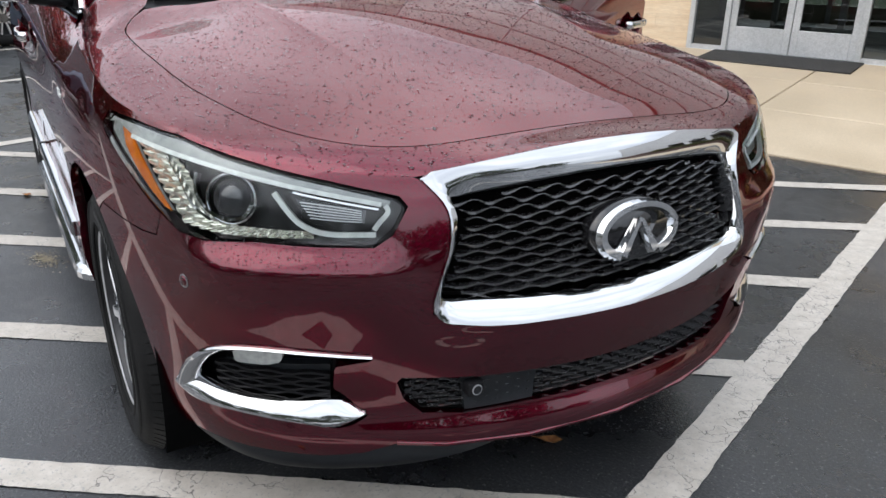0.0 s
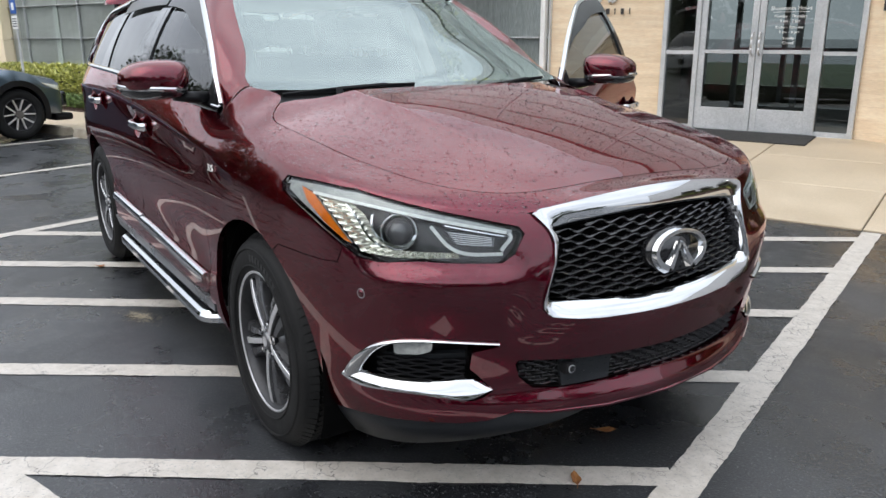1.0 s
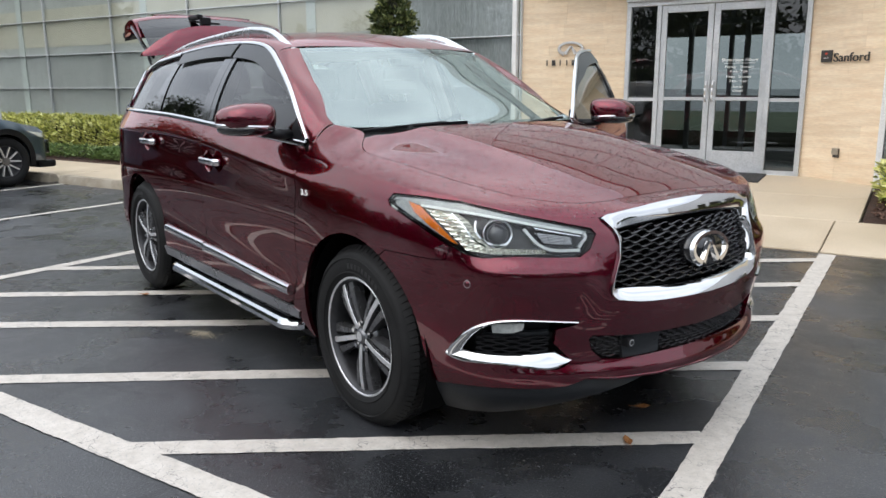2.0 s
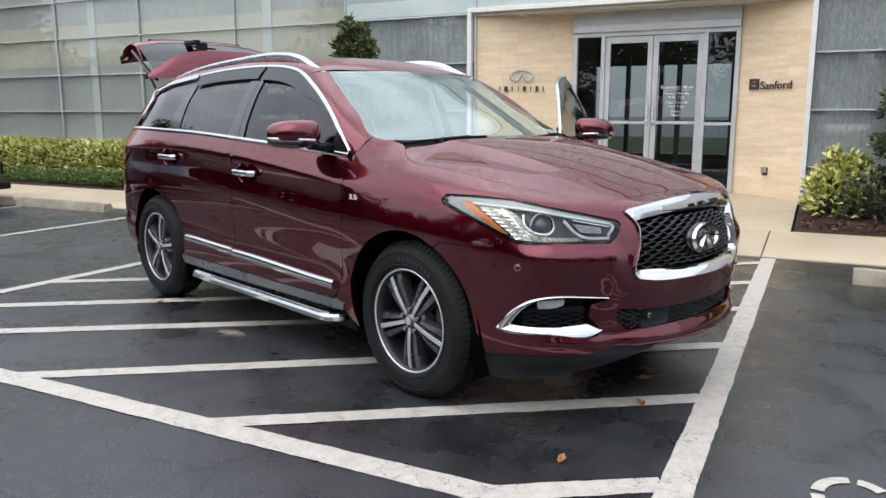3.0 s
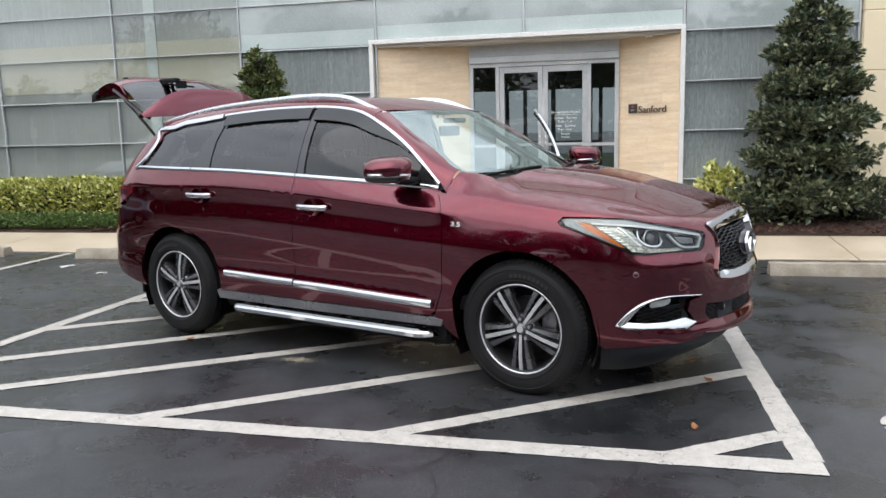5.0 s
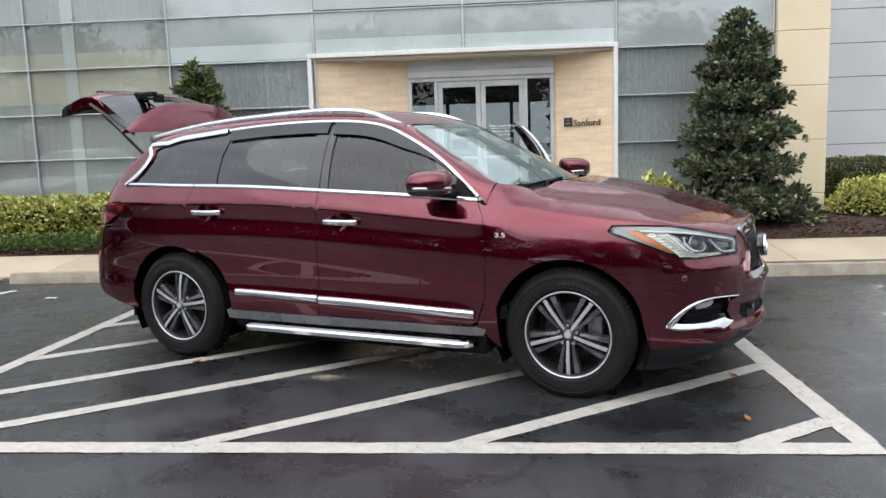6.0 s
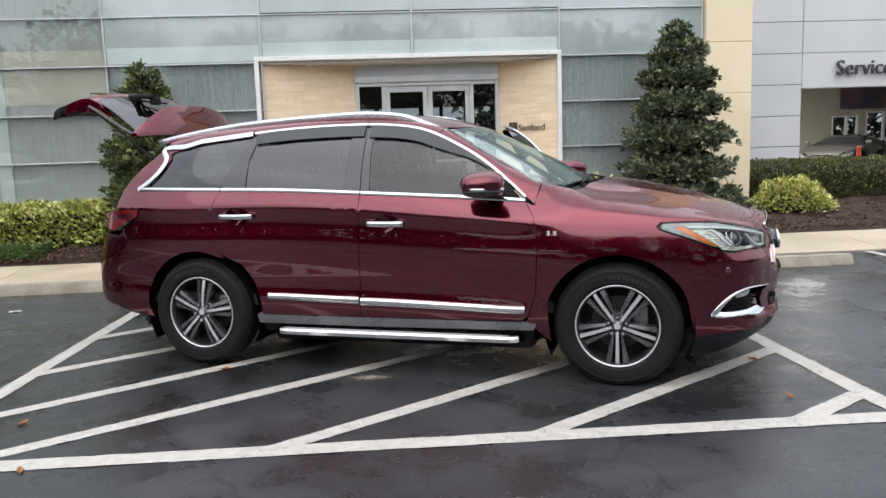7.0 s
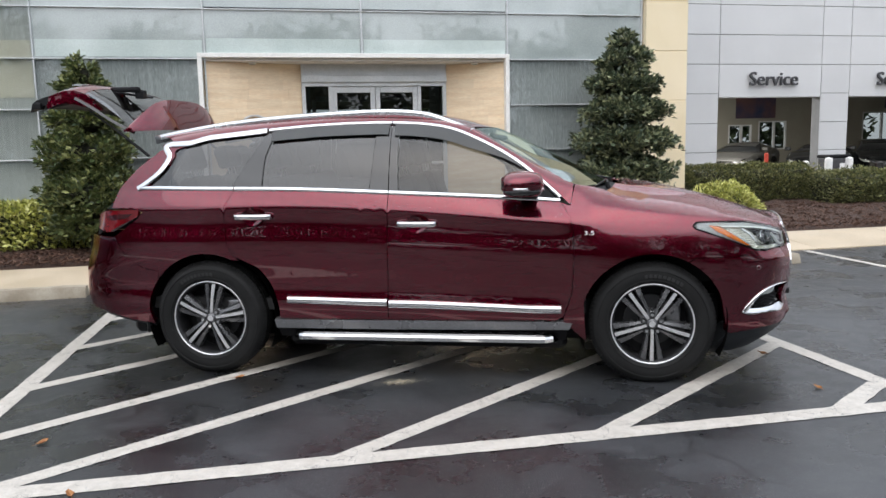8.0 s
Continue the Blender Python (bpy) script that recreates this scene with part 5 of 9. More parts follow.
sail_trim = [(0.725, belt(0.72) + 0.014), (0.744, window_top(0.74)), (0.80, window_top(0.80)), (0.86, belt(0.86) + 0.014)]

SIDES = ((-1, skin), (1, skin_left))


def sheet(name, outline, fn, material, parent, lift=0.0, step=0.06, edge=0.006, label=""):
    return hang(name, panel_mesh(name, outline, fn, material, (), step, edge, lift, flip=fn is skin_left), parent, label)


def handle(door, x, z, s):
    """A chrome pull over a scooped cup."""
    P = lambda dx, d, dz=0.0: on_skin(x + dx, z + dz, d, s)
    pts = [P(-0.125, 0.012), (P(-0.118, 0.030)), P(-0.06, 0.043), P(0.0, 0.046), P(0.06, 0.042), P(0.118, 0.028), P(0.125, 0.012)]
    N = skin_n(x, z)
    N = Vector((N.x, N.y if s < 0 else -N.y, N.z))
    pts = [Vector(p) for p in curve_pts([tuple(p) for p in pts], 17)]
    sec = [(-0.014, -0.006), (-0.019, 0.0), (-0.014, 0.007), (0.0, 0.010), (0.014, 0.007), (0.019, 0.0), (0.014, -0.006), (0, -0.008)]
    v, f = sweep(pts, sec, False, lambda i: N)
    hang("handle", mesh_of("handle", v, f, M_CHROME, smooth=True), door, "chrome pull handle")
    rings, seg = 7, 28
    verts, faces = [P(0, -0.010)], []
    for r in range(1, rings + 1):
        k = r / rings
        for i in range(seg):
            t = 2 * math.pi * i / seg
            px, pz = math.copysign(abs(math.cos(t)) ** 1.35, math.cos(t)) * 0.082 * k, math.copysign(abs(math.sin(t)) ** 1.35, math.sin(t)) * 0.060 * k
            verts.append(P(px, 0.003 - 0.026 * (1 - k * k), pz))
    for i in range(seg):
        j = (i + 1) % seg
        faces.append((0, 1 + i, 1 + j) if s < 0 else (0, 1 + j, 1 + i))
        for r in range(rings - 1):
            a_, b_ = 1 + r * seg + i, 1 + r * seg + j
            q_ = (a_, a_ + seg, b_ + seg, b_)
            faces.append(q_ if s < 0 else q_[::-1])
    verts = [v + (0.026 * N if idx < 1 + seg * rings else Vector()) for idx, v in enumerate(verts)]
    hang("handle_cup", mesh_of("handle_cup", verts, faces, M_PAINT, smooth=True), door)


def side_mirror(door, s):
    """Door mirror: red shell, bright lower blade with lamp, black foot, glass on its back."""
    c = Vector((0.650, -1.050 * 1, 1.260))
    bm = bmesh.new()
    bmesh.ops.create_uvsphere(bm, u_segments=32, v_segments=20, radius=1)
    for v in bm.verts:
        n = Vector(v.co)
        e = lambda a, p: math.copysign(abs(a) ** p, a)
        q = Vector((e(n.x, 0.72) * (0.135 if n.x > 0 else 0.115), e(n.y, 0.62) * 0.130, e(n.z, 0.66) * 0.074))
        q.x -= 0.055 * max(0.0, -n.y) ** 2 * (1 if n.x > 0 else 0.2)
        q.z *= 1 - 0.20 * max(0.0, -n.y)
        q.z += 0.010 * n.y
        v.co = c + q
    keep = [v for v in bm.verts if v.co.z < c.z - 0.030]
    geom = [f for f in bm.faces if all(v in keep for v in f.verts)]
    bmesh.ops.delete(bm, geom=geom, context="FACES")
    bm.transform(Matrix.Diagonal((1, -s, 1, 1)))
    part("mirror_shell", bm, M_PAINT, door, smooth=True)
    bm = bmesh.new()
    bmesh.ops.create_uvsphere(bm, u_segments=24, v_segments=12, radius=1)
    for v in bm.verts:
        n = Vector(v.co)
        e = lambda a, p: math.copysign(abs(a) ** p, a)
        q = Vector((e(n.x, 0.75) * (0.130 if n.x > 0 else 0.110), e(n.y, 0.65) * 0.126, e(n.z, 0.8) * 0.034))
        q.x -= 0.055 * max(0.0, -n.y) ** 2 * (1 if n.x > 0 else 0.2)
        v.co = c + q + Vector((0, 0, -0.046))
    bm.transform(Matrix.Diagonal((1, -s, 1, 1)))
    part("mirror_underside", bm, M_GLOSSBLACK, door, smooth=True)
    pts = []
    for i in range(15):
        a = -0.5 + 2.0 * i / 14
        pts.append(c + Vector((0.134 * math.cos(a) ** 0.8 - 0.055 * max(0, math.sin(a)) ** 2 if math.cos(a) > 0 else -0.055, -0.131 * math.sin(a), -0.034 + 0.006 * math.sin(a))))
    pts = [Vector((p.x, p.y * -s, p.z)) for p in pts]
    cc = Vector((c.x, c.y * -s, c.z))
    v, f = sweep(pts, [(-0.010, 0), (-0.006, 0.007), (0.006, 0.007), (0.010, 0), (0.0, -0.01)], False, lambda i: (pts[i] - cc) * Vector((1, 1, 0)) + Vector((0.001, 0, 0)))
    hang("mirror_blade", mesh_of("mirror_blade", v, f, M_CHROME, smooth=True), door, "bright blade with indicator")
    bm = rod((0.70, -0.86 * -s, 1.178), (0.70, -0.985 * -s, 1.195), 0.045, n=14, r2=0.03)
    bm.transform(Matrix.Translation((0.70, 0, 1.185)) @ Matrix.Diagonal((1.3, 1, 0.6, 1)) @ Matrix.Translation((-0.70, 0, -1.185)))
    part("mirror_foot", bm, M_BLACK, door, smooth=True)
    part("mirror_glass", box(0.535, 0.541, *sorted((1.120 * s, 0.975 * s)), 1.222, 1.300, 0.002), M_CHROME, door)


def visor(pts, s, parent):
    """A smoked wind deflector standing off the top of a side window."""
    verts, faces = [], []
    n = len(pts)
    for u, z, w in pts:
        for d, zz in ((0.006, z + 0.012), (0.009, z - w * 0.5), (0.008, z - w), (0.004, z - w), (0.005, z - w * 0.5), (0.002, z + 0.010)):
            verts.append(on_skin(u, zz, d, s))
    for i in range(n - 1):
        for k in range(6):
            a, b = i * 6 + k, i * 6 + (k + 1) % 6
            faces.append((a, b, b + 6, a + 6))
    faces += [tuple(range(6)), tuple((n - 1) * 6 + k for k in range(5, -1, -1))]
    bm = bmesh.new()
    tmp = mesh_of("tmp", verts, faces, M_SMOKE)
    bm.from_mesh(tmp)
    bpy.data.meshes.remove(tmp)
    return part("wind_deflector", bm, M_SMOKE, parent, "smoked acrylic wind deflector", angle=30)


M_SMOKE = surface("smoked_plastic", (0.060, 0.063, 0.064), (0.075, 0.078, 0.079), 3, (0.14, 0.2), coat=0.3, spec=0.5)
nt_ = M_SMOKE.node_tree
see, both = nt_.nodes.new("ShaderNodeBsdfTranslucent"), nt_.nodes.new("ShaderNodeMixShader")
see.inputs["Color"].default_value, both.inputs["Fac"].default_value = (0.34, 0.35, 0.35, 1), 0.4
nt_.links.new(nt_.nodes["Principled BSDF"].outputs["BSDF"], both.inputs[1])
nt_.links.new(see.outputs["BSDF"], both.inputs[2])
nt_.links.new(both.outputs["Shader"], nt_.nodes["Material Output"].inputs["Surface"])

HINGE = Vector((0.925, 0.90, 0))
for s, fn in SIDES:
    # front door
    door = hang("front_door", panel_mesh("front_door", front_door_outline, fn, M_PAINT, (), 0.045, 0.03, 0, flip=s > 0, lines=CREST), suv, "" if s < 0 else "dark red driver's door standing open")
    sheet("inner_panel", [(0.85, 1.10), (0.90, 0.90), (0.86, 0.46), (-0.17, 0.44), (-0.16, 1.15), (0.4, 1.14)], fn, M_CABIN, door, -0.07, 0.1, 0.02)
    sheet("window_pane", front_glass, fn, M_DOORGLASS, door, -0.012)
    sheet("pillar_trim", b_trim_f, fn, M_GLOSSBLACK, door, -0.004, edge=0.03)
    sheet("sail_trim", sail_trim, fn, M_BLACK, door, -0.004, edge=0.03)
    ribbon("belt_moulding", [(x, belt(x) + 0.004) for x in np.linspace(-0.197, 0.885, 24)], 0.026, 0.010, M_CHROME, door, s, "chrome belt moulding")
    ribbon("window_moulding", [(x, roof_edge(x) - 0.014) for x in np.concatenate([np.linspace(-0.207, 0.2, 12), np.linspace(0.24, 0.885, 20)])], 0.026, 0.012, M_CHROME, door, s, "chrome window moulding")
    visor([(x, window_top(x) + 0.004, 0.060 * smooth(x, 0.66, 0.25) + 0.012) for x in np.linspace(-0.185, 0.64, 24)], s, door)
    ribbon("side_moulding", [(x, 0.497 - 0.028 * smooth(x, -0.2, 0.95) - 0.002) for x in np.linspace(-0.205, 0.89, 20)], 0.052, 0.023, M_BRIGHT, door, s, "chrome lower side moulding")
    handle(door, -0.012, 1.012, s)
    side_mirror(door, s)
    if s > 0:
        door.matrix_local = Matrix.Translation(HINGE) @ Matrix.Rotation(radians(-62), 4, "Z") @ Matrix.Translation(-HINGE)
    # rear door
    rd = hang("rear_door", panel_mesh("rear_door", rear_door_outline, fn, M_PAINT, (), 0.045, 0.03, 0, flip=s > 0, lines=CREST), suv)
    sheet("window_pane", rear_glass, fn, M_TINT, rd, -0.012)
    sheet("pillar_trim", b_trim_r, fn, M_GLOSSBLACK, rd, -0.004, edge=0.03)
    sheet("corner_trim", rear_trim, fn, M_GLOSSBLACK, rd, -0.006, edge=0.03)
    ribbon("belt_moulding", [(x, belt(x) + 0.004) for x in np.linspace(-1.235, -0.203, 20)], 0.026, 0.010, M_CHROME, rd, s, "chrome belt moulding")
    ribbon("window_moulding", [(x, roof_edge(x) - 0.014) for x in np.linspace(-1.045, -0.213, 20)], 0.026, 0.012, M_CHROME, rd, s, "chrome window moulding")
    visor([(x, window_top(x) + 0.004, 0.066) for x in np.linspace(-1.02, -0.225, 16)], s, rd)
    ribbon("side_moulding", [(x, 0.515 - 0.012 * smooth(x, -0.9, -0.2)) for x in np.linspace(-0.885, -0.218, 14)], 0.048, 0.022, M_BRIGHT, rd, s, "chrome lower side moulding")
    handle(rd, -1.095, 1.066, s)
    # rear quarter with its window, and the sill
    q_out = [(-1.239, belt(-1.24) - 0.006), (-1.299, 1.13), (-1.304, 1.0), (-1.289, 0.88), (-1.239, 0.80), (-1.215, 0.775)] + arch(-AX, AR, 66, 141, 12) + [(-1.80, 0.70), (-1.92, 0.72), (-2.08, 0.80), (-2.18, 0.93), (-1.985, 1.055), (-1.955, 1.10), (-2.12, 1.118), (-2.25, 1.12), (-2.255, 1.25), (-2.20, 1.40), (-2.10, 1.505), (-2.02, roof_edge(-2.02))] + [(x, roof_edge(x)) for x in (-1.8, -1.6, -1.4, -1.2, -1.062)] + [(-1.062, window_top(-1.062))]
    q_out += quarter_glass[-3::-1] + [(-1.24, belt(-1.24) + 0.010)]
    hang("rear_quarter", panel_mesh("rear_quarter", q_out, fn, M_PAINT, (), 0.045, 0.03, 0, flip=s > 0, lines=CREST), suv)
    sheet("quarter_window", quarter_glass, fn, M_TINT, suv, -0.010)
    kink = [(u_of(x, z), z) for x, z in ((-1.785, 1.524), (-1.752, 1.487), (-1.738, 1.450), (-1.768, 1.390), (-1.835, 1.320), (-1.945, 1.250))]
    ribbon("quarter_moulding", curve_pts([(-1.06, roof_edge(-1.06) - 0.014), (-1.4, roof_edge(-1.4) - 0.014), (-1.62, roof_edge(-1.62) - 0.015), (-1.73, roof_edge(-1.73) - 0.016)] + kink, 56), 0.040, 0.012, M_CHROME, suv, s, "chrome window moulding")
    ribbon("belt_moulding", [(x, belt(max(x, -1.9)) + 0.004) for x in np.linspace(kink[-1][0], -1.243, 16)], 0.026, 0.010, M_CHROME, suv, s, "chrome belt moulding")
    sheet("sill", [(-0.985, 0.382), (-0.215, 0.384), (0.90, 0.388), (0.96, 0.378), (0.94, 0.338), (-0.2, 0.325), (-0.975, 0.325)], fn, M_SILL, suv, 0.006, 0.06, 0.05, "satin grey sill")
    sheet("sill_under", [(-1.0, 0.320), (0.94, 0.334), (0.92, 0.22), (-0.98, 0.22)], fn, M_BLACK, suv, -0.05, 0.1, 0.05)
    r_out = arch(-AX, AR, 142.5, 184, 8) + [(-1.90, 0.335), (-2.05, 0.352), (-2.25, 0.395), (-2.45, 0.43), (U_TAIL, 0.45), (U_TAIL, 0.90), (-2.42, 0.93), (-2.185, 0.926), (-2.083, 0.797), (-1.922, 0.716), (-1.80, 0.696)]
    hang("rear_bumper", panel_mesh("rear_bumper", r_out, fn, M_PAINT, (), 0.05, 0.03, 0, flip=s > 0), suv)
    sheet("rear_valance", [(-1.92, 0.334), (-2.05, 0.350), (-2.25, 0.393), (-2.45, 0.428), (U_TAIL, 0.448), (U_TAIL, 0.36), (-2.3, 0.34), (-1.95, 0.29)], fn, M_CHIN, suv, -0.035, 0.06, 0.03, "black lower valance")
    t_out = rounded([(-1.985, 1.112), (-2.12, 1.112), (-2.32, 1.10), (-2.38, 1.08), (-2.36, 0.98), (-2.24, 0.955), (-2.10, 1.02), (-1.99, 1.065)], 0.015, 3)
    tl = sheet("tail_lamp", t_out, fn, M_REDLAMP, suv, 0.006, 0.04, 0.03, "dark red wraparound tail lamp")
    sheet("lamp_blade", [(-2.03, 1.086), (-2.20, 1.080), (-2.30, 1.058), (-2.22, 1.040), (-2.10, 1.050)], fn, M_LAMPDARK, tl, 0.008, 0.03, 0.002)
    sheet("tail_panel", [(-2.245, 1.26), (-2.245, 1.122), (-2.40, 1.105), (U_TAIL, 1.0), (U_TAIL, 0.905), (-2.42, 0.936), (-2.37, 0.97), (-2.385, 1.085)], fn, M_BLACK, suv, -0.03, 0.06)


def roof_a(f, s=-1):
    x = -1.99 + (0.30 + 1.99) * f
    p = skin(x, roof_edge(x))
    return Vector((p.x, p.y if s < 0 else -p.y, p.z))


WS = curve_pts([(0.335, 0.598, 1.606), (0.45, 0.628, 1.537), (0.57, 0.655, 1.462), (0.82, 0.722, 1.322), (0.976, 0.764, 1.240), (1.03, 0.748, 1.224)], 41)


def ws_edge(f):
    k = min(max(f, 0), 1) * 40
    i = min(int(k), 39)
    return Vector(WS[i]).lerp(Vector(WS[i + 1]), k - i)


for s in (-1, 1):
    def mir(p, s=s):
        return Vector((p.x, p.y if s < 0 else -p.y, p.z))

    def ra(f, s=s):
        return roof_a(f, s)

    def rta(f, s=s):
        x = -1.99 + 2.29 * f
        return mir(skin(x, roof_edge(x) + 0.006) - skin(x, roof_edge(x) - 0.006), s)

    def rb(f, s=s):
        x = -1.93 + 2.255 * f
        y = 0.55 * min(1.0, 0.9 + 0.1 * smooth(x, -1.9, -1.4))
        return Vector((x, s * y, roof_z(x, y)))

    def rtb(f, s=s):
        p = rb(f)
        return Vector((p.x, p.y - s * 0.02, roof_z(p.x, abs(p.y) - 0.02))) - p

    strip("roof_side", ra, rb, rta, rtb, 50, 8, M_PAINT, flip=s > 0)

    # front pillar
    def pa(f, s=s):
        x = 0.30 + 0.645 * f
        p = skin(x, roof_edge(x))
        return mir(p, s)

    def pb(f, s=s):
        p = ws_edge(f * 0.925)
        return Vector((p.x, s * p.y, p.z))

    def pta(f, s=s):
        x = 0.30 + 0.645 * f
        d = skin(x, roof_edge(x) + 0.006) - skin(x, roof_edge(x) - 0.006)
        return mir(d.normalized() + Vector((0.55, 0.15, 0.35)), s)

    def ptb(f, s=s):
        return Vector((0.25, -s * 1.0, 0.02 + 0.12 * f))

    strip("front_pillar", pa, pb, pta, ptb, 40, 8, M_PAINT, flip=s > 0)


def roof_fn(x, y):
    return (x, y, roof_z(x, y))


roof_out = [(x, -0.55 * min(1.0, 0.9 + 0.1 * smooth(x, -1.9, -1.4))) for x in np.linspace(-1.93, 0.325, 30)] + [(0.33 + 0.10 * (1 - (y / 0.55) ** 2), y) for y in np.linspace(-0.5, 0.5, 11)] + [(x, 0.55 * min(1.0, 0.9 + 0.1 * smooth(x, -1.9, -1.4))) for x in np.linspace(0.325, -1.93, 30)]
hang("roof", panel_mesh("roof", roof_out, roof_fn, M_PAINT, (), 0.07, 0.03), suv)


def screen_fn(q, f):
    """Windscreen: q across from -1 to 1, f down from the roof to the cowl."""
    p = ws_edge(f)
    bow = 0.10 + 0.105 * f
    c = 1 - q * q
    return Vector((p.x + bow * c, p.y * q, p.z + 0.014 * (1 - f) * c + 0.025 * c * math.sin(math.pi * f)))


def grid_sheet(name, fn, nu, nv, material, parent, u0=-1, u1=1, v0=0, v1=1, label=""):
    verts = [fn(u0 + (u1 - u0) * i / nu, v0 + (v1 - v0) * j / nv) for j in range(nv + 1) for i in range(nu + 1)]
    faces = [((j + 1) * (nu + 1) + i, (j + 1) * (nu + 1) + i + 1, j * (nu + 1) + i + 1, j * (nu + 1) + i) for j in range(nv) for i in range(nu)]
    return hang(name, mesh_of(name, verts, faces, material, smooth=True), parent, label)


M_SCREEN = glass("windscreen_glass", (0.72, 0.82, 0.79), 0.004, 3.2, (0.88, 1.0, 0.97))
wsn = grid_sheet("windscreen", screen_fn, 32, 24, M_SCREEN, suv, label="clear raked windscreen")
for q0, q1, f0, f1 in ((-1, -0.955, 0, 1), (0.955, 1, 0, 1), (-0.955, 0.955, 0, 0.03), (-0.955, 0.955, 0.94, 1.0)):
    grid_sheet("screen_border", lambda q, f: screen_fn(q, f) - Vector((0, 0, 0.004)), 24 if q1 - q0 > 1 else 2, 24 if f1 - f0 > 0.5 else 2, M_GLOSSBLACK, wsn, q0, q1, f0, f1)
grid_sheet("cowl", lambda q, f: Vector((1.215 - 0.36 * (q * 0.715) ** 2 + (0.11 + 0.06 * (q * 0.715) ** 2) * f, q * 0.715, 1.214 - 0.022 * f - 0.012 * q * q)), 24, 3, M_BLACK, suv)

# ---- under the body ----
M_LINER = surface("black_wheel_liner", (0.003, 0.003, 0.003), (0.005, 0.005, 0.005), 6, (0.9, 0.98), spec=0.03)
part("underbody", box(-2.20, 2.10, -0.62, 0.62, 0.19, 0.50, 0.03), M_BLACK, suv)
part("underbody", box(-0.93, 0.93, -0.86, 0.86, 0.185, 0.42, 0.03), M_BLACK, suv)
for ax in (AX, -AX):
    for s in (-1, 1):
        verts, faces = revolve([(AR + 0.01, 0.92), (AR + 0.01, 0.55), (0.02, 0.55)], 40)
        vv = [(x + ax, y * s, z + 0.375) for x, y, z in verts]
        me = mesh_of("wheel_liner", vv, faces, M_BLACK, smooth=False)
        bm = bmesh.new()
        bm.from_mesh(me)
        bmesh.ops.delete(bm, geom=[v for v in bm.verts if v.co.z < 0.16], context="VERTS")
        bpy.data.meshes.remove(me)
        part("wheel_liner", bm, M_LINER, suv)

# front chin and rear valance
chin = [(N_(0.30), 0.352), (N_(0.45), 0.360), (N_(0.54), 0.366), (N_(0.64), 0.350), (N_(0.80), 0.348), (N_(1.0), 0.340), (N_(1.12), 0.328), (N_(1.175), 0.325), (N_(1.192), 0.24), (N_(1.185), 0.178), (N_(1.15), 0.162), (N_(1.0), 0.162), (N_(0.86), 0.176), (N_(0.735), 0.202), (N_(0.62), 0.238), (N_(0.50), 0.280), (N_(0.38), 0.322)]
for s, fn in SIDES:
    hang("chin_spoiler", panel_mesh("chin_spoiler", chin, fn, M_CHIN, (), 0.03, 0.12, -0.010, flip=s > 0), suv, "dark grey plastic chin spoiler")


# ---- wheels ----
def spoke(a, off0, off1, w0, w1, parent, machined):
    """One straight tapered spoke at angle a, shifted sideways by off0 at the hub and off1 at the rim; the middle one of three has a machined face."""
    out = Vector((math.sin(a), 0, math.cos(a)))
    side = Vector((math.cos(a), 0, -math.sin(a)))
    body, face = bmesh.new(), bmesh.new()
    rows_b, rows_f = [], []
    n = 8
    for i in range(n + 1):
        t = i / n
        r = 0.036 + (0.246 - 0.036) * t
        w = (w0 + (w1 - w0) * t) / 2
        y = -0.094 + (0.0 if machined else 0.009) - 0.008 * math.sin(math.pi * t) + 0.004 * t
        c = out * r + side * (off0 + (off1 - off0) * t)
        lean = 0.0 if machined else math.copysign(0.30 * (1 - 0.4 * t), off1)
        rows_b.append([body.verts.new(c + side * k * w + Vector((0, y + d + lean * k * w, 0))) for k, d in ((-1, 0.008), (-0.80, 0.0), (0.80, 0.0), (1, 0.008), (1.12, 0.045), (-1.12, 0.045))])
        rows_f.append([face.verts.new(c + side * k * w + Vector((0, y + d, 0))) for k, d in ((-0.82, 0.0005), (-0.74, -0.0018), (0.74, -0.0018), (0.82, 0.0005))])
    for bm, rows, m in ((body, rows_b, 6), (face, rows_f, 4)):
        for r0, r1 in zip(rows, rows[1:]):
            for k in range(m):
                bm.faces.new((r0[k], r0[(k + 1) % m], r1[(k + 1) % m], r1[k]))
        bm.faces.new(rows[0][::-1])
        bm.faces.new(rows[-1])
    part("spoke", body, M_GUNMETAL, parent, angle=30)
    if not machined:
        face.free()
        return
    part("spoke_face", face, M_SATIN, parent, "bright machined spoke face", angle=30)


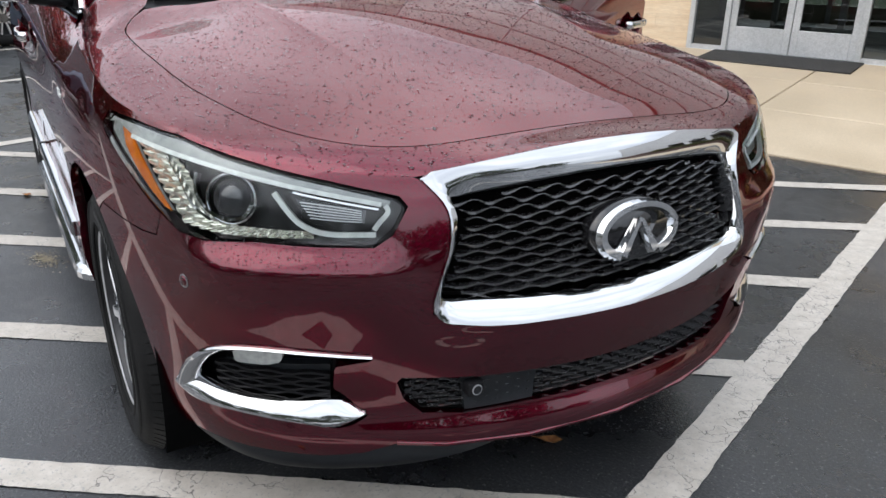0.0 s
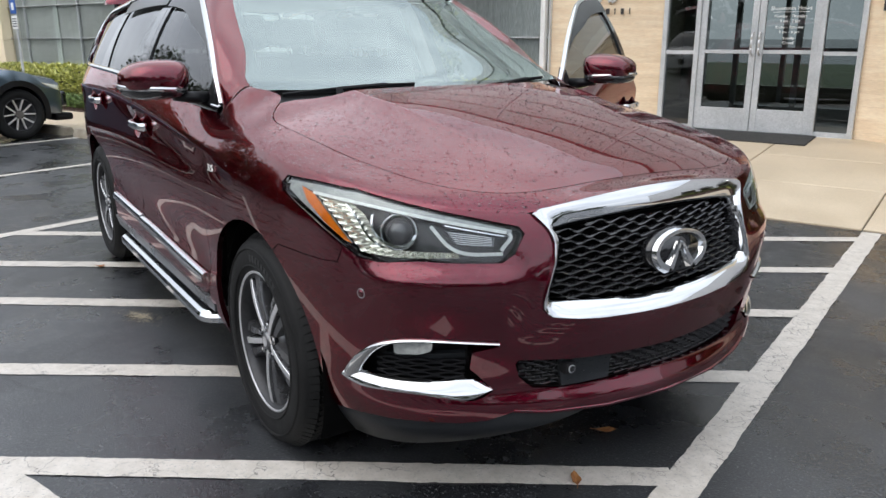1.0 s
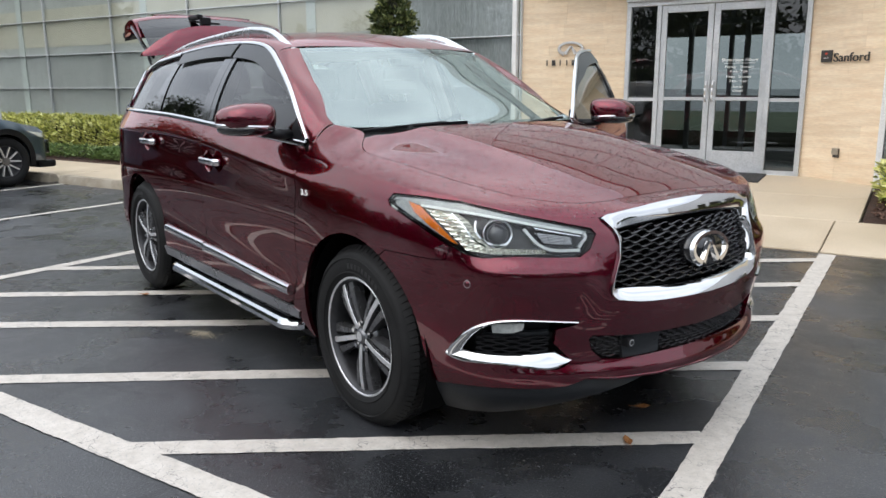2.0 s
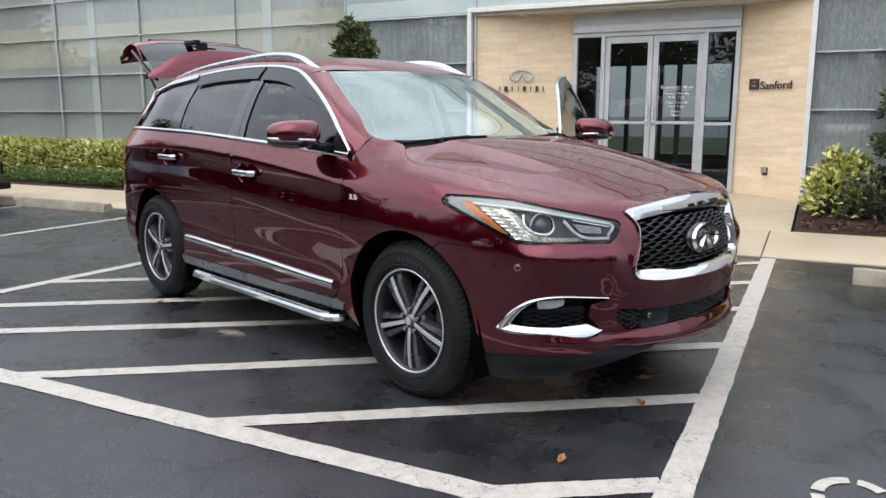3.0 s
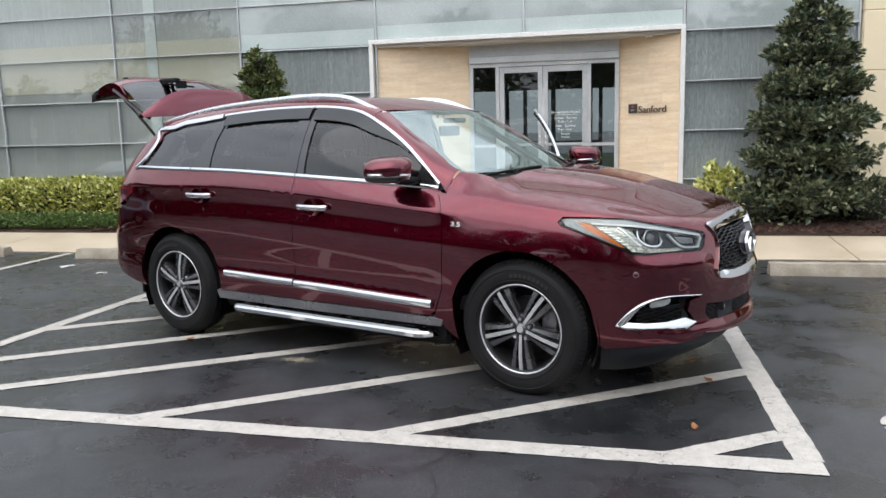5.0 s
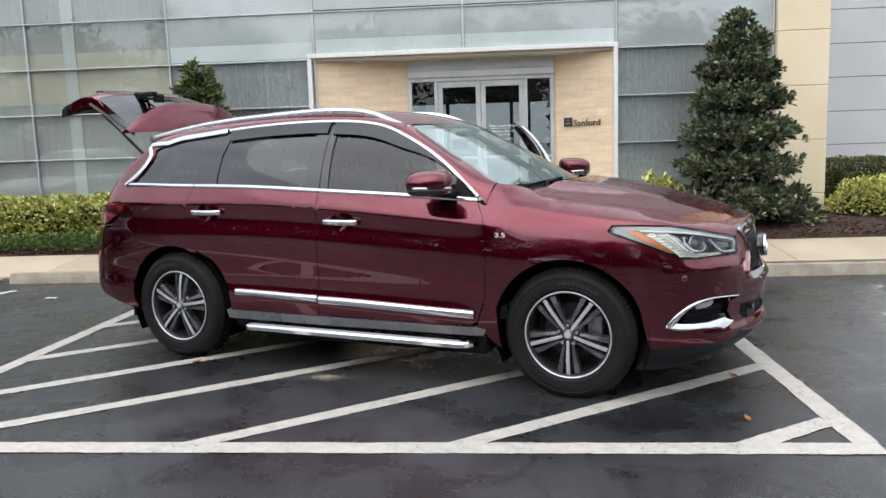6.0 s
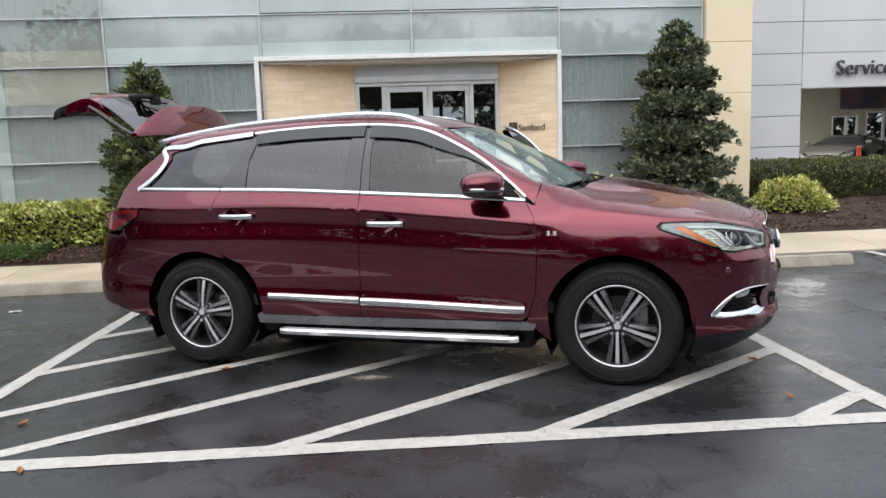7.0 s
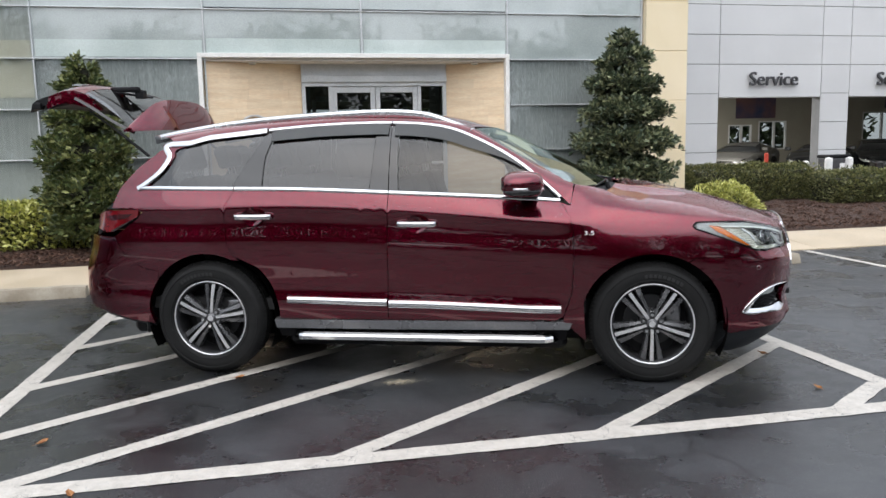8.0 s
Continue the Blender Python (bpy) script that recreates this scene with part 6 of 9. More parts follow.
def make_wheel(turn):
    w = thing("wheel", "", "")
    w.parent = suv
    # tyre: outer side at negative y
    prof = [(0.240, -0.085), (0.255, -0.107), (0.281, -0.119), (0.315, -0.121), (0.345, -0.116), (0.362, -0.104), (0.372, -0.085), (0.3765, -0.05), (0.378, -0.02), (0.378, 0.02), (0.3765, 0.05), (0.372, 0.085), (0.355, 0.11), (0.315, 0.121), (0.26, 0.115), (0.232, 0.085)]
    v, f = revolve(prof, 72)
    ty = hang("tyre", mesh_of("tyre", v, f, M_TYRE, smooth=True), w)
    bm = bmesh.new()
    for i in range(84):
        a = 2 * math.pi * i / 84
        for row, y0, y1, sk in ((0, -0.108, -0.062, 0.03), (1, -0.056, -0.022, 0.05), (2, -0.016, 0.018, -0.05), (3, 0.024, 0.058, 0.04)):
            r0 = 0.3705 if row == 0 else 0.3755
            m = Matrix.Rotation(a + row * 0.03 + sk, 4, "Y") @ Matrix.Translation((0, (y0 + y1) / 2, r0 + 0.003)) @ Matrix.Rotation(radians(38 if row == 0 else 0), 4, "X") @ Matrix.Rotation(sk * 5, 4, "Z")
            box(-0.0118, 0.0118, -(y1 - y0) / 2, (y1 - y0) / 2, -0.004, 0.0008 if row == 0 else 0.0035, m=m, bm=bm)
    tagged(part("tread", bm, M_TYRE, w), kind="stuff")
    for r, h in ((0.276, 0.003), (0.336, 0.003)):
        v, f = revolve([(r - 0.004, -0.118), (r, -0.1235), (r + 0.004, -0.118)], 64)
        hang("sidewall_ridge", mesh_of("sidewall_ridge", v, f, M_TYRE, smooth=True), w)
    # raised sidewall marks, as plain bars
    bm = bmesh.new()
    for i in range(9):
        a = radians(-44 + turn + i * 5.2)
        m = Matrix.Rotation(a, 4, "Y") @ Matrix.Translation((0, -0.1215, 0.303))
        box(-0.0095, 0.0095, -0.0012, 0.0012, -0.011, 0.011, m=m, bm=bm)
    part("sidewall_bars", bm, M_TYREMARK, w)
    # barrel and brake disc take the colour with painted-in shade
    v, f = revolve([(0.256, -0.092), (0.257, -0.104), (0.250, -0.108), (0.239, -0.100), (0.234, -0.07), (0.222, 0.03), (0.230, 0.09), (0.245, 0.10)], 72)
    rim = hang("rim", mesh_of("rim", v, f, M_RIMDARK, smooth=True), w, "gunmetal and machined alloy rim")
    v, f = revolve([(0.2575, -0.104), (0.255, -0.1095), (0.249, -0.1090), (0.244, -0.102)], 72)
    hang("rim_lip", mesh_of("rim_lip", v, f, M_SATIN, smooth=True), rim)
    v, f = revolve([(0.0, 0.02), (0.165, 0.02), (0.165, 0.035), (0.0, 0.035)], 48)
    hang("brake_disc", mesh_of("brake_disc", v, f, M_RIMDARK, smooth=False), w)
    cal = box(-0.045, 0.045, -0.01, 0.06, -0.06, 0.06, 0.012, 2, Matrix.Translation((0.135, 0, 0.05)))
    part("brake_caliper", cal, M_SILL, w)
    v, f = revolve([(0.0, 0.055), (0.232, 0.055)], 40)
    hang("brake_backing", mesh_of("brake_backing", v, f, M_BLACK), w)
    for k in range(5):
        base = radians(turn + k * 72)
        spoke(base, 0.0, 0.0, 0.023, 0.030, rim, True)
        spoke(base, -0.022, -0.055, 0.014, 0.041, rim, False)
        spoke(base, 0.022, 0.055, 0.014, 0.041, rim, False)
        a = base + radians(36)
        c = Vector((math.sin(a) * 0.056, 0, math.cos(a) * 0.056))
        part("lug_nut", rod(c + Vector((0, -0.102, 0)), c + Vector((0, -0.075, 0)), 0.0105, n=6), M_CHROME, rim)
        # raised black disc; its colour stands for the shade in the nut's recess
        part("lug_recess_shade", rod(c + Vector((0, -0.093, 0)), c + Vector((0, -0.07, 0)), 0.018, n=16), M_GLOSSBLACK, rim)
    v, f = revolve([(0.0, -0.104), (0.026, -0.1035), (0.032, -0.099), (0.034, -0.085), (0.075, -0.078), (0.085, -0.05), (0.08, 0.02)], 40)
    hang("hub", mesh_of("hub", v, f, M_GUNMETAL, smooth=True), rim)
    part("hub_emblem", rod((0, -0.1045, 0), (0, -0.100, 0), 0.020, n=24), M_SATIN, rim)
    return w


M_TYREMARK = surface("raised_rubber_marks", (0.010, 0.010, 0.010), (0.014, 0.014, 0.014), 9, (0.5, 0.6))
WY = 0.837
for x, s, turn in ((AX, -1, 36), (-AX, -1, 8), (AX, 1, 10), (-AX, 1, 50)):
    w = make_wheel(turn)
    w.matrix_local = Matrix.Translation((x, s * WY, 0.376)) @ (Matrix.Rotation(math.pi, 4, "Z") if s > 0 else Matrix.Identity(4))
# ---- front of the car: grille, emblem, lamps, lower openings ----
gr_in = [(N_(0.415), 0.905), (N_(0.406), 0.870), (N_(0.418), 0.81), (N_(0.446), 0.74), (N_(0.450), 0.708), (N_(0.430), 0.698), (N_(0.36), 0.695), (N_(0.25), 0.687), (N_(0.14), 0.682), (U_NOSE, 0.680)]
gr_crown = [(U_NOSE, 0.936), (N_(0.11), 0.934), (N_(0.22), 0.927), (N_(0.32), 0.918)]
outer = [(u, z) for u, z in grille_side] + [(2 * U_NOSE - u, z) for u, z in grille_side[-2::-1]] + [(2 * U_NOSE - u, z) for u, z in grille_crown[::-1]] + grille_crown[1:]
inner_o = gr_in + [(2 * U_NOSE - u, z) for u, z in gr_in[-2::-1]] + [(2 * U_NOSE - u, z) for u, z in gr_crown[::-1]] + gr_crown[1:]


def even(pts, n):
    """n points evenly along an open line."""
    d = [0.0]
    for p, q in zip(pts, pts[1:]):
        d.append(d[-1] + math.hypot(q[0] - p[0], q[1] - p[1]))
    return [(float(np.interp(d[-1] * i / (n - 1), d, [p[0] for p in pts])), float(np.interp(d[-1] * i / (n - 1), d, [p[1] for p in pts]))) for i in range(n)]


# surround: a crown, two slim sides and a lower blade that leans back to face the sky
crown_out = [(u, z_top(u) + 0.004) for u in np.linspace(U_NOSE, N_(0.478), 12)]
crown_in = gr_crown + [(N_(0.38), 0.911), (N_(0.415), 0.902)]
runs = [(even(crown_out, 22), even(crown_in, 22), 0.016), (even(grille_side[:7], 18), even(gr_in[:6], 18), 0.006), (even(grille_side[6:], 22), even(gr_in[5:], 22), 0.026)]
loop_o, loop_i, lean_d = [], [], []
for O, I, back in runs:
    loop_o += O[:-1]
    loop_i += I[:-1]
    lean_d += [back] * (len(O) - 1)
loop_o.append(runs[-1][0][-1])
loop_i.append(runs[-1][1][-1])
lean_d.append(0.026)
lean_d = [sum(lean_d[max(0, i - 2):i + 3]) / len(lean_d[max(0, i - 2):i + 3]) for i in range(len(lean_d))]
stations = list(zip(loop_o, loop_i, lean_d))
stations += [((2 * U_NOSE - o[0], o[1]), (2 * U_NOSE - i_[0], i_[1]), k) for o, i_, k in stations[-2:0:-1]]
verts, faces = [], []
PROF = ((0.0, -0.012, 0), (0.0, 0.006, 0), (0.06, 0.012, 0.0), (0.35, 0.013, 0.25), (0.65, 0.012, 0.6), (0.94, 0.010, 1.0), (1.0, 0.004, 1.0), (1.0, -0.050, 0))
for o, i_, k in stations:
    for w, d, l in PROF:
        verts.append(off(o[0] + (i_[0] - o[0]) * w, o[1] + (i_[1] - o[1]) * w, d - k * l))
m = len(PROF)
for a_ in range(len(stations)):
    b_ = (a_ + 1) % len(stations)
    for k in range(m - 1):
        faces.append((a_ * m + k, b_ * m + k, b_ * m + k + 1, a_ * m + k + 1))
bm = bmesh.new()
tmp = mesh_of("tmp", verts, faces, M_CHROME)
bm.from_mesh(tmp)
bpy.data.meshes.remove(tmp)
part("grille_surround", bm, M_CHROME, suv, "bright chrome grille surround", angle=35)
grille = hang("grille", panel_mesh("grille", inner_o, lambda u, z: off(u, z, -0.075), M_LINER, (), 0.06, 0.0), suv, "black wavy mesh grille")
in_half = spline([0.690, 0.70, 0.74, 0.81, 0.87, 0.905, 0.918, 0.930, 0.94], [0.36, 0.435, 0.440, 0.412, 0.398, 0.405, 0.31, 0.17, 0.05])
M_MESH = surface("dark_satin_grille_bar", (0.045, 0.045, 0.048), (0.07, 0.07, 0.073), 6, (0.16, 0.24), 0.3, coat=0.6, spec=0.8)


def wavy_bar(z, phase, half, amp, wave, d0, height, depth, parent, lo=None):
    """One rippling bar of the mesh, from side to side at height z."""
    n = max(8, int(2 * half / (wave / 8)))
    u0, u1 = N_(half), U_NOSE + half
    verts, faces = [], []
    for i in range(n + 1):
        u = u0 + (u1 - u0) * i / n
        ph = 2 * math.pi * (u - U_NOSE) / wave + phase
        zz = z + amp * math.cos(ph)
        dd = d0 + 0.008 * math.cos(ph)
        h = height * (0.75 + 0.45 * math.cos(ph + math.pi))
        for a, b in ((0, 0.5), (0, -0.5), (-depth, -0.5), (-depth, 1.4)):
            verts.append(off(u, zz + b * h, dd + a))
    for i in range(n):
        for k in range(4):
            a, b = i * 4 + k, i * 4 + (k + 1) % 4
            faces.append((a, b, b + 4, a + 4))
    faces += [(0, 1, 2, 3), tuple(n * 4 + k for k in (3, 2, 1, 0))]
    return hang("grille_bar", mesh_of("grille_bar", verts, faces, M_MESH, smooth=False), parent)


row, z = 0, 0.702
while z < 0.926:
    half = min(in_half(z - 0.006), in_half(z + 0.006)) - 0.006
    if half > 0.05:
        wavy_bar(z, math.pi * (row % 2), half, 0.0052, 0.080, -0.034, 0.0048, 0.026, grille)
    row += 1
    z += 0.0176

# oval emblem with an open peak
ec_u, ec_z = U_NOSE, 0.795
E_AT = Matrix.Translation(skin(U_NOSE, 0.80) + Vector((0.004, 0.018, 0))) @ Matrix.Rotation(radians(-6), 4, "Y")


def emblem_mesh(w, h, band, depth, name, material):
    """A horizontal oval ring, cut at the bottom where two bars rise to a peak; lies in y-z, facing +x."""
    bm = bmesh.new()
    n = 44

    def band_along(P, half_w, closed=False):
        rows_ = []
        for i, p in enumerate(P):
            a, b = P[max(i - 1, 0)], P[min(i + 1, len(P) - 1)]
            t = (b - a).normalized()
            sd = Vector((1, 0, 0)).cross(t).normalized()
            k = half_w(i / (len(P) - 1))
            rows_.append([bm.verts.new(p + sd * q * k + Vector((d, 0, 0))) for q, d in ((-1, 0), (-0.55, depth), (0.55, depth), (1, 0))])
        for r0, r1 in zip(rows_, rows_[1:]):
            for k in range(3):
                bm.faces.new((r0[k], r0[k + 1], r1[k + 1], r1[k]))
            bm.faces.new((r0[3], r0[0], r1[0], r1[3]))
        bm.faces.new(rows_[0])
        bm.faces.new(rows_[-1][::-1])
    ring = []
    for i in range(n + 1):
        a = radians(-58) + radians(296) * i / n
        ring.append(Vector((0, math.cos(a) * w, math.sin(a) * h)))
    band_along(ring, lambda t: band * (0.85 + 0.5 * abs(2 * t - 1) ** 2))
    for s in (-1, 1):
        foot = Vector((0, s * math.cos(radians(-58)) * w * 0.86, math.sin(radians(-58)) * h * 1.02))
        peak = Vector((0, s * 0.004, h * 0.40))
        band_along([foot.lerp(peak, t) for t in (0, 0.25, 0.5, 0.75, 1.0)], lambda t: band * (1.35 - 0.75 * t))
    me = bpy.data.meshes.new(name)
    bmesh.ops.recalc_face_normals(bm, faces=bm.faces)
    bm.to_mesh(me)
    bm.free()
    me.materials.append(material)
    return me


emb = hang("emblem", emblem_mesh(0.104, 0.058, 0.0125, 0.014, "emblem", M_CHROME), suv, "chrome oval emblem with a raised peak")
emb.matrix_local = E_AT
v, f = revolve([(0.0, 0.0), (1.0, 0.0), (1.06, 0.03), (1.0, 0.06)], 40)
hang("emblem_backing", mesh_of("emblem_backing", [(-0.003 - y, x * 0.113, z * 0.067) for x, y, z in v], f, M_GLOSSBLACK, smooth=True), emb)

# wall logo on the travertine, the same shape, with plain upright bars under it
wl_ = hang("oval_mark", emblem_mesh(0.165, 0.085, 0.021, 0.02, "oval_mark", M_SATIN), LOGO_HOLDER)
wl_.matrix_local = Matrix.Translation((0, 0.10, 0)) @ Matrix(((0, -1, 0, 0), (0, 0, 1, 0), (1, 0, 0, 0), (0, 0, 0, 1))) @ Matrix.Diagonal((1, -1, 1, 1))
for i, w in enumerate((0.014, 0.05, 0.014, 0.014, 0.05, 0.014, 0.04, 0.014)):
    cx = -0.33 + 0.094 * i
    part("letter_bar", box(cx - w / 2, cx + w / 2, -0.13, -0.055, 0, 0.014), M_SIGN, LOGO_HOLDER)

# headlamps
for s, fn in SIDES:
    fl = s > 0

    def sh(name, outline, material, parent, lift, step=0.03, edge=0.0, label="", holes=(), fn=fn, fl=fl):
        return hang(name, panel_mesh(name, outline, fn, material, holes, step, edge, lift, flip=fl), parent, label)

    lamp = sh("headlamp", lamp_outline, M_LAMPBACK, suv, -0.055, 0.04, 0.0, "clear headlamp with projector, bright trim and amber marker")

    def P(u, z, d, s=s):
        return on_skin(u, z, d, s)

    def tube(pts, w, h, material, name, lab="", s=s, lamp=lamp):
        pp = curve_pts(pts, 26)
        C = [P(u, z, d) for u, z, d in pp]
        N = [skin_n(u, z) for u, z, d in pp]
        N = [Vector((v.x, v.y if s < 0 else -v.y, v.z)) for v in N]
        v, f = sweep(C, [(-w / 2, -h / 2), (-w / 2, h / 2), (w / 2, h / 2), (w / 2, -h / 2)], False, lambda i: N[i])
        bm = bmesh.new()
        tmp = mesh_of("tmp", v, f, material)
        bm.from_mesh(tmp)
        bpy.data.meshes.remove(tmp)
        return part(name, bm, material, lamp, lab, angle=40)

    def refl(outline, material, d0, d1, name, lab="", fn=fn, fl=fl, lamp=lamp):
        return hang(name, panel_mesh(name, outline, fn, material, (), 0.022, 0.004, d0, flip=fl), lamp, lab)

    U = u_at_y
    marker = [(N_(1.345), 0.992), (N_(1.30), 0.996), (N_(1.20), 0.978), (N_(1.12), 0.925), (N_(1.03), 0.858), (N_(1.055), 0.862), (N_(1.20), 0.919), (N_(1.345), 0.972)]
    refl(marker, M_GUIDE, -0.014, 0, "marker_bowl", "clear marker lamp bowl")
    amber = [(N_(1.265), 0.990), (N_(1.20), 0.978), (N_(1.12), 0.925), (N_(1.03), 0.858), (N_(1.053), 0.863), (N_(1.145), 0.905), (N_(1.235), 0.955)]
    refl(amber, M_AMBER, -0.008, 0, "amber_marker", "amber side marker")
    # faceted reflector that sweeps from the marker down under the projector
    wa = even([(N_(1.19), 0.976), (N_(1.11), 0.925), (N_(1.025), 0.862), (N_(1.0), 0.838), (N_(0.90), 0.832), (N_(0.70), 0.834)], 60)
    wb = even([(N_(1.04), 0.974), (N_(0.985), 0.945), (N_(0.950), 0.90), (N_(0.925), 0.868), (N_(0.87), 0.853), (N_(0.70), 0.848)], 60)
    verts, faces = [], []
    for i, (p, q) in enumerate(zip(wa, wb)):
        for j in range(5):
            verts.append(P(p[0] + (q[0] - p[0]) * j / 4, p[1] + (q[1] - p[1]) * j / 4, -0.016 - 0.006 * ((i * 2 + j) % 3 == 0) - 0.003 * (j % 2)))
    for i in range(59):
        for j in range(4):
            a_ = i * 5 + j
            faces.append((a_, a_ + 1, a_ + 6, a_ + 5))
    bm = bmesh.new()
    tmp = mesh_of("tmp", verts, faces, M_REFLECT)
    bm.from_mesh(tmp)
    bpy.data.meshes.remove(tmp)
    part("chrome_reflector", bm, M_REFLECT, lamp, "faceted bright reflector")
    top_strip = [(N_(1.36), 0.986), (N_(1.33), 1.000), (N_(1.17), 1.003), (N_(0.99), 0.998), (N_(0.81), 0.963), (N_(0.653), 0.931), (N_(0.54), 0.904), (N_(0.545), 0.893), (N_(0.65), 0.912), (N_(0.75), 0.930), (N_(0.94), 0.962), (N_(1.16), 0.976), (N_(1.30), 0.994)]
    refl(top_strip, M_GUIDE, -0.008, 0, "light_guide", "pale translucent light guide along the top edge")
    tube([(N_(1.19), 0.979, -0.003), (N_(0.95), 0.966, -0.003), (N_(0.75), 0.934, -0.003), (N_(0.56), 0.898, -0.003)], 0.009, 0.005, M_DRL, "light_line")
    tube([(N_(0.735), 0.922, -0.012), (N_(0.65), 0.905, -0.012), (N_(0.565), 0.889, -0.012)], 0.004, 0.006, M_CHROME, "trim_line")
    # projector: bright ring, dark barrel, glass ball
    uc, zc = N_(0.875), 0.903
    c, n = P(uc, zc, -0.03), skin_n(uc, zc)
    n = Vector((n.x, n.y if s < 0 else -n.y, n.z))
    n = (n + Vector((0.25, 0, 0.0))).normalized()
    rot = n.to_track_quat("Y", "Z").to_matrix().to_4x4()
    v, f = revolve([(0.046, -0.03), (0.046, 0.010), (0.049, 0.015), (0.053, 0.010), (0.053, -0.03)], 36)
    ob = hang("projector_ring", mesh_of("projector_ring", v, f, M_CHROME, smooth=True), lamp, "bright projector ring")
    ob.matrix_local = Matrix.Translation(c) @ rot
    bm = bmesh.new()
    bmesh.ops.create_uvsphere(bm, u_segments=24, v_segments=12, radius=0.040, matrix=Matrix.Diagonal((1, 0.62, 1, 1)))
    ob = part("projector_lens", bm, M_PROJ, lamp, "dark glass projector lens", smooth=True)
    ob.matrix_local = Matrix.Translation(c) @ rot
    # boomerang light guides and the ribbed inner lamp
    tube([(N_(0.775), 0.920, -0.016), (N_(0.755), 0.895, -0.014), (N_(0.728), 0.866, -0.012), (N_(0.69), 0.848, -0.010), (N_(0.62), 0.842, -0.010), (N_(0.575), 0.841, -0.010)], 0.010, 0.012, M_DRL, "light_guide")
    tube([(N_(0.552), 0.896, -0.010), (N_(0.547), 0.888, -0.010), (N_(0.56), 0.870, -0.010), (N_(0.578), 0.850, -0.010)], 0.010, 0.010, M_DRL, "light_guide")
    tube([(N_(1.05), 0.965, -0.016), (N_(1.0), 0.92, -0.016), (N_(0.965), 0.880, -0.016), (N_(0.92), 0.858, -0.016)], 0.006, 0.010, M_CHROME, "trim_line")
    tube([(N_(0.95), 0.945, -0.014), (N_(0.955), 0.915, -0.014), (N_(0.93), 0.880, -0.014), (N_(0.88), 0.864, -0.014), (N_(0.84), 0.872, -0.014), (N_(0.822), 0.895, -0.014)], 0.007, 0.012, M_CHROME, "trim_line")
    ribs = [(N_(0.735), 0.910), (N_(0.59), 0.888), (N_(0.595), 0.862), (N_(0.70), 0.870)]
    refl(ribs, M_GUNMETAL, -0.028, 0, "inner_lamp", "ribbed grey inner lamp")
    for k in range(6):
        t = k / 5
        tube([(N_(0.725 - 0.02 * t), 0.904 - 0.030 * t, -0.022), (N_(0.66), 0.896 - 0.027 * t, -0.022), (N_(0.60), 0.886 - 0.021 * t, -0.022)], 0.0018, 0.004, M_SATIN, "rib")
    sh("lens", lamp_outline, M_LENS, lamp, 0.001, 0.03, 0.012, "clear outer lens")

# parking sensors
for s in (-1, 1):
    for uu, zz in ((u_at_x(2.085), 0.722),):
        c, n = on_skin(uu, zz, 0.0005, s), skin_n(uu, zz)
        n = Vector((n.x, n.y if s < 0 else -n.y, n.z))
        rot = n.to_track_quat("Y", "Z").to_matrix().to_4x4()
        v, f = revolve([(0.0, 0.003), (0.0095, 0.003), (0.0115, 0.0)], 24)
        ob = hang("parking_sensor", mesh_of("parking_sensor", v, f, M_PAINT, smooth=True), suv)
        ob.matrix_local = Matrix.Translation(c) @ rot
        v, f = revolve([(0.0115, 0.0), (0.0125, 0.0022), (0.0150, 0.0)], 24)
        ob = hang("sensor_ring", mesh_of("sensor_ring", v, f, M_SILL, smooth=True), suv)
        ob.matrix_local = Matrix.Translation(c) @ rot

# fog lamp openings with chrome blades
blade_under = curve_pts([(N_(1.088), 0.444), (N_(1.046), 0.430), (N_(0.945), 0.427), (N_(0.836), 0.424), (N_(0.744), 0.413), (N_(0.69), 0.411), (N_(0.645), 0.422), (N_(0.612), 0.440)], 44)
blade_over = curve_pts([(N_(1.078), 0.466), (N_(1.03), 0.465), (N_(0.945), 0.461), (N_(0.836), 0.460), (N_(0.744), 0.462), (N_(0.69), 0.466), (N_(0.65), 0.462), (N_(0.616), 0.446)], 44)
BLADE = ((0.0, -0.012), (0.0, 0.006), (0.10, 0.011), (0.35, 0.010), (0.65, 0.003), (0.92, -0.006), (1.0, -0.010), (1.0, -0.028))
arm_out = curve_pts([(N_(1.088), 0.444), (N_(1.073), 0.470), (N_(1.027), 0.527), (N_(0.973), 0.570), (N_(0.90), 0.597), (N_(0.744), 0.603), (N_(0.598), 0.590)], 44)
arm_in = curve_pts([(N_(1.040), 0.446), (N_(1.018), 0.480), (N_(0.988), 0.520), (N_(0.950), 0.556), (N_(0.892), 0.584), (N_(0.744), 0.592), (N_(0.598), 0.581)], 44)
ARM = ((0.0, -0.012), (0.0, 0.004), (0.15, 0.009), (0.4, 0.011), (0.7, 0.007), (0.92, 0.000), (1.0, -0.004), (1.0, -0.024))


def bright_band(name, P, Q, prof, s, parent, label):
    """A moulded bright band between two lines on the skin; prof gives its cross-section."""
    verts = [on_skin(p[0] + (q[0] - p[0]) * w, p[1] + (q[1] - p[1]) * w, d, s) for p, q in zip(P, Q) for w, d in prof]
    m = len(prof)
    faces = [(i * m + k, i * m + m + k, i * m + m + 1 + k, i * m + 1 + k) for i in range(len(P) - 1) for k in range(m - 1)]
    tmp = mesh_of("tmp", verts, faces, M_CHROME)
    bm = bmesh.new()
    bm.from_mesh(tmp)
    bmesh.ops.recalc_face_normals(bm, faces=bm.faces)
    bpy.data.meshes.remove(tmp)
    return part(name, bm, M_CHROME, parent, label, angle=40)



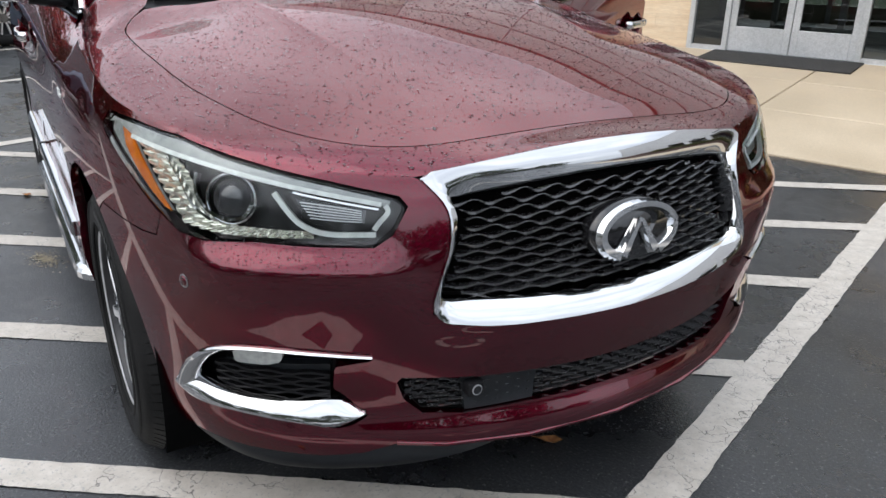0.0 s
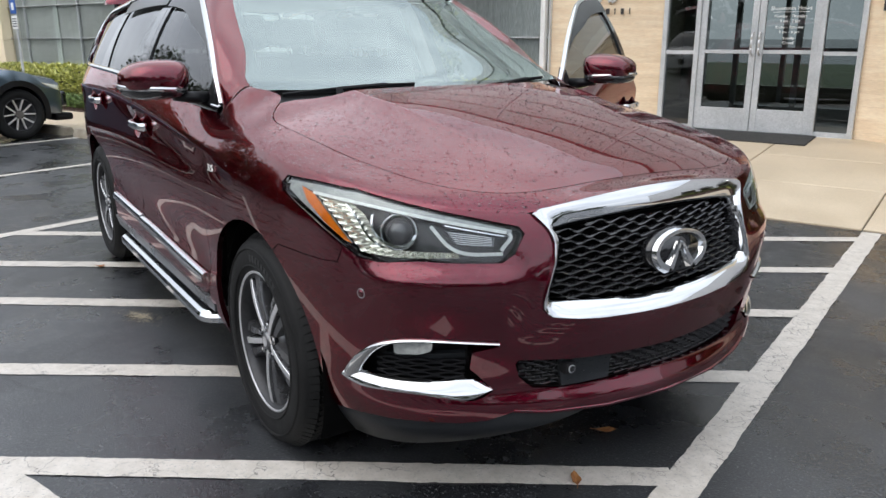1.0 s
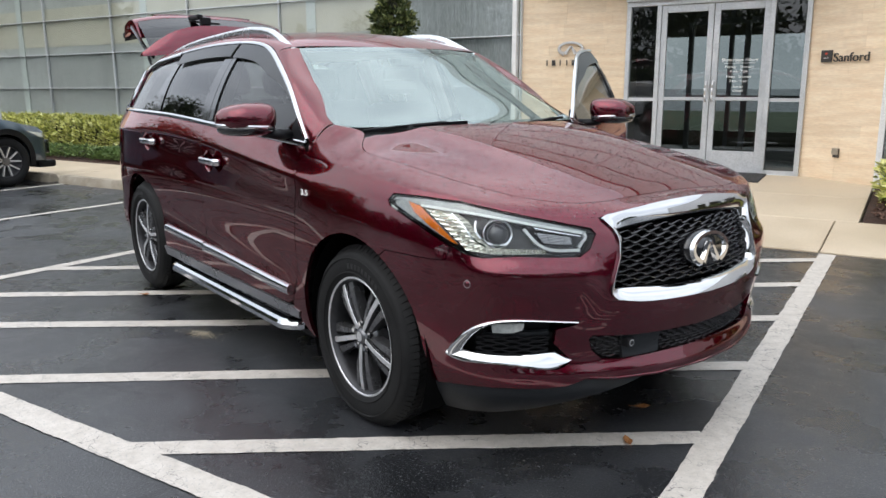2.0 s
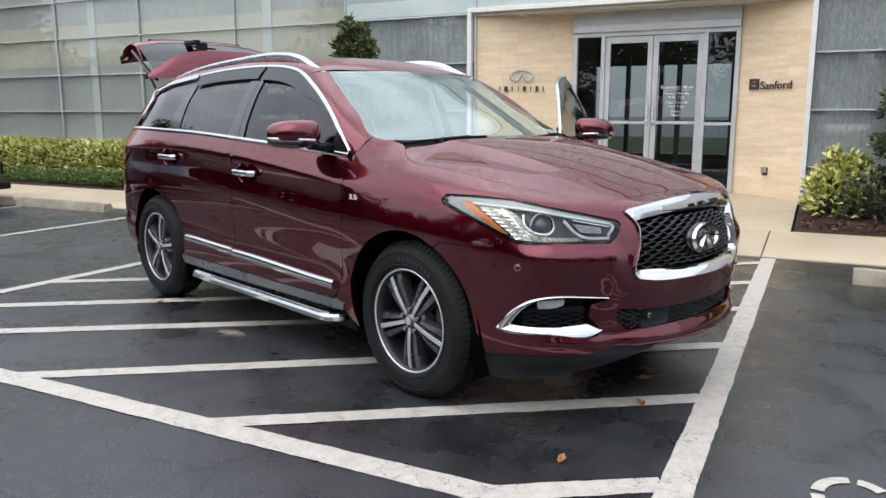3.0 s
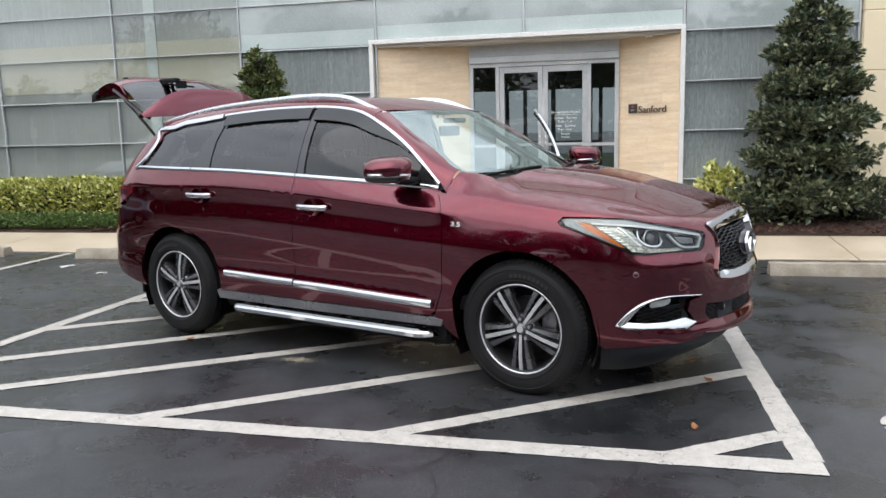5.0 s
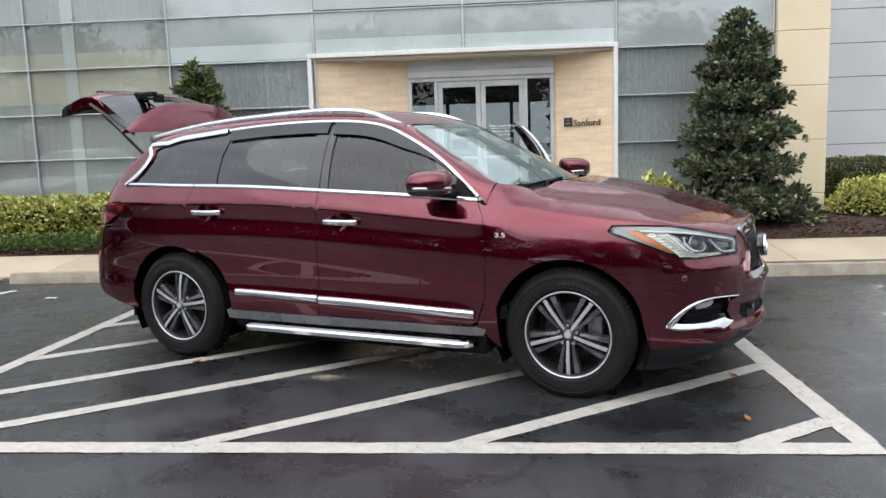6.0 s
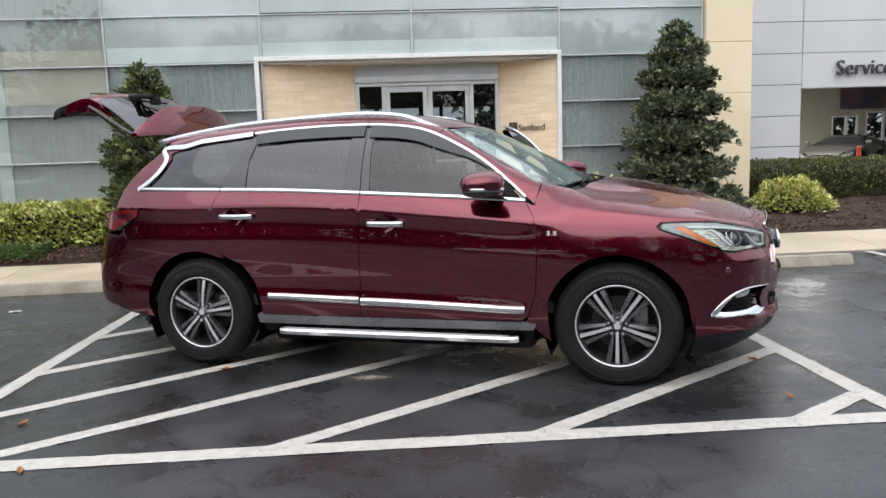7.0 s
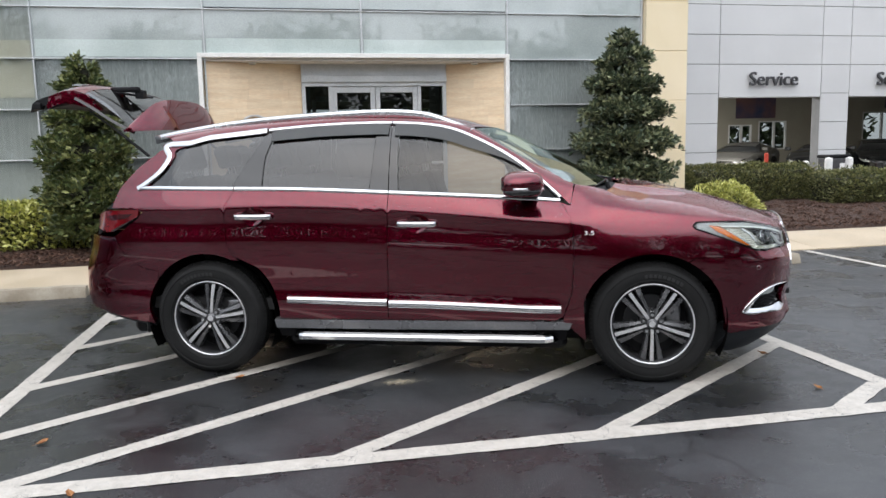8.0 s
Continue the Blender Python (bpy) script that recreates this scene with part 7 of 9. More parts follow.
for s, fn in SIDES:
    fl = s > 0
    fog = hang("fog_lamp", panel_mesh("fog_lamp", fog_hole, (lambda u, z: off(u, z, -0.075)) if s < 0 else (lambda u, z: on_skin(u, z, -0.075, 1)), M_BLACK, (), 0.04, 0.0, 0, flip=fl), suv, "fog lamp recess with chrome surround")
    bright_band("chrome_blade", blade_under, blade_over, BLADE, s, fog, "wide chrome lower blade")
    bright_band("chrome_arm", arm_out, arm_in, ARM, s, fog, "curved chrome arm")
    hang("fog_lens", panel_mesh("fog_lens", rounded([(N_(0.915), 0.572), (N_(0.79), 0.580), (N_(0.795), 0.552), (N_(0.83), 0.540), (N_(0.91), 0.536)], 0.010, 4), fn, M_GUIDE, (), 0.015, 0.02, -0.024, flip=fl), fog, "clear fog lamp lens")
    sheet("fog_shelf", [(N_(0.95), 0.528), (N_(0.69), 0.536), (N_(0.69), 0.520), (N_(0.96), 0.514)], fn, M_CHIN, fog, -0.042, 0.05, 0.02)
    for k in range(6):
        zz = 0.466 + 0.0105 * k
        pts_ = [(N_(0.975) + 0.285 * i / 14, zz + 0.0035 * math.cos(i * 1.35 + math.pi * (k % 2)), -0.032) for i in range(15)]
        C = [on_skin(u, z, d, s) for u, z, d in pts_]
        v, f = sweep(C, [(-0.0025, -0.008), (-0.0025, 0.004), (0.0025, 0.004), (0.0025, -0.008)], False, lambda i: (1, 0, 0))
        hang("mesh_bar", mesh_of("mesh_bar", v, f, M_BLACK), fog)

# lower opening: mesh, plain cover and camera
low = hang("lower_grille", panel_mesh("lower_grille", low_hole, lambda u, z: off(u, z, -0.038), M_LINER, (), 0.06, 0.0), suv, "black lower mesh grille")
for k in range(8):
    zz = 0.436 + 0.0098 * k
    wavy_bar(zz, math.pi * (k % 2), min(0.525, 0.475 + 0.02 * k), 0.0034, 0.052, -0.020, 0.0026, 0.008, low)
cover = [(N_(0.40), 0.512), (N_(0.215), 0.509), (N_(0.222), 0.430), (N_(0.39), 0.426)]
hang("sensor_cover", panel_mesh("sensor_cover", cover, skin, M_CHIN, (), 0.03, 0.02, -0.014), low, "smooth dark sensor cover")
cam_c = off(N_(0.372), 0.486, 0.0)
camb = box(-0.02, 0.012, -0.020, 0.020, -0.017, 0.017, 0.006, 2)
ob = part("park_camera", camb, M_BLACK, low, "small square parking camera")
ob.matrix_local = Matrix.Translation(cam_c)
ob = part("camera_lens", rod((0.011, 0, -0.001), (0.0145, 0, -0.001), 0.010, n=20), M_GLOSSBLACK, ob)
ob = part("camera_ring", rod((0.0112, 0, -0.001), (0.0135, 0, -0.001), 0.0125, n=20), M_SATIN, low)
ob.matrix_local = Matrix.Translation(cam_c)
# bright lip under the lower opening
lip = [(u, z + 0.003) for u, z in front_lip[:4]]
full_lip = [(2 * U_NOSE - u, z) for u, z in lip[::-1]] + lip[1:]
ribbon("bumper_lip", [(u, z) for u, z in full_lip[::-1]], 0.010, 0.006, M_PAINT, suv)

# ---- roof rails, wipers, boards, flaps, badge ----
for s in (-1, 1):
    pts = curve_pts([(-1.95, s * 0.575, 1.600), (-1.78, s * 0.585, 1.628), (-1.55, s * 0.595, 1.662), (-1.15, s * 0.60, 1.704), (-0.6, s * 0.60, 1.732), (-0.1, s * 0.60, 1.728), (0.04, s * 0.600, 1.704), (0.19, s * 0.610, 1.648), (0.325, s * 0.618, 1.596)], 48)
    v, f = sweep(pts, [(-0.020, -0.045), (-0.020, 0.0), (-0.010, 0.010), (0.010, 0.010), (0.020, 0.0), (0.020, -0.045)], False, lambda i: (0, 0.25 * s, 1))
    rail = hang("roof_rail", mesh_of("roof_rail", v, f, M_RAIL, smooth=True), suv, "satin silver roof rail")

for y0, y1, x0 in ((-0.68, -0.16, 1.21), (0.06, 0.60, 1.215)):
    X = lambda y, d: x0 + 0.055 - 0.33 * y * y + d
    wp = hang("wiper", mesh_of("wiper", *sweep(curve_pts([(X(y0, -0.02), y0, 1.206), (X((y0 + y1) / 2, -0.045), (y0 + y1) / 2, 1.228), (X(y1, -0.05), y1, 1.236)], 14), [(-0.005, -0.005), (-0.003, 0.008), (0.003, 0.008), (0.005, -0.005)], False, lambda i: (0.4, 0, 1)), M_BLACK), suv, "black wiper arm and blade")
    yp = y0 + 0.19
    part("wiper_pivot", rod((X(yp, 0.02), yp, 1.195), (X(yp, 0.012), yp, 1.232), 0.018, n=12, r2=0.012), M_BLACK, wp)
    part("wiper_arm", rod((X(yp, 0.012), yp, 1.230), (X(yp + 0.20, -0.03), yp + 0.20, 1.240), 0.008, n=8), M_BLACK, wp)

for s in (-1, 1):
    b = hang("running_board", mesh_of("running_board", *sweep([(k * (0.845 - 0.085 * (1 - math.cos(a))), s * (0.872 + 0.088 * math.sin(a)), 0.290) for k, turn_ in ((-1, (0, 0.26, 0.52, 0.79, 1.05, 1.31, 1.57)), (1, (1.57, 1.31, 1.05, 0.79, 0.52, 0.26, 0))) for a in turn_], [(-s * a_, b_) for a_, b_ in ((-0.026, 0.012), (-0.012, 0.016), (0.010, 0.012), (0.026, 0.002), (0.033, -0.012), (0.032, -0.034), (0.022, -0.040), (-0.026, -0.036))], False, lambda i: (0, 0, 1)), M_BRIGHT, smooth=False), suv, "chrome edged running board")
    part("tread_pad", box(-0.78, 0.78, *sorted((s * 0.80, s * 0.932)), 0.276, 0.299, 0.006), M_SILL, b)
    for x in (-0.6, 0.0, 0.6):
        part("bracket", box(x - 0.03, x + 0.03, *sorted((s * 0.62, s * 0.93)), 0.240, 0.276, 0.006), M_BLACK, b)
    part("mud_flap", box(-1.925, -1.90, *sorted((s * 0.74, s * 0.925)), 0.265, 0.46, 0.008), M_BLACK, suv)
    fn = skin if s < 0 else skin_left
    sheet("front_flap", [(0.975, 0.52), (0.985, 0.40), (0.965, 0.335), (1.045, 0.262), (1.035, 0.40), (1.03, 0.52)], fn, M_PAINT, suv, 0.004, 0.04, 0.02)
    nb = hang("engine_badge", text_mesh("engine_badge", "3.5", 0.036, 0.002, M_DRL), suv, "small chrome badge")
    c, n = on_skin(1.062, 0.936, 0.004, s), skin_n(1.062, 0.936)
    if s < 0:
        nb.matrix_local = Matrix.Translation(c) @ Matrix.Rotation(radians(90), 4, "X") @ Matrix.Diagonal((1.55, 1, 1, 1))
    else:
        nb.matrix_local = Matrix.Translation(c) @ Matrix.Rotation(radians(180), 4, "Z") @ Matrix.Rotation(radians(90), 4, "X") @ Matrix.Diagonal((1.55, 1, 1, 1))
part("tail_pipe", rod((-2.42, 0.55, 0.30), (-2.2, 0.55, 0.30), 0.035, n=16), M_CHROME, suv)

# ---- raised tailgate ----
gate = thing("tailgate", "", "")
gate.parent = suv
edge_drop = lambda y: (abs(y) / 0.62) ** 3


def gate_row(name, prof, material, label="", w=0.60, thick=0.03, n=20):
    """A curved sheet of the gate: prof is its (x, z) line at the middle, bent down and in towards the sides."""
    verts, faces = [], []
    line = curve_pts(prof, 14)
    for j, (x, z) in enumerate(line):
        for i in range(n + 1):
            y = w * (2 * i / n - 1)
            k = edge_drop(y) * (w / 0.6)
            verts.append(Vector((x + 0.05 * k, y, z - 0.06 * k)))
    if not thick:
        faces = [(j * (n + 1) + i, j * (n + 1) + i + 1, (j + 1) * (n + 1) + i + 1, (j + 1) * (n + 1) + i) for j in range(13) for i in range(n)]
        return hang(name, mesh_of(name, verts, faces, material, smooth=True), gate, label)
    N = len(verts)
    verts += [v + Vector((-0.25, 0, -1)).normalized() * thick for v in verts]
    for j in range(13):
        for i in range(n):
            a = j * (n + 1) + i
            faces.append((a, a + 1, a + n + 2, a + n + 1))
            faces.append((N + a + n + 1, N + a + n + 2, N + a + 1, N + a))
    for i in range(n):
        faces.append((i + 1, i, N + i, N + i + 1))
        a = 13 * (n + 1) + i
        faces.append((a, a + 1, N + a + 1, N + a))
    for j in range(13):
        a = j * (n + 1)
        faces.append((a, a + n + 1, N + a + n + 1, N + a))
        a += n
        faces.append((a + n + 1, a, N + a, N + a + n + 1))
    bm = bmesh.new()
    tmp = mesh_of("tmp", verts, faces, material)
    bm.from_mesh(tmp)
    bpy.data.meshes.remove(tmp)
    return part(name, bm, material, gate, label, angle=40)


gate_row("gate_window", [(-2.13, 1.70), (-2.25, 1.80), (-2.38, 1.90), (-2.50, 1.975)], M_GATEGLASS, "dark rear window glass", 0.60, 0.0)
gate_row("gate_lining", [(-2.49, 1.915), (-2.60, 1.92), (-2.72, 1.905), (-2.84, 1.88)], M_CABIN, "black inner trim", 0.56, 0.03)
gate_row("gate_panel", [(-2.50, 1.978), (-2.56, 2.0), (-2.66, 2.0), (-2.78, 1.965)], M_PAINT, "", 0.62, 0.09)
gate_row("gate_valance", [(-2.775, 1.96), (-2.84, 1.945), (-2.90, 1.925), (-2.93, 1.90)], M_BLACK, "black lower edge", 0.58, 0.06)
gate_row("gate_garnish", [(-2.60, 2.012), (-2.64, 2.016), (-2.68, 2.014)], M_CHROME, "bright garnish strip", 0.42, 0.012)
for s in (-1, 1):
    v, f = sweep(curve_pts([(-2.10, s * 0.60, 1.635), (-2.25, s * 0.615, 1.72), (-2.42, s * 0.62, 1.83), (-2.52, s * 0.62, 1.885)], 14), [(-0.010, -0.012), (-0.010, 0.012), (0.010, 0.012), (0.010, -0.012)], False, lambda i: (0, s, 0.3))
    hang("gate_edge", mesh_of("gate_edge", v, f, M_GLOSSBLACK), gate)
    bm = rod((-2.44, s * 0.585, 1.80), (-2.22, s * 0.60, 1.645), 0.007)
    rod((-2.22, s * 0.60, 1.645), (-1.99, s * 0.62, 1.47), 0.011, bm)
    part("gas_strut", bm, M_BLACK, gate, "black gas strut")
for s in (-1, 1):
    poly = [(-2.66, 1.862), (-2.60, 1.905), (-2.44, 1.915), (-2.385, 1.86), (-2.32, 1.795), (-2.40, 1.812), (-2.52, 1.842)]
    bm = bmesh.new()
    ring_ = [[bm.verts.new((x, s * (y + 0.02 * (z - 1.86)), z)) for x, z in poly] for y in (0.575, 0.605, 0.622)]
    for j in range(2):
        for i in range(7):
            bm.faces.new((ring_[j][i], ring_[j][(i + 1) % 7], ring_[j + 1][(i + 1) % 7], ring_[j + 1][i]))
    bm.faces.new(ring_[0])
    bm.faces.new(ring_[2][::-1])
    part("gate_side", bm, M_PAINT, gate)
part("gate_latch", box(-2.875, -2.81, -0.60, -0.54, 1.815, 1.865, 0.012, 2), M_BLACK, gate)
# upright spoiler over the hinge
verts, faces = [], []
n = 36
spoiler_top = spline([0, 0.2, 0.35, 0.48, 0.6, 0.69], [1.885, 1.883, 1.862, 1.815, 1.738, 1.668])
for i in range(n + 1):
    y = 0.69 * (2 * i / n - 1)
    e = (abs(y) / 0.69) ** 4
    top = spoiler_top(abs(y))
    low = 1.655 - 0.015 * e
    sec = [(-1.955 - 0.10 * e, low), (-1.965 - 0.09 * e, low + 0.3 * (top - low)), (-2.005 - 0.06 * e, low + 0.84 * (top - low)), (-2.03 - 0.05 * e, top), (-2.06 - 0.04 * e, low + 0.92 * (top - low)), (-2.10 - 0.02 * e, low + 0.4 * (top - low)), (-2.13, low)]
    verts += [(x, y, z) for x, z in sec]
for i in range(n):
    for k in range(7):
        a, b = i * 7 + k, i * 7 + (k + 1) % 7
        faces.append((a, b, b + 7, a + 7))
faces += [tuple(range(7)), tuple(n * 7 + k for k in range(6, -1, -1))]
bm = bmesh.new()
tmp = mesh_of("tmp", verts, faces, M_PAINT)
bm.from_mesh(tmp)
bpy.data.meshes.remove(tmp)
part("spoiler", bm, M_PAINT, gate, angle=35)
bm = rod((-2.58, -0.02, 1.995), (-2.30, -0.10, 1.955), 0.012)
rod((-2.50, -0.20, 1.955), (-2.28, 0.02, 1.92), 0.008, bm)
box(-2.345, -2.285, -0.13, -0.05, 1.905, 1.972, 0.012, 2, bm=bm)
box(-2.53, -2.30, -0.16, -0.11, 1.955, 1.995, 0.014, 2, bm=bm)
part("rear_wiper", bm, M_BLACK, gate, "black rear wiper")

# ---- cabin ----
def seat(x, y, wide=0.46, back=0.62, name="seat"):
    st = hang("seat_cushion", mesh_of("seat_cushion", [], [], M_LEATHER), suv)
    bm = box(x - 0.05, x + 0.45, y - wide / 2, y + wide / 2, 0.58, 0.76, 0.05, 3)
    bm.to_mesh(st.data)
    bm.free()
    m = Matrix.Translation((x, y, 0.72)) @ Matrix.Rotation(radians(-17), 4, "Y")
    part("seat_back", box(-0.10, 0.04, -wide / 2, wide / 2, 0.0, back, 0.05, 3, m), M_LEATHER, st, smooth=False)
    part("head_restraint", box(-0.10, 0.01, -0.14, 0.14, back + 0.06, back + 0.24, 0.045, 3, m), M_LEATHER, st)
    for dy in (-0.06, 0.06):
        part("restraint_post", rod(m @ Vector((-0.05, dy, back - 0.05)), m @ Vector((-0.05, dy, back + 0.1)), 0.007), M_SATIN, st)


for x, y, w in ((0.05, -0.38, 0.48), (0.05, 0.38, 0.48), (-0.85, -0.40, 0.50), (-0.85, 0.30, 0.66), (-1.55, -0.32, 0.5), (-1.55, 0.32, 0.5)):
    seat(x, y, w)
part("cabin_floor", box(-2.25, 1.05, -0.84, 0.84, 0.42, 0.50), M_CABIN, suv)
part("dashboard", box(0.72, 1.15, -0.74, 0.74, 0.75, 1.115, 0.06, 3), M_CABIN, suv)
part("binnacle", box(0.66, 0.95, 0.20, 0.56, 1.02, 1.155, 0.04, 3), M_CABIN, suv)
part("centre_console", box(0.0, 0.75, -0.13, 0.13, 0.5, 0.86, 0.04, 3), M_CABIN, suv)
v, f = revolve([(0.172, -0.014), (0.186, 0.0), (0.172, 0.014), (0.160, 0.0)], 40, True)
wh = hang("steering_wheel", mesh_of("steering_wheel", v, f, M_LEATHER, smooth=True), suv, "dark leather steering wheel")
wh.matrix_local = Matrix.Translation((0.56, 0.38, 1.04)) @ Matrix.Rotation(radians(90), 4, "Z") @ Matrix.Rotation(radians(-24), 4, "X")
part("wheel_hub", box(-0.165, 0.165, -0.02, 0.02, -0.05, 0.05, 0.02, 2), M_CABIN, wh)
part("steering_column", rod((0.56, 0.38, 1.04), (0.85, 0.38, 0.95), 0.04), M_CABIN, suv)
part("headliner", box(-1.85, 0.12, -0.54, 0.54, 1.600, 1.622), M_PALE, suv)
for s in (-1, 1):
    part("inner_pillar", rod((-0.26, s * 0.84, 1.2), (-0.26, s * 0.67, 1.60), 0.045, n=8), M_PALE, suv)
    part("inner_pillar", rod((-1.15, s * 0.85, 1.2), (-1.08, s * 0.66, 1.58), 0.05, n=8), M_PALE, suv)
    part("inner_pillar", rod((-1.93, s * 0.74, 1.2), (-1.80, s * 0.58, 1.50), 0.07, n=8), M_CABIN, suv)
    part("inner_pillar", rod((0.92, s * 0.72, 1.14), (0.28, s * 0.585, 1.55), 0.022, n=8), M_PALE, suv)
part("rear_view_mirror", box(0.40, 0.43, -0.12, 0.12, 1.44, 1.51, 0.012, 2), M_BLACK, suv)
part("sensor_housing", box(0.40, 0.50, -0.06, 0.10, 1.53, 1.565, 0.015, 2), M_BLACK, suv)

# ---- rain beads on the upper panels ----
rng = random.Random(9)
verts, faces = [], []


def bead(p, n, r):
    q = n.to_track_quat("Z", "Y").to_matrix()
    k = len(verts)
    el = rng.uniform(0.8, 1.25)
    for ring, (rr, h) in enumerate(((1.0, 0.0), (0.72, 0.34))):
        for i in range(6):
            a = i * math.pi / 3 + ring * 0.5
            verts.append(p + q @ Vector((math.cos(a) * r * rr * el, math.sin(a) * r * rr, h * r)))
    verts.append(p + q @ Vector((0, 0, 0.46 * r)))
    for i in range(6):
        j = (i + 1) % 6
        faces.append((k + i, k + j, k + 6 + j, k + 6 + i))
        faces.append((k + 6 + i, k + 6 + j, k + 12))


for _ in range(9000):
    x, y = rng.uniform(1.2, 2.22), rng.uniform(-0.79, 0.79)
    if x > hood_edge(u_at_y(min(0.96, abs(y) / 0.803 * 0.965))).x - 0.012 or x < 1.33 - 0.28 * y * y:
        continue
    e = 0.01
    n = Vector((-(hood_z(x + e, y) - hood_z(x - e, y)), -(hood_z(x, y + e) - hood_z(x, y - e)), 2 * e)).normalized()
    bead(Vector((x, y, hood_z(x, y) + 0.0003)), n, rng.choice((0.0010, 0.0013, 0.0016, 0.0021, 0.0029)) * rng.uniform(0.8, 1.2))
strip_me = bpy.data.objects["wing_top"].data
polys = list(strip_me.polygons)
for _ in range(16000):
    pl = polys[rng.randrange(len(polys))]
    if pl.normal.z < 0.45 or rng.random() > pl.area / 0.0012:
        continue
    vs_ = [strip_me.vertices[i].co for i in pl.vertices]
    a, b = rng.random(), rng.random()
    p = (vs_[0] * (1 - a) + vs_[1] * a) * (1 - b) + (vs_[3] * (1 - a) + vs_[2] * a) * b
    bead(p + pl.normal * 0.0004, pl.normal.copy(), rng.choice((0.0010, 0.0013, 0.0016, 0.0021, 0.0029)) * rng.uniform(0.8, 1.2))
for _ in range(900):
    x = rng.uniform(-1.2, 0.9)
    z = crease(x) + (belt(x) - crease(x)) * rng.uniform(0.15, 0.9)
    bead(skin(x, z) + skin_n(x, z) * 0.0004, skin_n(x, z), rng.uniform(0.0012, 0.0028))
for _ in range(420):
    u = rng.uniform(N_(0.98), N_(0.50))
    z = 0.828 - 0.05 * rng.random() ** 1.6
    bead(skin(u, z) + skin_n(u, z) * 0.0004, skin_n(u, z), rng.uniform(0.0010, 0.0022))
drops = hang("rain_water", mesh_of("rain_water", verts, faces, M_BEAD, smooth=True), suv, "clear rain beads")
tagged(drops, kind="stuff")
# ---- other parked cars ----
def plain_wheel(parent, x, y, r, s):
    w = thing("wheel", "", "")
    w.parent = parent
    v, f = revolve([(r * 0.63, -0.07), (r * 0.68, -0.10), (r * 0.85, -0.11), (r * 0.97, -0.09), (r, -0.05), (r, 0.05), (r * 0.97, 0.09), (r * 0.6, 0.1)], 40)
    hang("tyre", mesh_of("tyre", v, f, M_TYRE, smooth=True), w)
    v, f = revolve([(r * 0.65, -0.085), (r * 0.63, -0.092), (r * 0.60, -0.085), (r * 0.58, 0.0), (0.0, 0.0)], 40)
    rim = hang("rim", mesh_of("rim", v, f, M_RIMDARK, smooth=True), w)
    for k in range(5):
        for sg in (-0.16, 0.16):
            a = 2 * math.pi * k / 5 + sg
            b = 2 * math.pi * k / 5 + sg * 2.1
            pts = [(math.sin(a) * 0.05, -0.07, math.cos(a) * 0.05), (math.sin(b) * r * 0.62, -0.082, math.cos(b) * r * 0.62)]
            v, f = sweep(pts, [(-0.010, -0.02), (-0.010, 0.006), (0.010, 0.006), (0.010, -0.02)], False, lambda i: (0, -1, 0))
            hang("spoke", mesh_of("spoke", v, f, M_SATIN), rim)
    part("hub", rod((0, -0.085, 0), (0, 0.0, 0), 0.06, n=20), M_GUNMETAL, rim)
    w.matrix_local = Matrix.Translation((x, s * y, r)) @ (Matrix.Rotation(math.pi, 4, "Z") if s > 0 else Matrix.Identity(4))


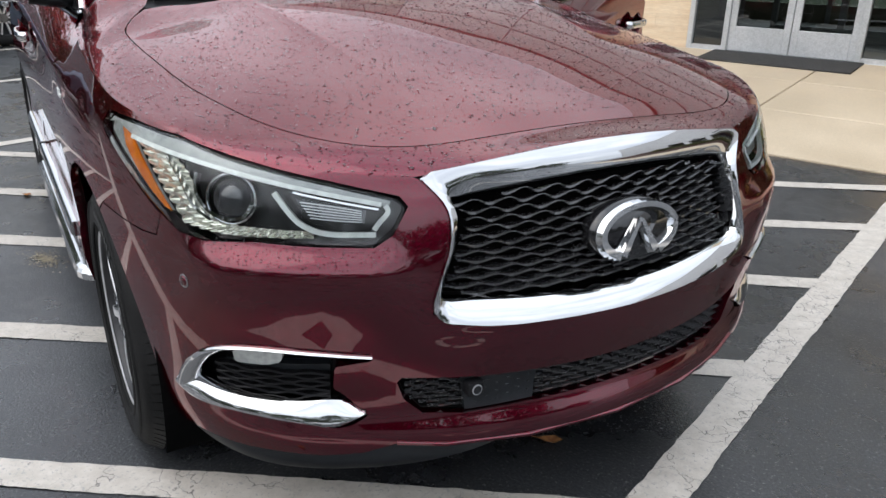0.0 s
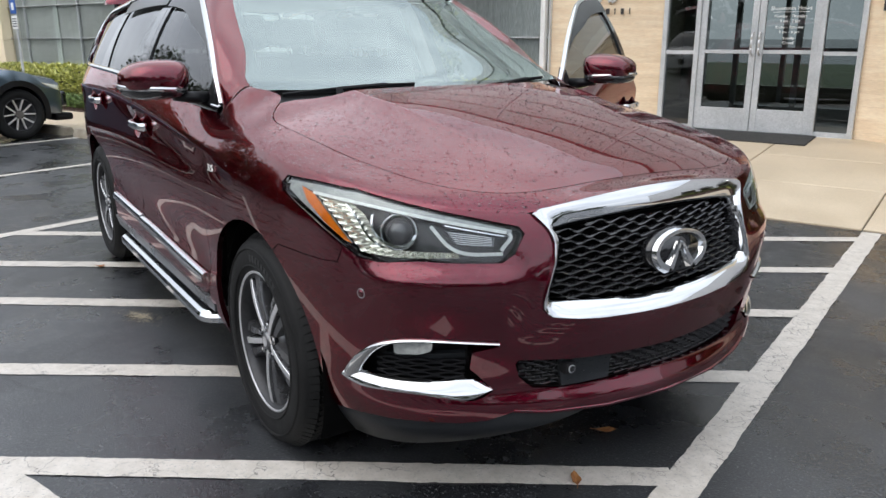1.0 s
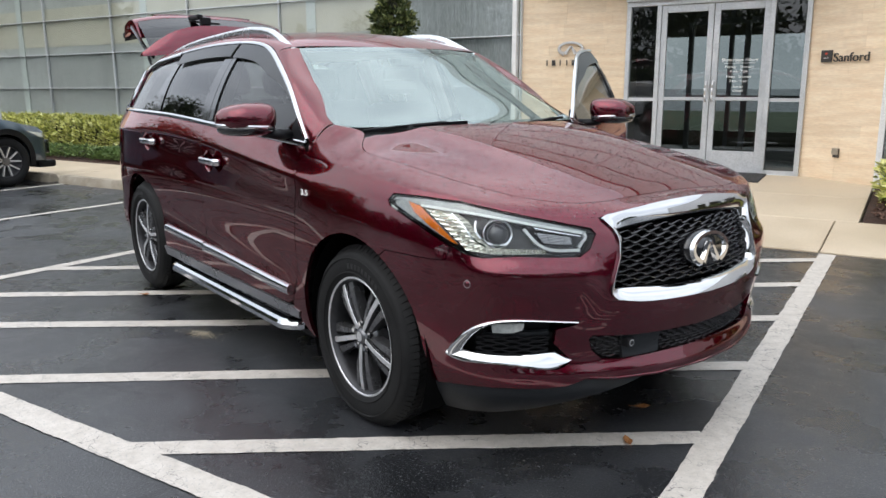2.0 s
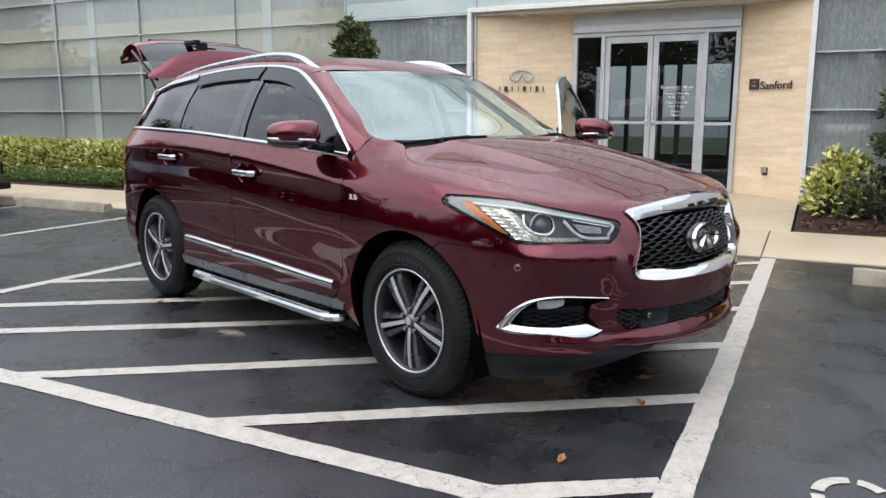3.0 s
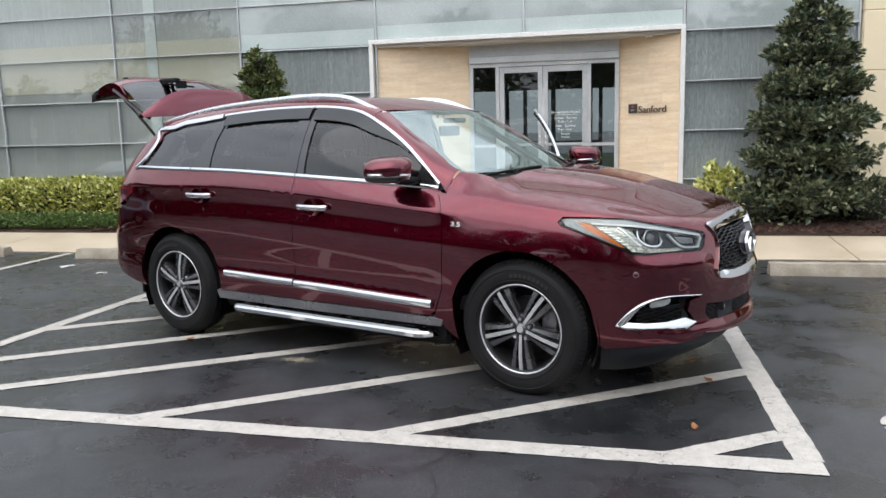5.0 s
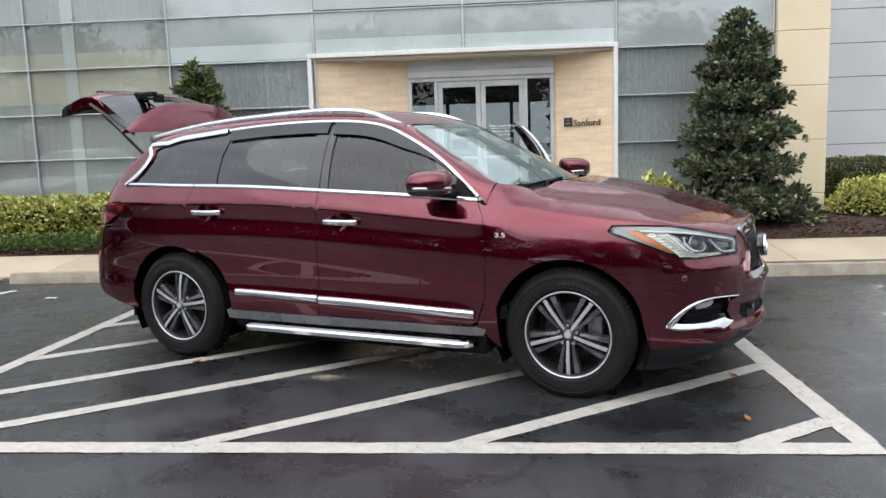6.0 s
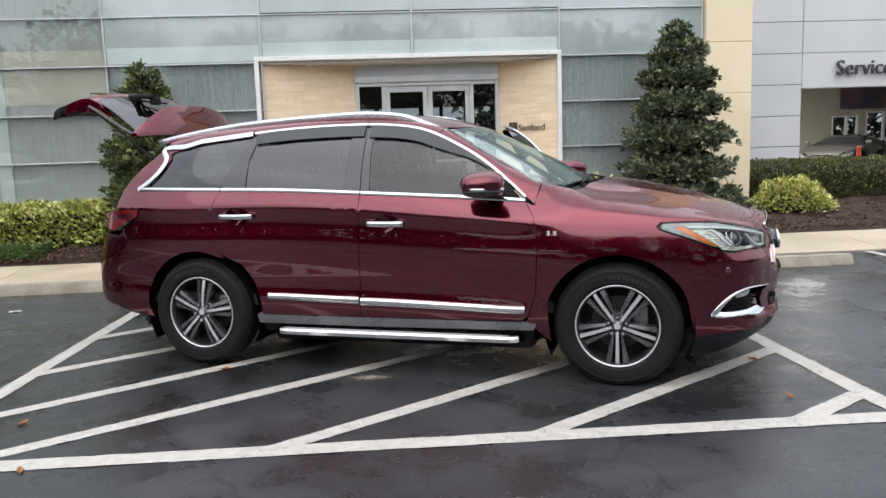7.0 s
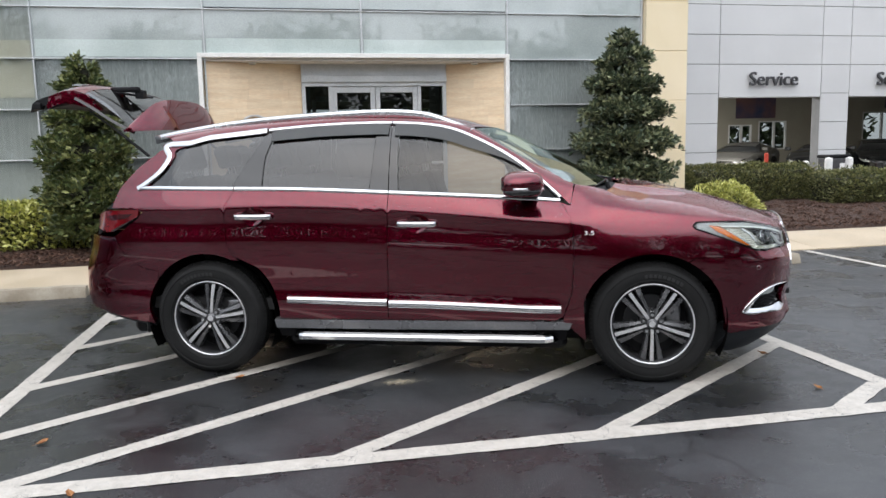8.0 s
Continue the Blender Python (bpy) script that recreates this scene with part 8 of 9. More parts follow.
def parked_car(at, paint, label, L=4.55, W=0.92, H=1.62, wb=2.7, r=0.36, group="", clad=True):
    """A parked crossover: lofted body with wheel arches cut out, glazed cabin, lamps, grille, wheels."""
    car = thing("car", label, "car", group, at=at)
    xf, xr = wb / 2 + 0.86, -(L - wb / 2 - 0.86)
    top = spline([xr, xr + 0.15, -wb / 2, 0, 0.75, 1.2, wb / 2 + 0.25, xf - 0.22, xf - 0.04, xf], [0.86, 1.0, 1.06, 1.04, 1.03, 1.00, 0.93, 0.83, 0.74, 0.66])
    wid = spline([xr, xr + 0.12, xr + 0.5, 0, wb / 2 + 0.2, xf - 0.3, xf - 0.1, xf], [0.60, 0.78, 0.88, W, W * 0.985, W * 0.86, W * 0.70, W * 0.50])

    def side(x, z):
        t = top(x)
        k = (z - 0.2) / (t - 0.2)
        return wid(x) * (0.93 + 0.07 * math.sin(math.pi * min(max(k, 0), 1) * 0.62 + 0.35) - 0.10 * max(0.0, k - 0.86) / 0.14)
    outline = [(xr + 0.02, 0.42)] + [(-wb / 2 + (r + 0.06) * math.cos(a), r + (r + 0.06) * math.sin(a)) for a in np.linspace(math.pi, 0, 14)] + [(wb / 2 + (r + 0.06) * math.cos(a), r + (r + 0.06) * math.sin(a)) for a in np.linspace(math.pi, 0, 14)] + [(xf - 0.02, 0.30)] + [(x, top(x) - 0.01) for x in np.linspace(xf - 0.02, xr + 0.02, 24)]
    body = None
    for s in (-1, 1):
        fn = (lambda x, z, s=s: Vector((x, s * side(x, z), z)))
        me = panel_mesh("body_side", outline, fn, paint, (), 0.09, 0.05, 0, flip=s > 0)
        hang("body_side", me, car)
        for ax in (-wb / 2, wb / 2):
            pts = [(ax + (r + 0.075) * math.cos(a), r + (r + 0.075) * math.sin(a)) for a in np.linspace(math.pi + 0.2, -0.2, 24)]
            P = [fn(x, z) + Vector((0, s * 0.012, 0)) for x, z in pts]
            v, f = sweep(P, [(-0.045, -0.02), (-0.045, 0.012), (0.035, 0.012), (0.035, -0.02)], False, lambda i: (0, s, 0))
            hang("arch_trim", mesh_of("arch_trim", v, f, M_BLACK), car)
            plain_wheel(car, ax, W - 0.11, r, s)
            part("wheel_well", box(ax - r - 0.05, ax + r + 0.05, *sorted((s * 0.45, s * (W - 0.25))), 0.2, r * 2 + 0.08), M_LINER, car)
    n = 30
    verts, faces = [], []
    xs = np.linspace(xr + 0.02, xf - 0.02, n)
    for x in xs:
        for k in range(13):
            q = 2 * k / 12 - 1
            z = top(x) - 0.01 + 0.045 * (1 - q ** 2)
            verts.append((x, q * side(x, top(x) - 0.01), z))
    for i in range(n - 1):
        for k in range(12):
            a = i * 13 + k
            faces.append((a + 1, a, a + 13, a + 14))
    hang("bonnet", mesh_of("bonnet", verts, faces, paint, smooth=True), car)
    for xe, sg in ((xf - 0.02, 1), (xr + 0.02, -1)):
        verts, faces = [], []
        for j in range(7):
            z = 0.28 + (top(xe) - 0.01 - 0.28) * j / 6
            for k in range(13):
                q = 2 * k / 12 - 1
                verts.append((xe + sg * (0.16 * (1 - q * q)) * (0.85 + 0.15 * math.sin(j / 6 * math.pi)), q * side(xe, z), z))
        for j in range(6):
            for k in range(12):
                a = j * 13 + k
                faces.append((a, a + 1, a + 14, a + 13) if sg > 0 else (a + 1, a, a + 13, a + 14))
        hang("bumper", mesh_of("bumper", verts, faces, paint, smooth=True), car)
    part("floor_pan", box(xr + 0.3, xf - 0.3, -0.5, 0.5, 0.2, 0.6), M_BLACK, car)
    # cabin
    rows = []
    for x, zz, w0 in ((0.95, 1.0, 0.80), (0.35, H - 0.10, 0.62), (0.0, H - 0.02, 0.62), (-0.9, H, 0.61), (xr + 0.75, H - 0.08, 0.58), (xr + 0.18, 1.05, 0.66)):
        rows.append((x, zz, w0))
    verts, faces = [], []
    prof = curve_pts([(a, b, c) for a, b, c in rows], 26)
    for x, z, w0 in prof:
        zb = top(min(max(x, xr), 0.9)) - 0.02
        wb_ = side(min(max(x, xr + 0.1), 0.95), zb) - 0.03
        for y, z_ in ((-wb_, zb), (-(wb_ * 0.35 + w0 * 0.65), zb + (z - zb) * 0.6), (-w0, max(z - 0.05, zb)), (-w0 * 0.7, z), (w0 * 0.7, z), (w0, max(z - 0.05, zb)), (wb_ * 0.35 + w0 * 0.65, zb + (z - zb) * 0.6), (wb_, zb)):
            verts.append((x, y, z_))
    for i in range(25):
        for k in range(7):
            a = i * 8 + k
            faces.append((a, a + 1, a + 9, a + 8))
    hang("cabin_glass", mesh_of("cabin_glass", verts, faces, M_DARKGLASS, smooth=True), car, "dark cabin windows")
    verts, faces = [], []
    top_rows = [p for p in prof if p[0] < 0.42 and p[0] > xr + 0.6]
    for x, z, w0 in top_rows:
        for y, dz in ((-w0 - 0.004, -0.055), (-w0 * 0.72, 0.006), (0, 0.02), (w0 * 0.72, 0.006), (w0 + 0.004, -0.055)):
            verts.append((x, y, z + dz))
    for i in range(len(top_rows) - 1):
        for k in range(4):
            a = i * 5 + k
            faces.append((a, a + 1, a + 6, a + 5))
    hang("roof", mesh_of("roof", verts, faces, paint, smooth=True), car)
    for s in (-1, 1):
        fn = (lambda x, z, s=s: Vector((x, s * side(x, z), z)))
        hang("headlamp", panel_mesh("headlamp", [(xf - 0.50, 0.79), (xf - 0.10, 0.72), (xf - 0.05, 0.68), (xf - 0.06, 0.645), (xf - 0.25, 0.68)], fn, M_REFLECT, (), 0.06, 0.02, 0.008, flip=s > 0), car, "clear slim headlamp")
        hang("tail_lamp", panel_mesh("tail_lamp", [(xr + 0.04, 0.92), (xr + 0.36, 0.90), (xr + 0.30, 0.80), (xr + 0.04, 0.82)], fn, M_REDLAMP, (), 0.06, 0.02, 0.008, flip=s > 0), car, "red tail lamp")
        part("side_mirror", box(0.62, 0.76, *sorted((s * (W - 0.02), s * (W + 0.18))), 1.06, 1.18, 0.04, 3), paint, car)
        part("sill_trim", box(-wb / 2 + r + 0.08, wb / 2 - r - 0.08, *sorted((s * (W - 0.12), s * (W - 0.005))), 0.22, 0.33, 0.02), M_BLACK, car)
    part("grille", box(xf + 0.02, xf + 0.11, -0.42, 0.42, 0.40, 0.62, 0.03, 2), M_GLOSSBLACK, car)
    part("lower_trim", box(xf - 0.20, xf + 0.09, -0.60, 0.60, 0.20, 0.31, 0.04, 2), M_BLACK, car)
    return car


M_DARKGLASS = surface("dark_car_glass", (0.010, 0.011, 0.012), (0.018, 0.019, 0.020), 2, (0.03, 0.06), coat=1.0)
parked_car(pose(-9.26, 2.37 - 1.35, 0, 0, 0, 90), M_BLUEPAINT, "steel-blue crossover parked nose-in before the hedge", group="parked cars")
parked_car(pose(15.75, SY + 9.6, 0.02, 0, 0, 222), M_GREYPAINT, "grey SUV standing in the service drive", H=1.34, group="service cars")
parked_car(pose(17.55, SY + 7.6, 0.02, 0, 0, 228), M_BLACKPAINT, "black car standing in the service drive", H=1.25, group="service cars")
parked_car(pose(19.6, SY + 7.2, 0.02, 0, 0, 236), M_BLACKPAINT, "black car standing in the service drive", H=1.38, group="service cars")
# cars parked across the lane, mirrored in the glass and paint
for i, (cx, cy, m, lab) in enumerate(((-7.5, -14.5, M_WHITEPAINT, "white car parked across the lane"), (3.5, -15.0, M_GREYPAINT, "grey car parked across the lane"), (9.5, -14.6, M_WHITEPAINT, "white car parked across the lane"))):
    parked_car(pose(cx, cy, 0, 0, 0, 90), m, lab, group="cars across the lane")
# ---- plants ----
def leaf_cloud(name, spots, material, size, rng, fold=0.25):
    """Many small folded leaves at the given (place, outward) spots."""
    verts, faces = [], []
    for p, o in spots:
        o = Vector(o)
        o = (o.normalized() if o.length > 1e-6 else Vector((0, 0, 1))) + Vector((rng.uniform(-0.8, 0.8), rng.uniform(-0.8, 0.8), rng.uniform(-0.3, 0.9)))
        q = o.to_track_quat("Y", "Z").to_matrix() @ Euler((0, rng.uniform(-1.2, 1.2), 0)).to_matrix()
        l = size * rng.uniform(0.65, 1.3)
        w = l * rng.uniform(0.22, 0.34)
        k = len(verts)
        p = Vector(p)
        verts += [p + q @ Vector(v) for v in ((0, 0, 0), (w, l * 0.5, fold * w), (0, l, -0.12 * l), (-w, l * 0.5, fold * w), (0, l * 0.5, -fold * w))]
        faces += [(k, k + 1, k + 4), (k + 1, k + 2, k + 4), (k + 2, k + 3, k + 4), (k + 3, k, k + 4)]
    return mesh_of(name, verts, faces, material)


def hedge(name, x0, x1, y0, y1, h, count, material, size, seed, label, lump=0.06, group="", zoff=0.0, soft=0.20):
    """A clipped hedge: a solid twig core, coloured dark as inner shade, and a leafy, lumpy skin."""
    rng = random.Random(seed)
    base = ground_z((y0 + y1) / 2) + zoff
    hg = thing(name, label, "hedge", group, at=pose((x0 + x1) / 2, (y0 + y1) / 2, base))
    cx, cy = (x0 + x1) / 2, (y0 + y1) / 2
    L, D = x1 - x0, y1 - y0
    spots = []
    for _ in range(count):
        u = rng.uniform(-L / 2, L / 2)
        face = rng.random()
        lum = -0.45 * h * (abs(u) / (L / 2)) ** (10 * L) + lump * noise.noise(Vector((u * 3.1 + seed, 0, seed))) + lump * 0.6 * noise.noise(Vector((u * 9, seed, 3)))
        if face < 0.55:
            zz = rng.uniform(0.03, h)
            r = lump * noise.noise(Vector((u * 4, zz * 5, seed + 2)))
            round_in = soft * max(0.0, (zz / h - 0.45) / 0.55) ** 2
            p, o = (u, -D / 2 + round_in - r + rng.uniform(-0.01, 0.08), zz + lum * zz / h), (0, -1, 0.3)
        elif face < 0.9:
            v = rng.uniform(-D / 2, D / 2)
            edge = 0.7 * soft * (abs(v) / (D / 2)) ** 3
            p, o = (u, v, h + lum - edge - rng.uniform(0, 0.07)), (0, -0.2, 1)
        else:
            s = rng.choice((-1, 1))
            p, o = (s * L / 2, rng.uniform(-D / 2, D / 2), rng.uniform(0.03, h)), (s, 0, 0.3)
        spots.append((p, o))
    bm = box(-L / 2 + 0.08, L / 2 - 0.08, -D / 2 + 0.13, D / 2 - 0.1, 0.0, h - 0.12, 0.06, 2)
    part("core", bm, M_TWIGSHADE, hg)
    ob = hang("foliage", leaf_cloud("foliage", spots, material, size, rng), hg)
    tagged(ob, kind="stuff")
    return hg


# the shade inside the foliage is put into this dark twig colour
M_TWIGSHADE = surface("twigs_with_painted_shade", (0.012, 0.014, 0.008), (0.028, 0.026, 0.014), 20, (0.9, 0.95), bumps=0.8, dist=0.01)


def mound(name, cx, cy, rx, ry, h, count, material, size, seed, label, category="shrub", group=""):
    rng = random.Random(seed)
    sh = thing(name, label, category, group, at=pose(cx, cy, ground_z(cy)))
    spots = []
    for _ in range(count):
        a, z = rng.uniform(0, 2 * math.pi), rng.random() ** 0.7
        d = Vector((math.cos(a) * math.sqrt(1 - z * z * 0.96), math.sin(a) * math.sqrt(1 - z * z * 0.96), z))
        k = 1 + 0.22 * noise.noise(d * 2.2 + Vector((seed, 0, 0))) + 0.12 * noise.noise(d * 6 + Vector((0, seed, 0)))
        k *= rng.uniform(0.80, 1.02)
        spots.append(((d.x * rx * k, d.y * ry * k, 0.04 + d.z * h * k), d))
    # solid core, painted as dark as the shade behind the leaves
    bm = bmesh.new()
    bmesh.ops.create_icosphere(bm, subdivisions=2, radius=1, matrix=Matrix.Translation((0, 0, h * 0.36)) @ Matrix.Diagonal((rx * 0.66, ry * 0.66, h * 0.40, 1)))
    part("core", bm, M_TWIGSHADE, sh)
    for i in range(5):
        a = i * 1.3 + seed
        part("stem", rod((0.05 * math.cos(a), 0.05 * math.sin(a), -0.03), (rx * 0.5 * math.cos(a), ry * 0.5 * math.sin(a), h * 0.55), 0.012, r2=0.005, n=6), M_BARK, sh)
    tagged(hang("foliage", leaf_cloud("foliage", spots, material, size, rng), sh), kind="stuff")
    return sh


def topiary(cx, cy, h, tiers, count, seed, label, leaf=M_DARKLEAF):
    """A shrub clipped into stacked cushions round one trunk."""
    rng = random.Random(seed)
    tr = thing("topiary_tree", label, "tree", "clipped trees", at=pose(cx, cy, ground_z(cy)))
    part("trunk", rod((0, 0, -0.05), (0.02, 0.0, h * 0.9), 0.055, n=10, r2=0.012), M_BARK, tr)
    spots = []
    total = sum(r * r for _, r, _ in tiers)
    for z, r, t in tiers:
        for i in range(7):
            a = i * 0.9 + z * 5
            part("limb", rod((0, 0, z - 0.10), (r * 0.75 * math.cos(a), r * 0.75 * math.sin(a), z - 0.02), 0.014, r2=0.005, n=6), M_BARK, tr)
        for _ in range(int(count * r * r / total / 11)):
            a = rng.uniform(0, 2 * math.pi)
            c = rng.uniform(-0.75, 1)
            s = math.sqrt(max(0, 1 - c * c))
            d = Vector((s * math.cos(a), s * math.sin(a), c))
            k = 1 + 0.25 * noise.noise(Vector((math.cos(a) * 2.5, math.sin(a) * 2.5, z * 3 + seed))) + 0.18 * noise.noise(d * 5 + Vector((z, seed, 0)))
            k *= rng.uniform(0.74, 1.10)
            # a tuft: leaves fanning out from the end of one twig
            tip = Vector((d.x * r * k, d.y * r * k, z + d.z * t * 0.90 * k))
            for _ in range(11):
                j = Vector((rng.gauss(0, 0.022), rng.gauss(0, 0.022), rng.gauss(0, 0.018)))
                spots.append((tip + j, Vector((d.x, d.y, 0.5 + 0.4 * d.z)) * 0.9 + j * 22))
        # dark ball that stands for the shade within this cushion
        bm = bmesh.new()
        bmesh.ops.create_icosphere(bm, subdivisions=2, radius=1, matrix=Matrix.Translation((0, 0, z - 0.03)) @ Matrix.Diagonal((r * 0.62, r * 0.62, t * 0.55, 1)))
        part("inner_shade_core", bm, M_TWIGSHADE, tr)
    tagged(hang("crown", leaf_cloud("crown", spots, leaf, 0.085, rng), tr), kind="stuff")
    return tr


hedge("hedge", -16.0, -9.6, 5.50, 6.32, 0.64, 9000, M_YELLOWLEAF, 0.085, 3, "yellow-green variegated hedge before the glass wall", 0.05, "yellow hedge")
hedge("hedge", -9.6, -2.9, 5.50, 6.32, 0.64, 13000, M_YELLOWLEAF, 0.078, 4, "yellow-green variegated hedge before the glass wall", 0.05, "yellow hedge")
hedge("low_hedge", -16.0, -9.8, 4.72, 5.35, 0.22, 6000, M_LOWLEAF, 0.05, 6, "low clipped green hedge beside the footpath", 0.03, "low hedge")
hedge("low_hedge", -9.8, -5.05, 4.72, 5.35, 0.22, 12000, M_LOWLEAF, 0.045, 7, "low clipped green hedge beside the footpath", 0.03, "low hedge")
topiary(-3.62, 5.42, 2.66, ((0.42, 0.50, 0.30), (0.85, 0.56, 0.33), (1.35, 0.53, 0.32), (1.78, 0.42, 0.28), (2.13, 0.29, 0.24), (2.40, 0.17, 0.22)), 13000, 11, "tall clipped dark green cone tree before the glass wall", M_CONELEAF)
topiary(4.02, 5.35, 3.0, ((0.42, 0.63, 0.27), (0.90, 0.68, 0.235), (1.35, 0.68, 0.235), (1.79, 0.61, 0.23), (2.19, 0.51, 0.215), (2.54, 0.37, 0.21), (2.81, 0.20, 0.20)), 22000, 12, "tall tiered dark green topiary tree in mulch bed")
mound("shrub", 2.98, 5.55, 0.38, 0.38, 0.70, 1800, M_YELLOWLEAF, 0.085, 21, "round yellow-green variegated shrub in mulch bed")
mound("shrub", 3.45, 5.35, 0.55, 0.45, 0.58, 1600, M_DARKLEAF, 0.08, 22, "spreading dark green shrub under the topiary")
mound("shrub", 4.75, 5.5, 0.45, 0.42, 0.55, 1200, M_DARKLEAF, 0.08, 24, "spreading dark green shrub under the topiary")
mound("shrub", 6.28, 6.25, 0.66, 0.6, 0.50, 5200, M_YELLOWLEAF, 0.06, 23, "round yellow-green variegated shrub in mulch bed")
hedge("hedge", 5.9, 9.0, 7.2, 8.4, 0.70, 17000, M_BOXLEAF, 0.042, 31, "clipped olive-green boxwood hedge before the service wall", 0.09, "boxwood hedge", soft=0.34)
hedge("hedge", 8.7, 14.5, 6.5, 7.9, 0.60, 28000, M_BOXLEAF, 0.042, 32, "clipped olive-green boxwood hedge before the service wall", 0.10, "boxwood hedge", soft=0.34)


def oak(cx, cy, h, spread, seed):
    """A broad park tree: tapered trunk, forking limbs, and leaves in loose clumps."""
    rng = random.Random(seed)
    tr = thing("oak_tree", "broad leafy oak tree beyond the car park", "tree", "far trees", at=pose(cx, cy, 0))
    part("trunk", rod((0, 0, -0.1), (0.1, 0, h * 0.42), 0.28, n=12, r2=0.18), M_BARK, tr)
    spots = []
    for i in range(26):
        a = i * 2.4 + rng.uniform(-0.3, 0.3)
        zz = h * rng.uniform(0.42, 0.95)
        rr = spread * rng.uniform(0.25, 1.0) * (1 - 0.55 * max(0, (zz / h - 0.55) / 0.45))
        c = Vector((rr * math.cos(a), rr * math.sin(a), zz))
        part("limb", rod((0.1, 0, h * rng.uniform(0.3, 0.42)), c, 0.09, n=7, r2=0.02), M_BARK, tr)
        cr = spread * rng.uniform(0.22, 0.38)
        for _ in range(170):
            d = Vector((rng.gauss(0, 1), rng.gauss(0, 1), rng.gauss(0, 0.7))).normalized() * cr * rng.uniform(0.4, 1.1)
            spots.append((c + d, d))
    tagged(hang("crown", leaf_cloud("crown", spots, M_OAKLEAF, 0.42, rng), tr), kind="stuff")


for i, (tx, ty, th, ts) in enumerate(((-26, -28, 8.5, 5.5), (-17, -31, 9.5, 5.8), (-8, -29, 8.0, 5.2), (1, -32, 9.5, 5.8), (10, -28, 8.5, 5.4), (19, -30, 9.5, 5.8), (28, -27, 8.5, 5.5), (36, -20, 9, 5.5), (40, -8, 8.5, 5.5), (-37, -8, 9, 5), (-36, 1, 9, 5))):
    oak(tx, ty, th, ts, 40 + i)

# the dense woodland edge across the road, behind the park trees
def woods(name, x0, y0, x1, y1, count, seed, tall=1.0):
    rng = random.Random(seed)
    spots = []
    for _ in range(count):
        t = rng.random()
        top = 4.2 + 1.1 * math.sin(t * 23 + seed) + 0.8 * math.sin(t * 57) + 0.5 * math.sin(t * 131)
        z = tall * top * rng.random()
        spots.append((Vector((x0 + (x1 - x0) * t + rng.uniform(-0.6, 0.6), y0 + (y1 - y0) * t + rng.uniform(-1.4, 1.4), z)), Vector((rng.gauss(0, 1), rng.gauss(0, 1), rng.gauss(0.5, 0.6)))))
    tagged(hang(name, leaf_cloud(name, spots, M_OAKLEAF, 0.75, rng), None), "dense dark green woodland edge across the road", "woods", kind="stuff")


woods("woods", -40, -35, 46, -37, 15000, 3)
woods("woods", 46, -37, 52, 6, 7000, 5)
woods("woods", -41, -15, -43, 6, 8000, 8, 1.7)
woods("woods", -40, -35, -41, -15, 5000, 10)
woods("woods", 4, SY + 24, 34, SY + 25, 3600, 9)

# grass verge behind the car park
vb = bmesh.new()
bmesh.ops.create_grid(vb, x_segments=2, y_segments=2, size=1, matrix=Matrix.Translation((0, -75, 0.03)) @ Matrix.Diagonal((150, 46, 1, 1)))
verge = part("verge", vb, surface("grass", (0.03, 0.06, 0.012), (0.06, 0.10, 0.025), 2, (0.8, 0.9), fine=30, bumps=0.8, dist=0.03), None)
tagged(verge, "green grass verge beyond the car park", "grass", kind="structure")

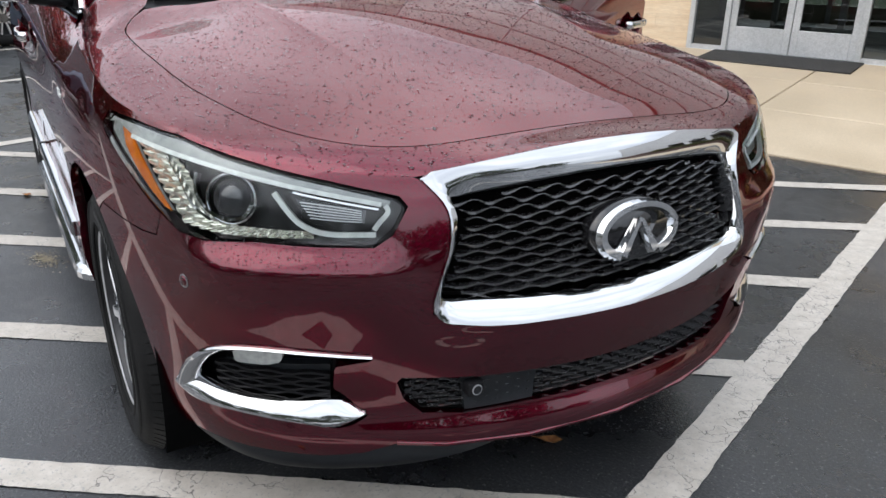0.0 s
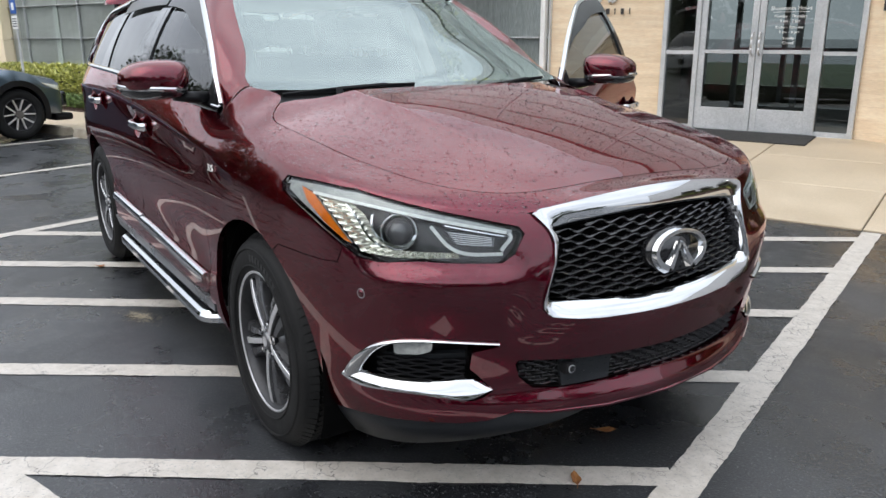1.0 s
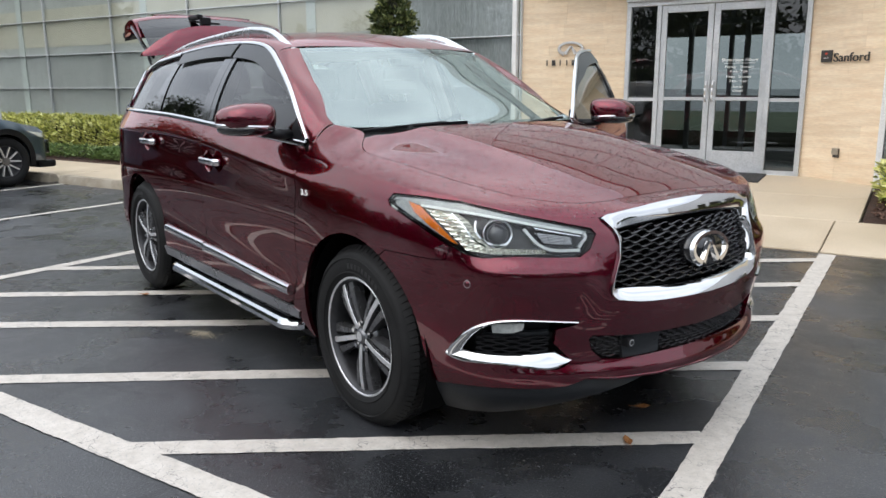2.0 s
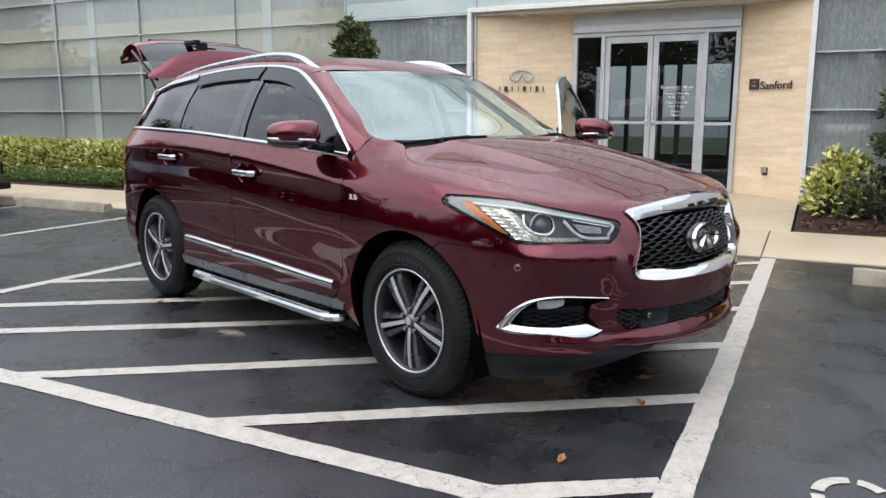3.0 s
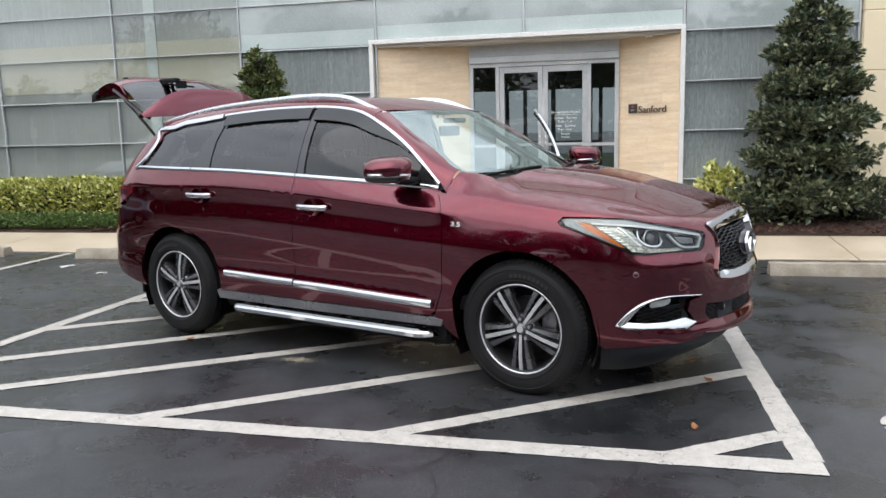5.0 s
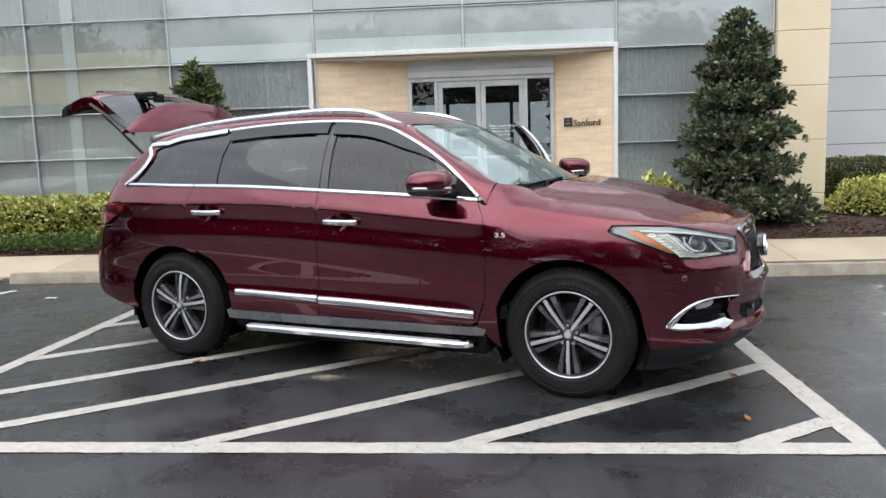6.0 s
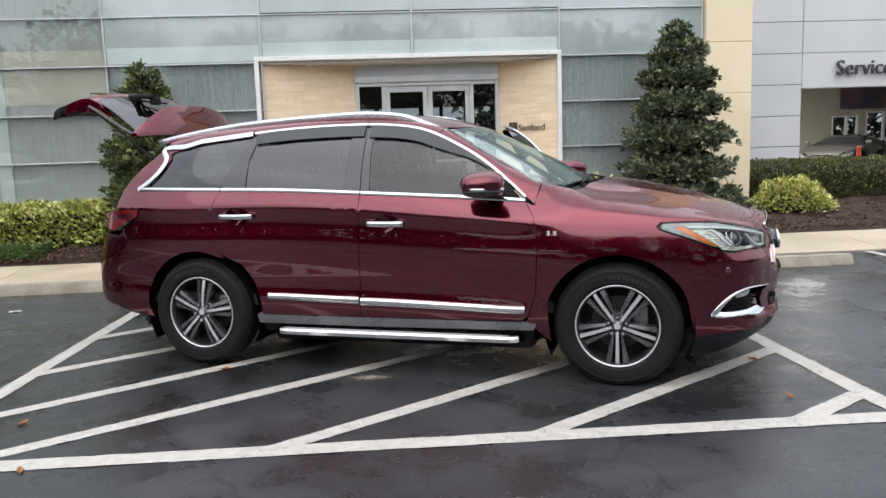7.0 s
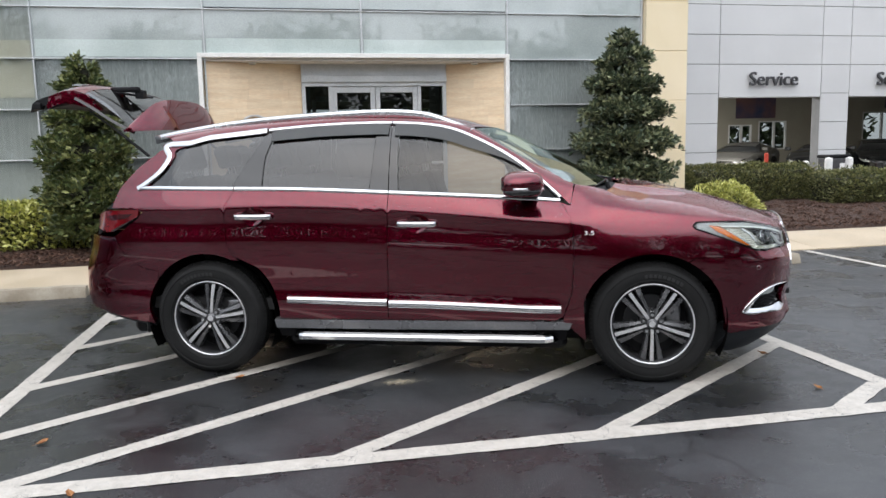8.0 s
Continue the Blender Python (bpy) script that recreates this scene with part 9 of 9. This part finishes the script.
# fallen leaves on the asphalt
for lx, ly, a in ((2.02, -0.62, 0.4), (1.93, -1.74, 1.6), (2.08, -0.98, 2.2), (-2.46, -1.44, 0.9), (-2.16, -2.14, 2.0), (-0.9, 1.0, 2.5), (-3.05, -1.45, 1.2), (-1.50, -0.53, 0.2)):
    lf = thing("fallen_leaf", "curled brown leaf lying on asphalt", "leaf", "fallen leaves", at=pose(lx, ly, 0.008, 0, 0, math.degrees(a)))
    lp = [(-0.035, 0, 0.004), (-0.012, -0.017, 0.009), (0.018, -0.012, 0.006), (0.038, 0, 0.012), (0.014, 0.016, 0.012), (-0.016, 0.014, 0.004), (0, 0, -0.004)]
    me = mesh_of("blade", lp + [(x_, y_, z_ - 0.002) for x_, y_, z_ in lp], [(i, (i + 1) % 6, 6) for i in range(6)] + [(13, 7 + (i + 1) % 6, 7 + i) for i in range(6)] + [(i, 7 + i, 7 + (i + 1) % 6, (i + 1) % 6) for i in range(6)], M_FALLEN)
    hang("blade", me, lf)
    part("stalk", rod((-0.055, 0.004, 0.002), (-0.033, 0, 0.004), 0.0012, n=5), M_FALLEN, lf)

# spilt sand on the asphalt, scraps of paper
rng = random.Random(77)
verts, faces = [], []
for _ in range(520):
    a, r = rng.uniform(0, 6.28), abs(rng.gauss(0, 0.5))
    x, y = -0.49 + 0.17 * r * math.cos(a), -0.91 + 0.075 * r * math.sin(a)
    q = rng.uniform(0.002, 0.005)
    k = len(verts)
    verts += [(x - q, y, 0.0038), (x, y - q, 0.0038), (x + q, y + q * 0.4, 0.0038), (x, y + q, 0.0038 + q * 0.2), (x, y, 0.0038 + q * 0.8)]
    faces += [(k, k + 1, k + 4), (k + 1, k + 2, k + 4), (k + 2, k + 3, k + 4), (k + 3, k, k + 4)]
sand = new("spilt_sand", mesh_of("spilt_sand", verts, faces, surface("pale_sand", (0.20, 0.17, 0.12), (0.34, 0.30, 0.23), 60, (0.85, 0.95))))
tagged(sand, "scatter of pale sand grains on asphalt", "sand", kind="stuff")
for lx, ly, sx_, a in ((-4.02, 1.93, 0.06, 0.3), (-4.75, 2.32, 0.10, 1.1)):
    bm = bmesh.new()
    vs = [bm.verts.new((x_ * sx_, y_ * sx_ * 0.6, z_)) for x_, y_, z_ in ((-1, -0.7, 0.001), (0.1, -1, 0.010), (1, -0.5, 0.002), (0.8, 0.8, 0.008), (-0.2, 1, 0.002), (-0.9, 0.6, 0.012))]
    ct = bm.verts.new((0, 0, 0.014))
    for i in range(6):
        bm.faces.new((vs[i], vs[(i + 1) % 6], ct))
    bmesh.ops.solidify(bm, geom=bm.faces[:], thickness=0.001)
    ob = part("paper_scrap", bm, M_WHITE, None)
    ob.matrix_world = pose(lx, ly, 0.006, 0, 0, math.degrees(a))
    tagged(ob, "crumpled white paper scrap on asphalt", "litter", "paper scraps")
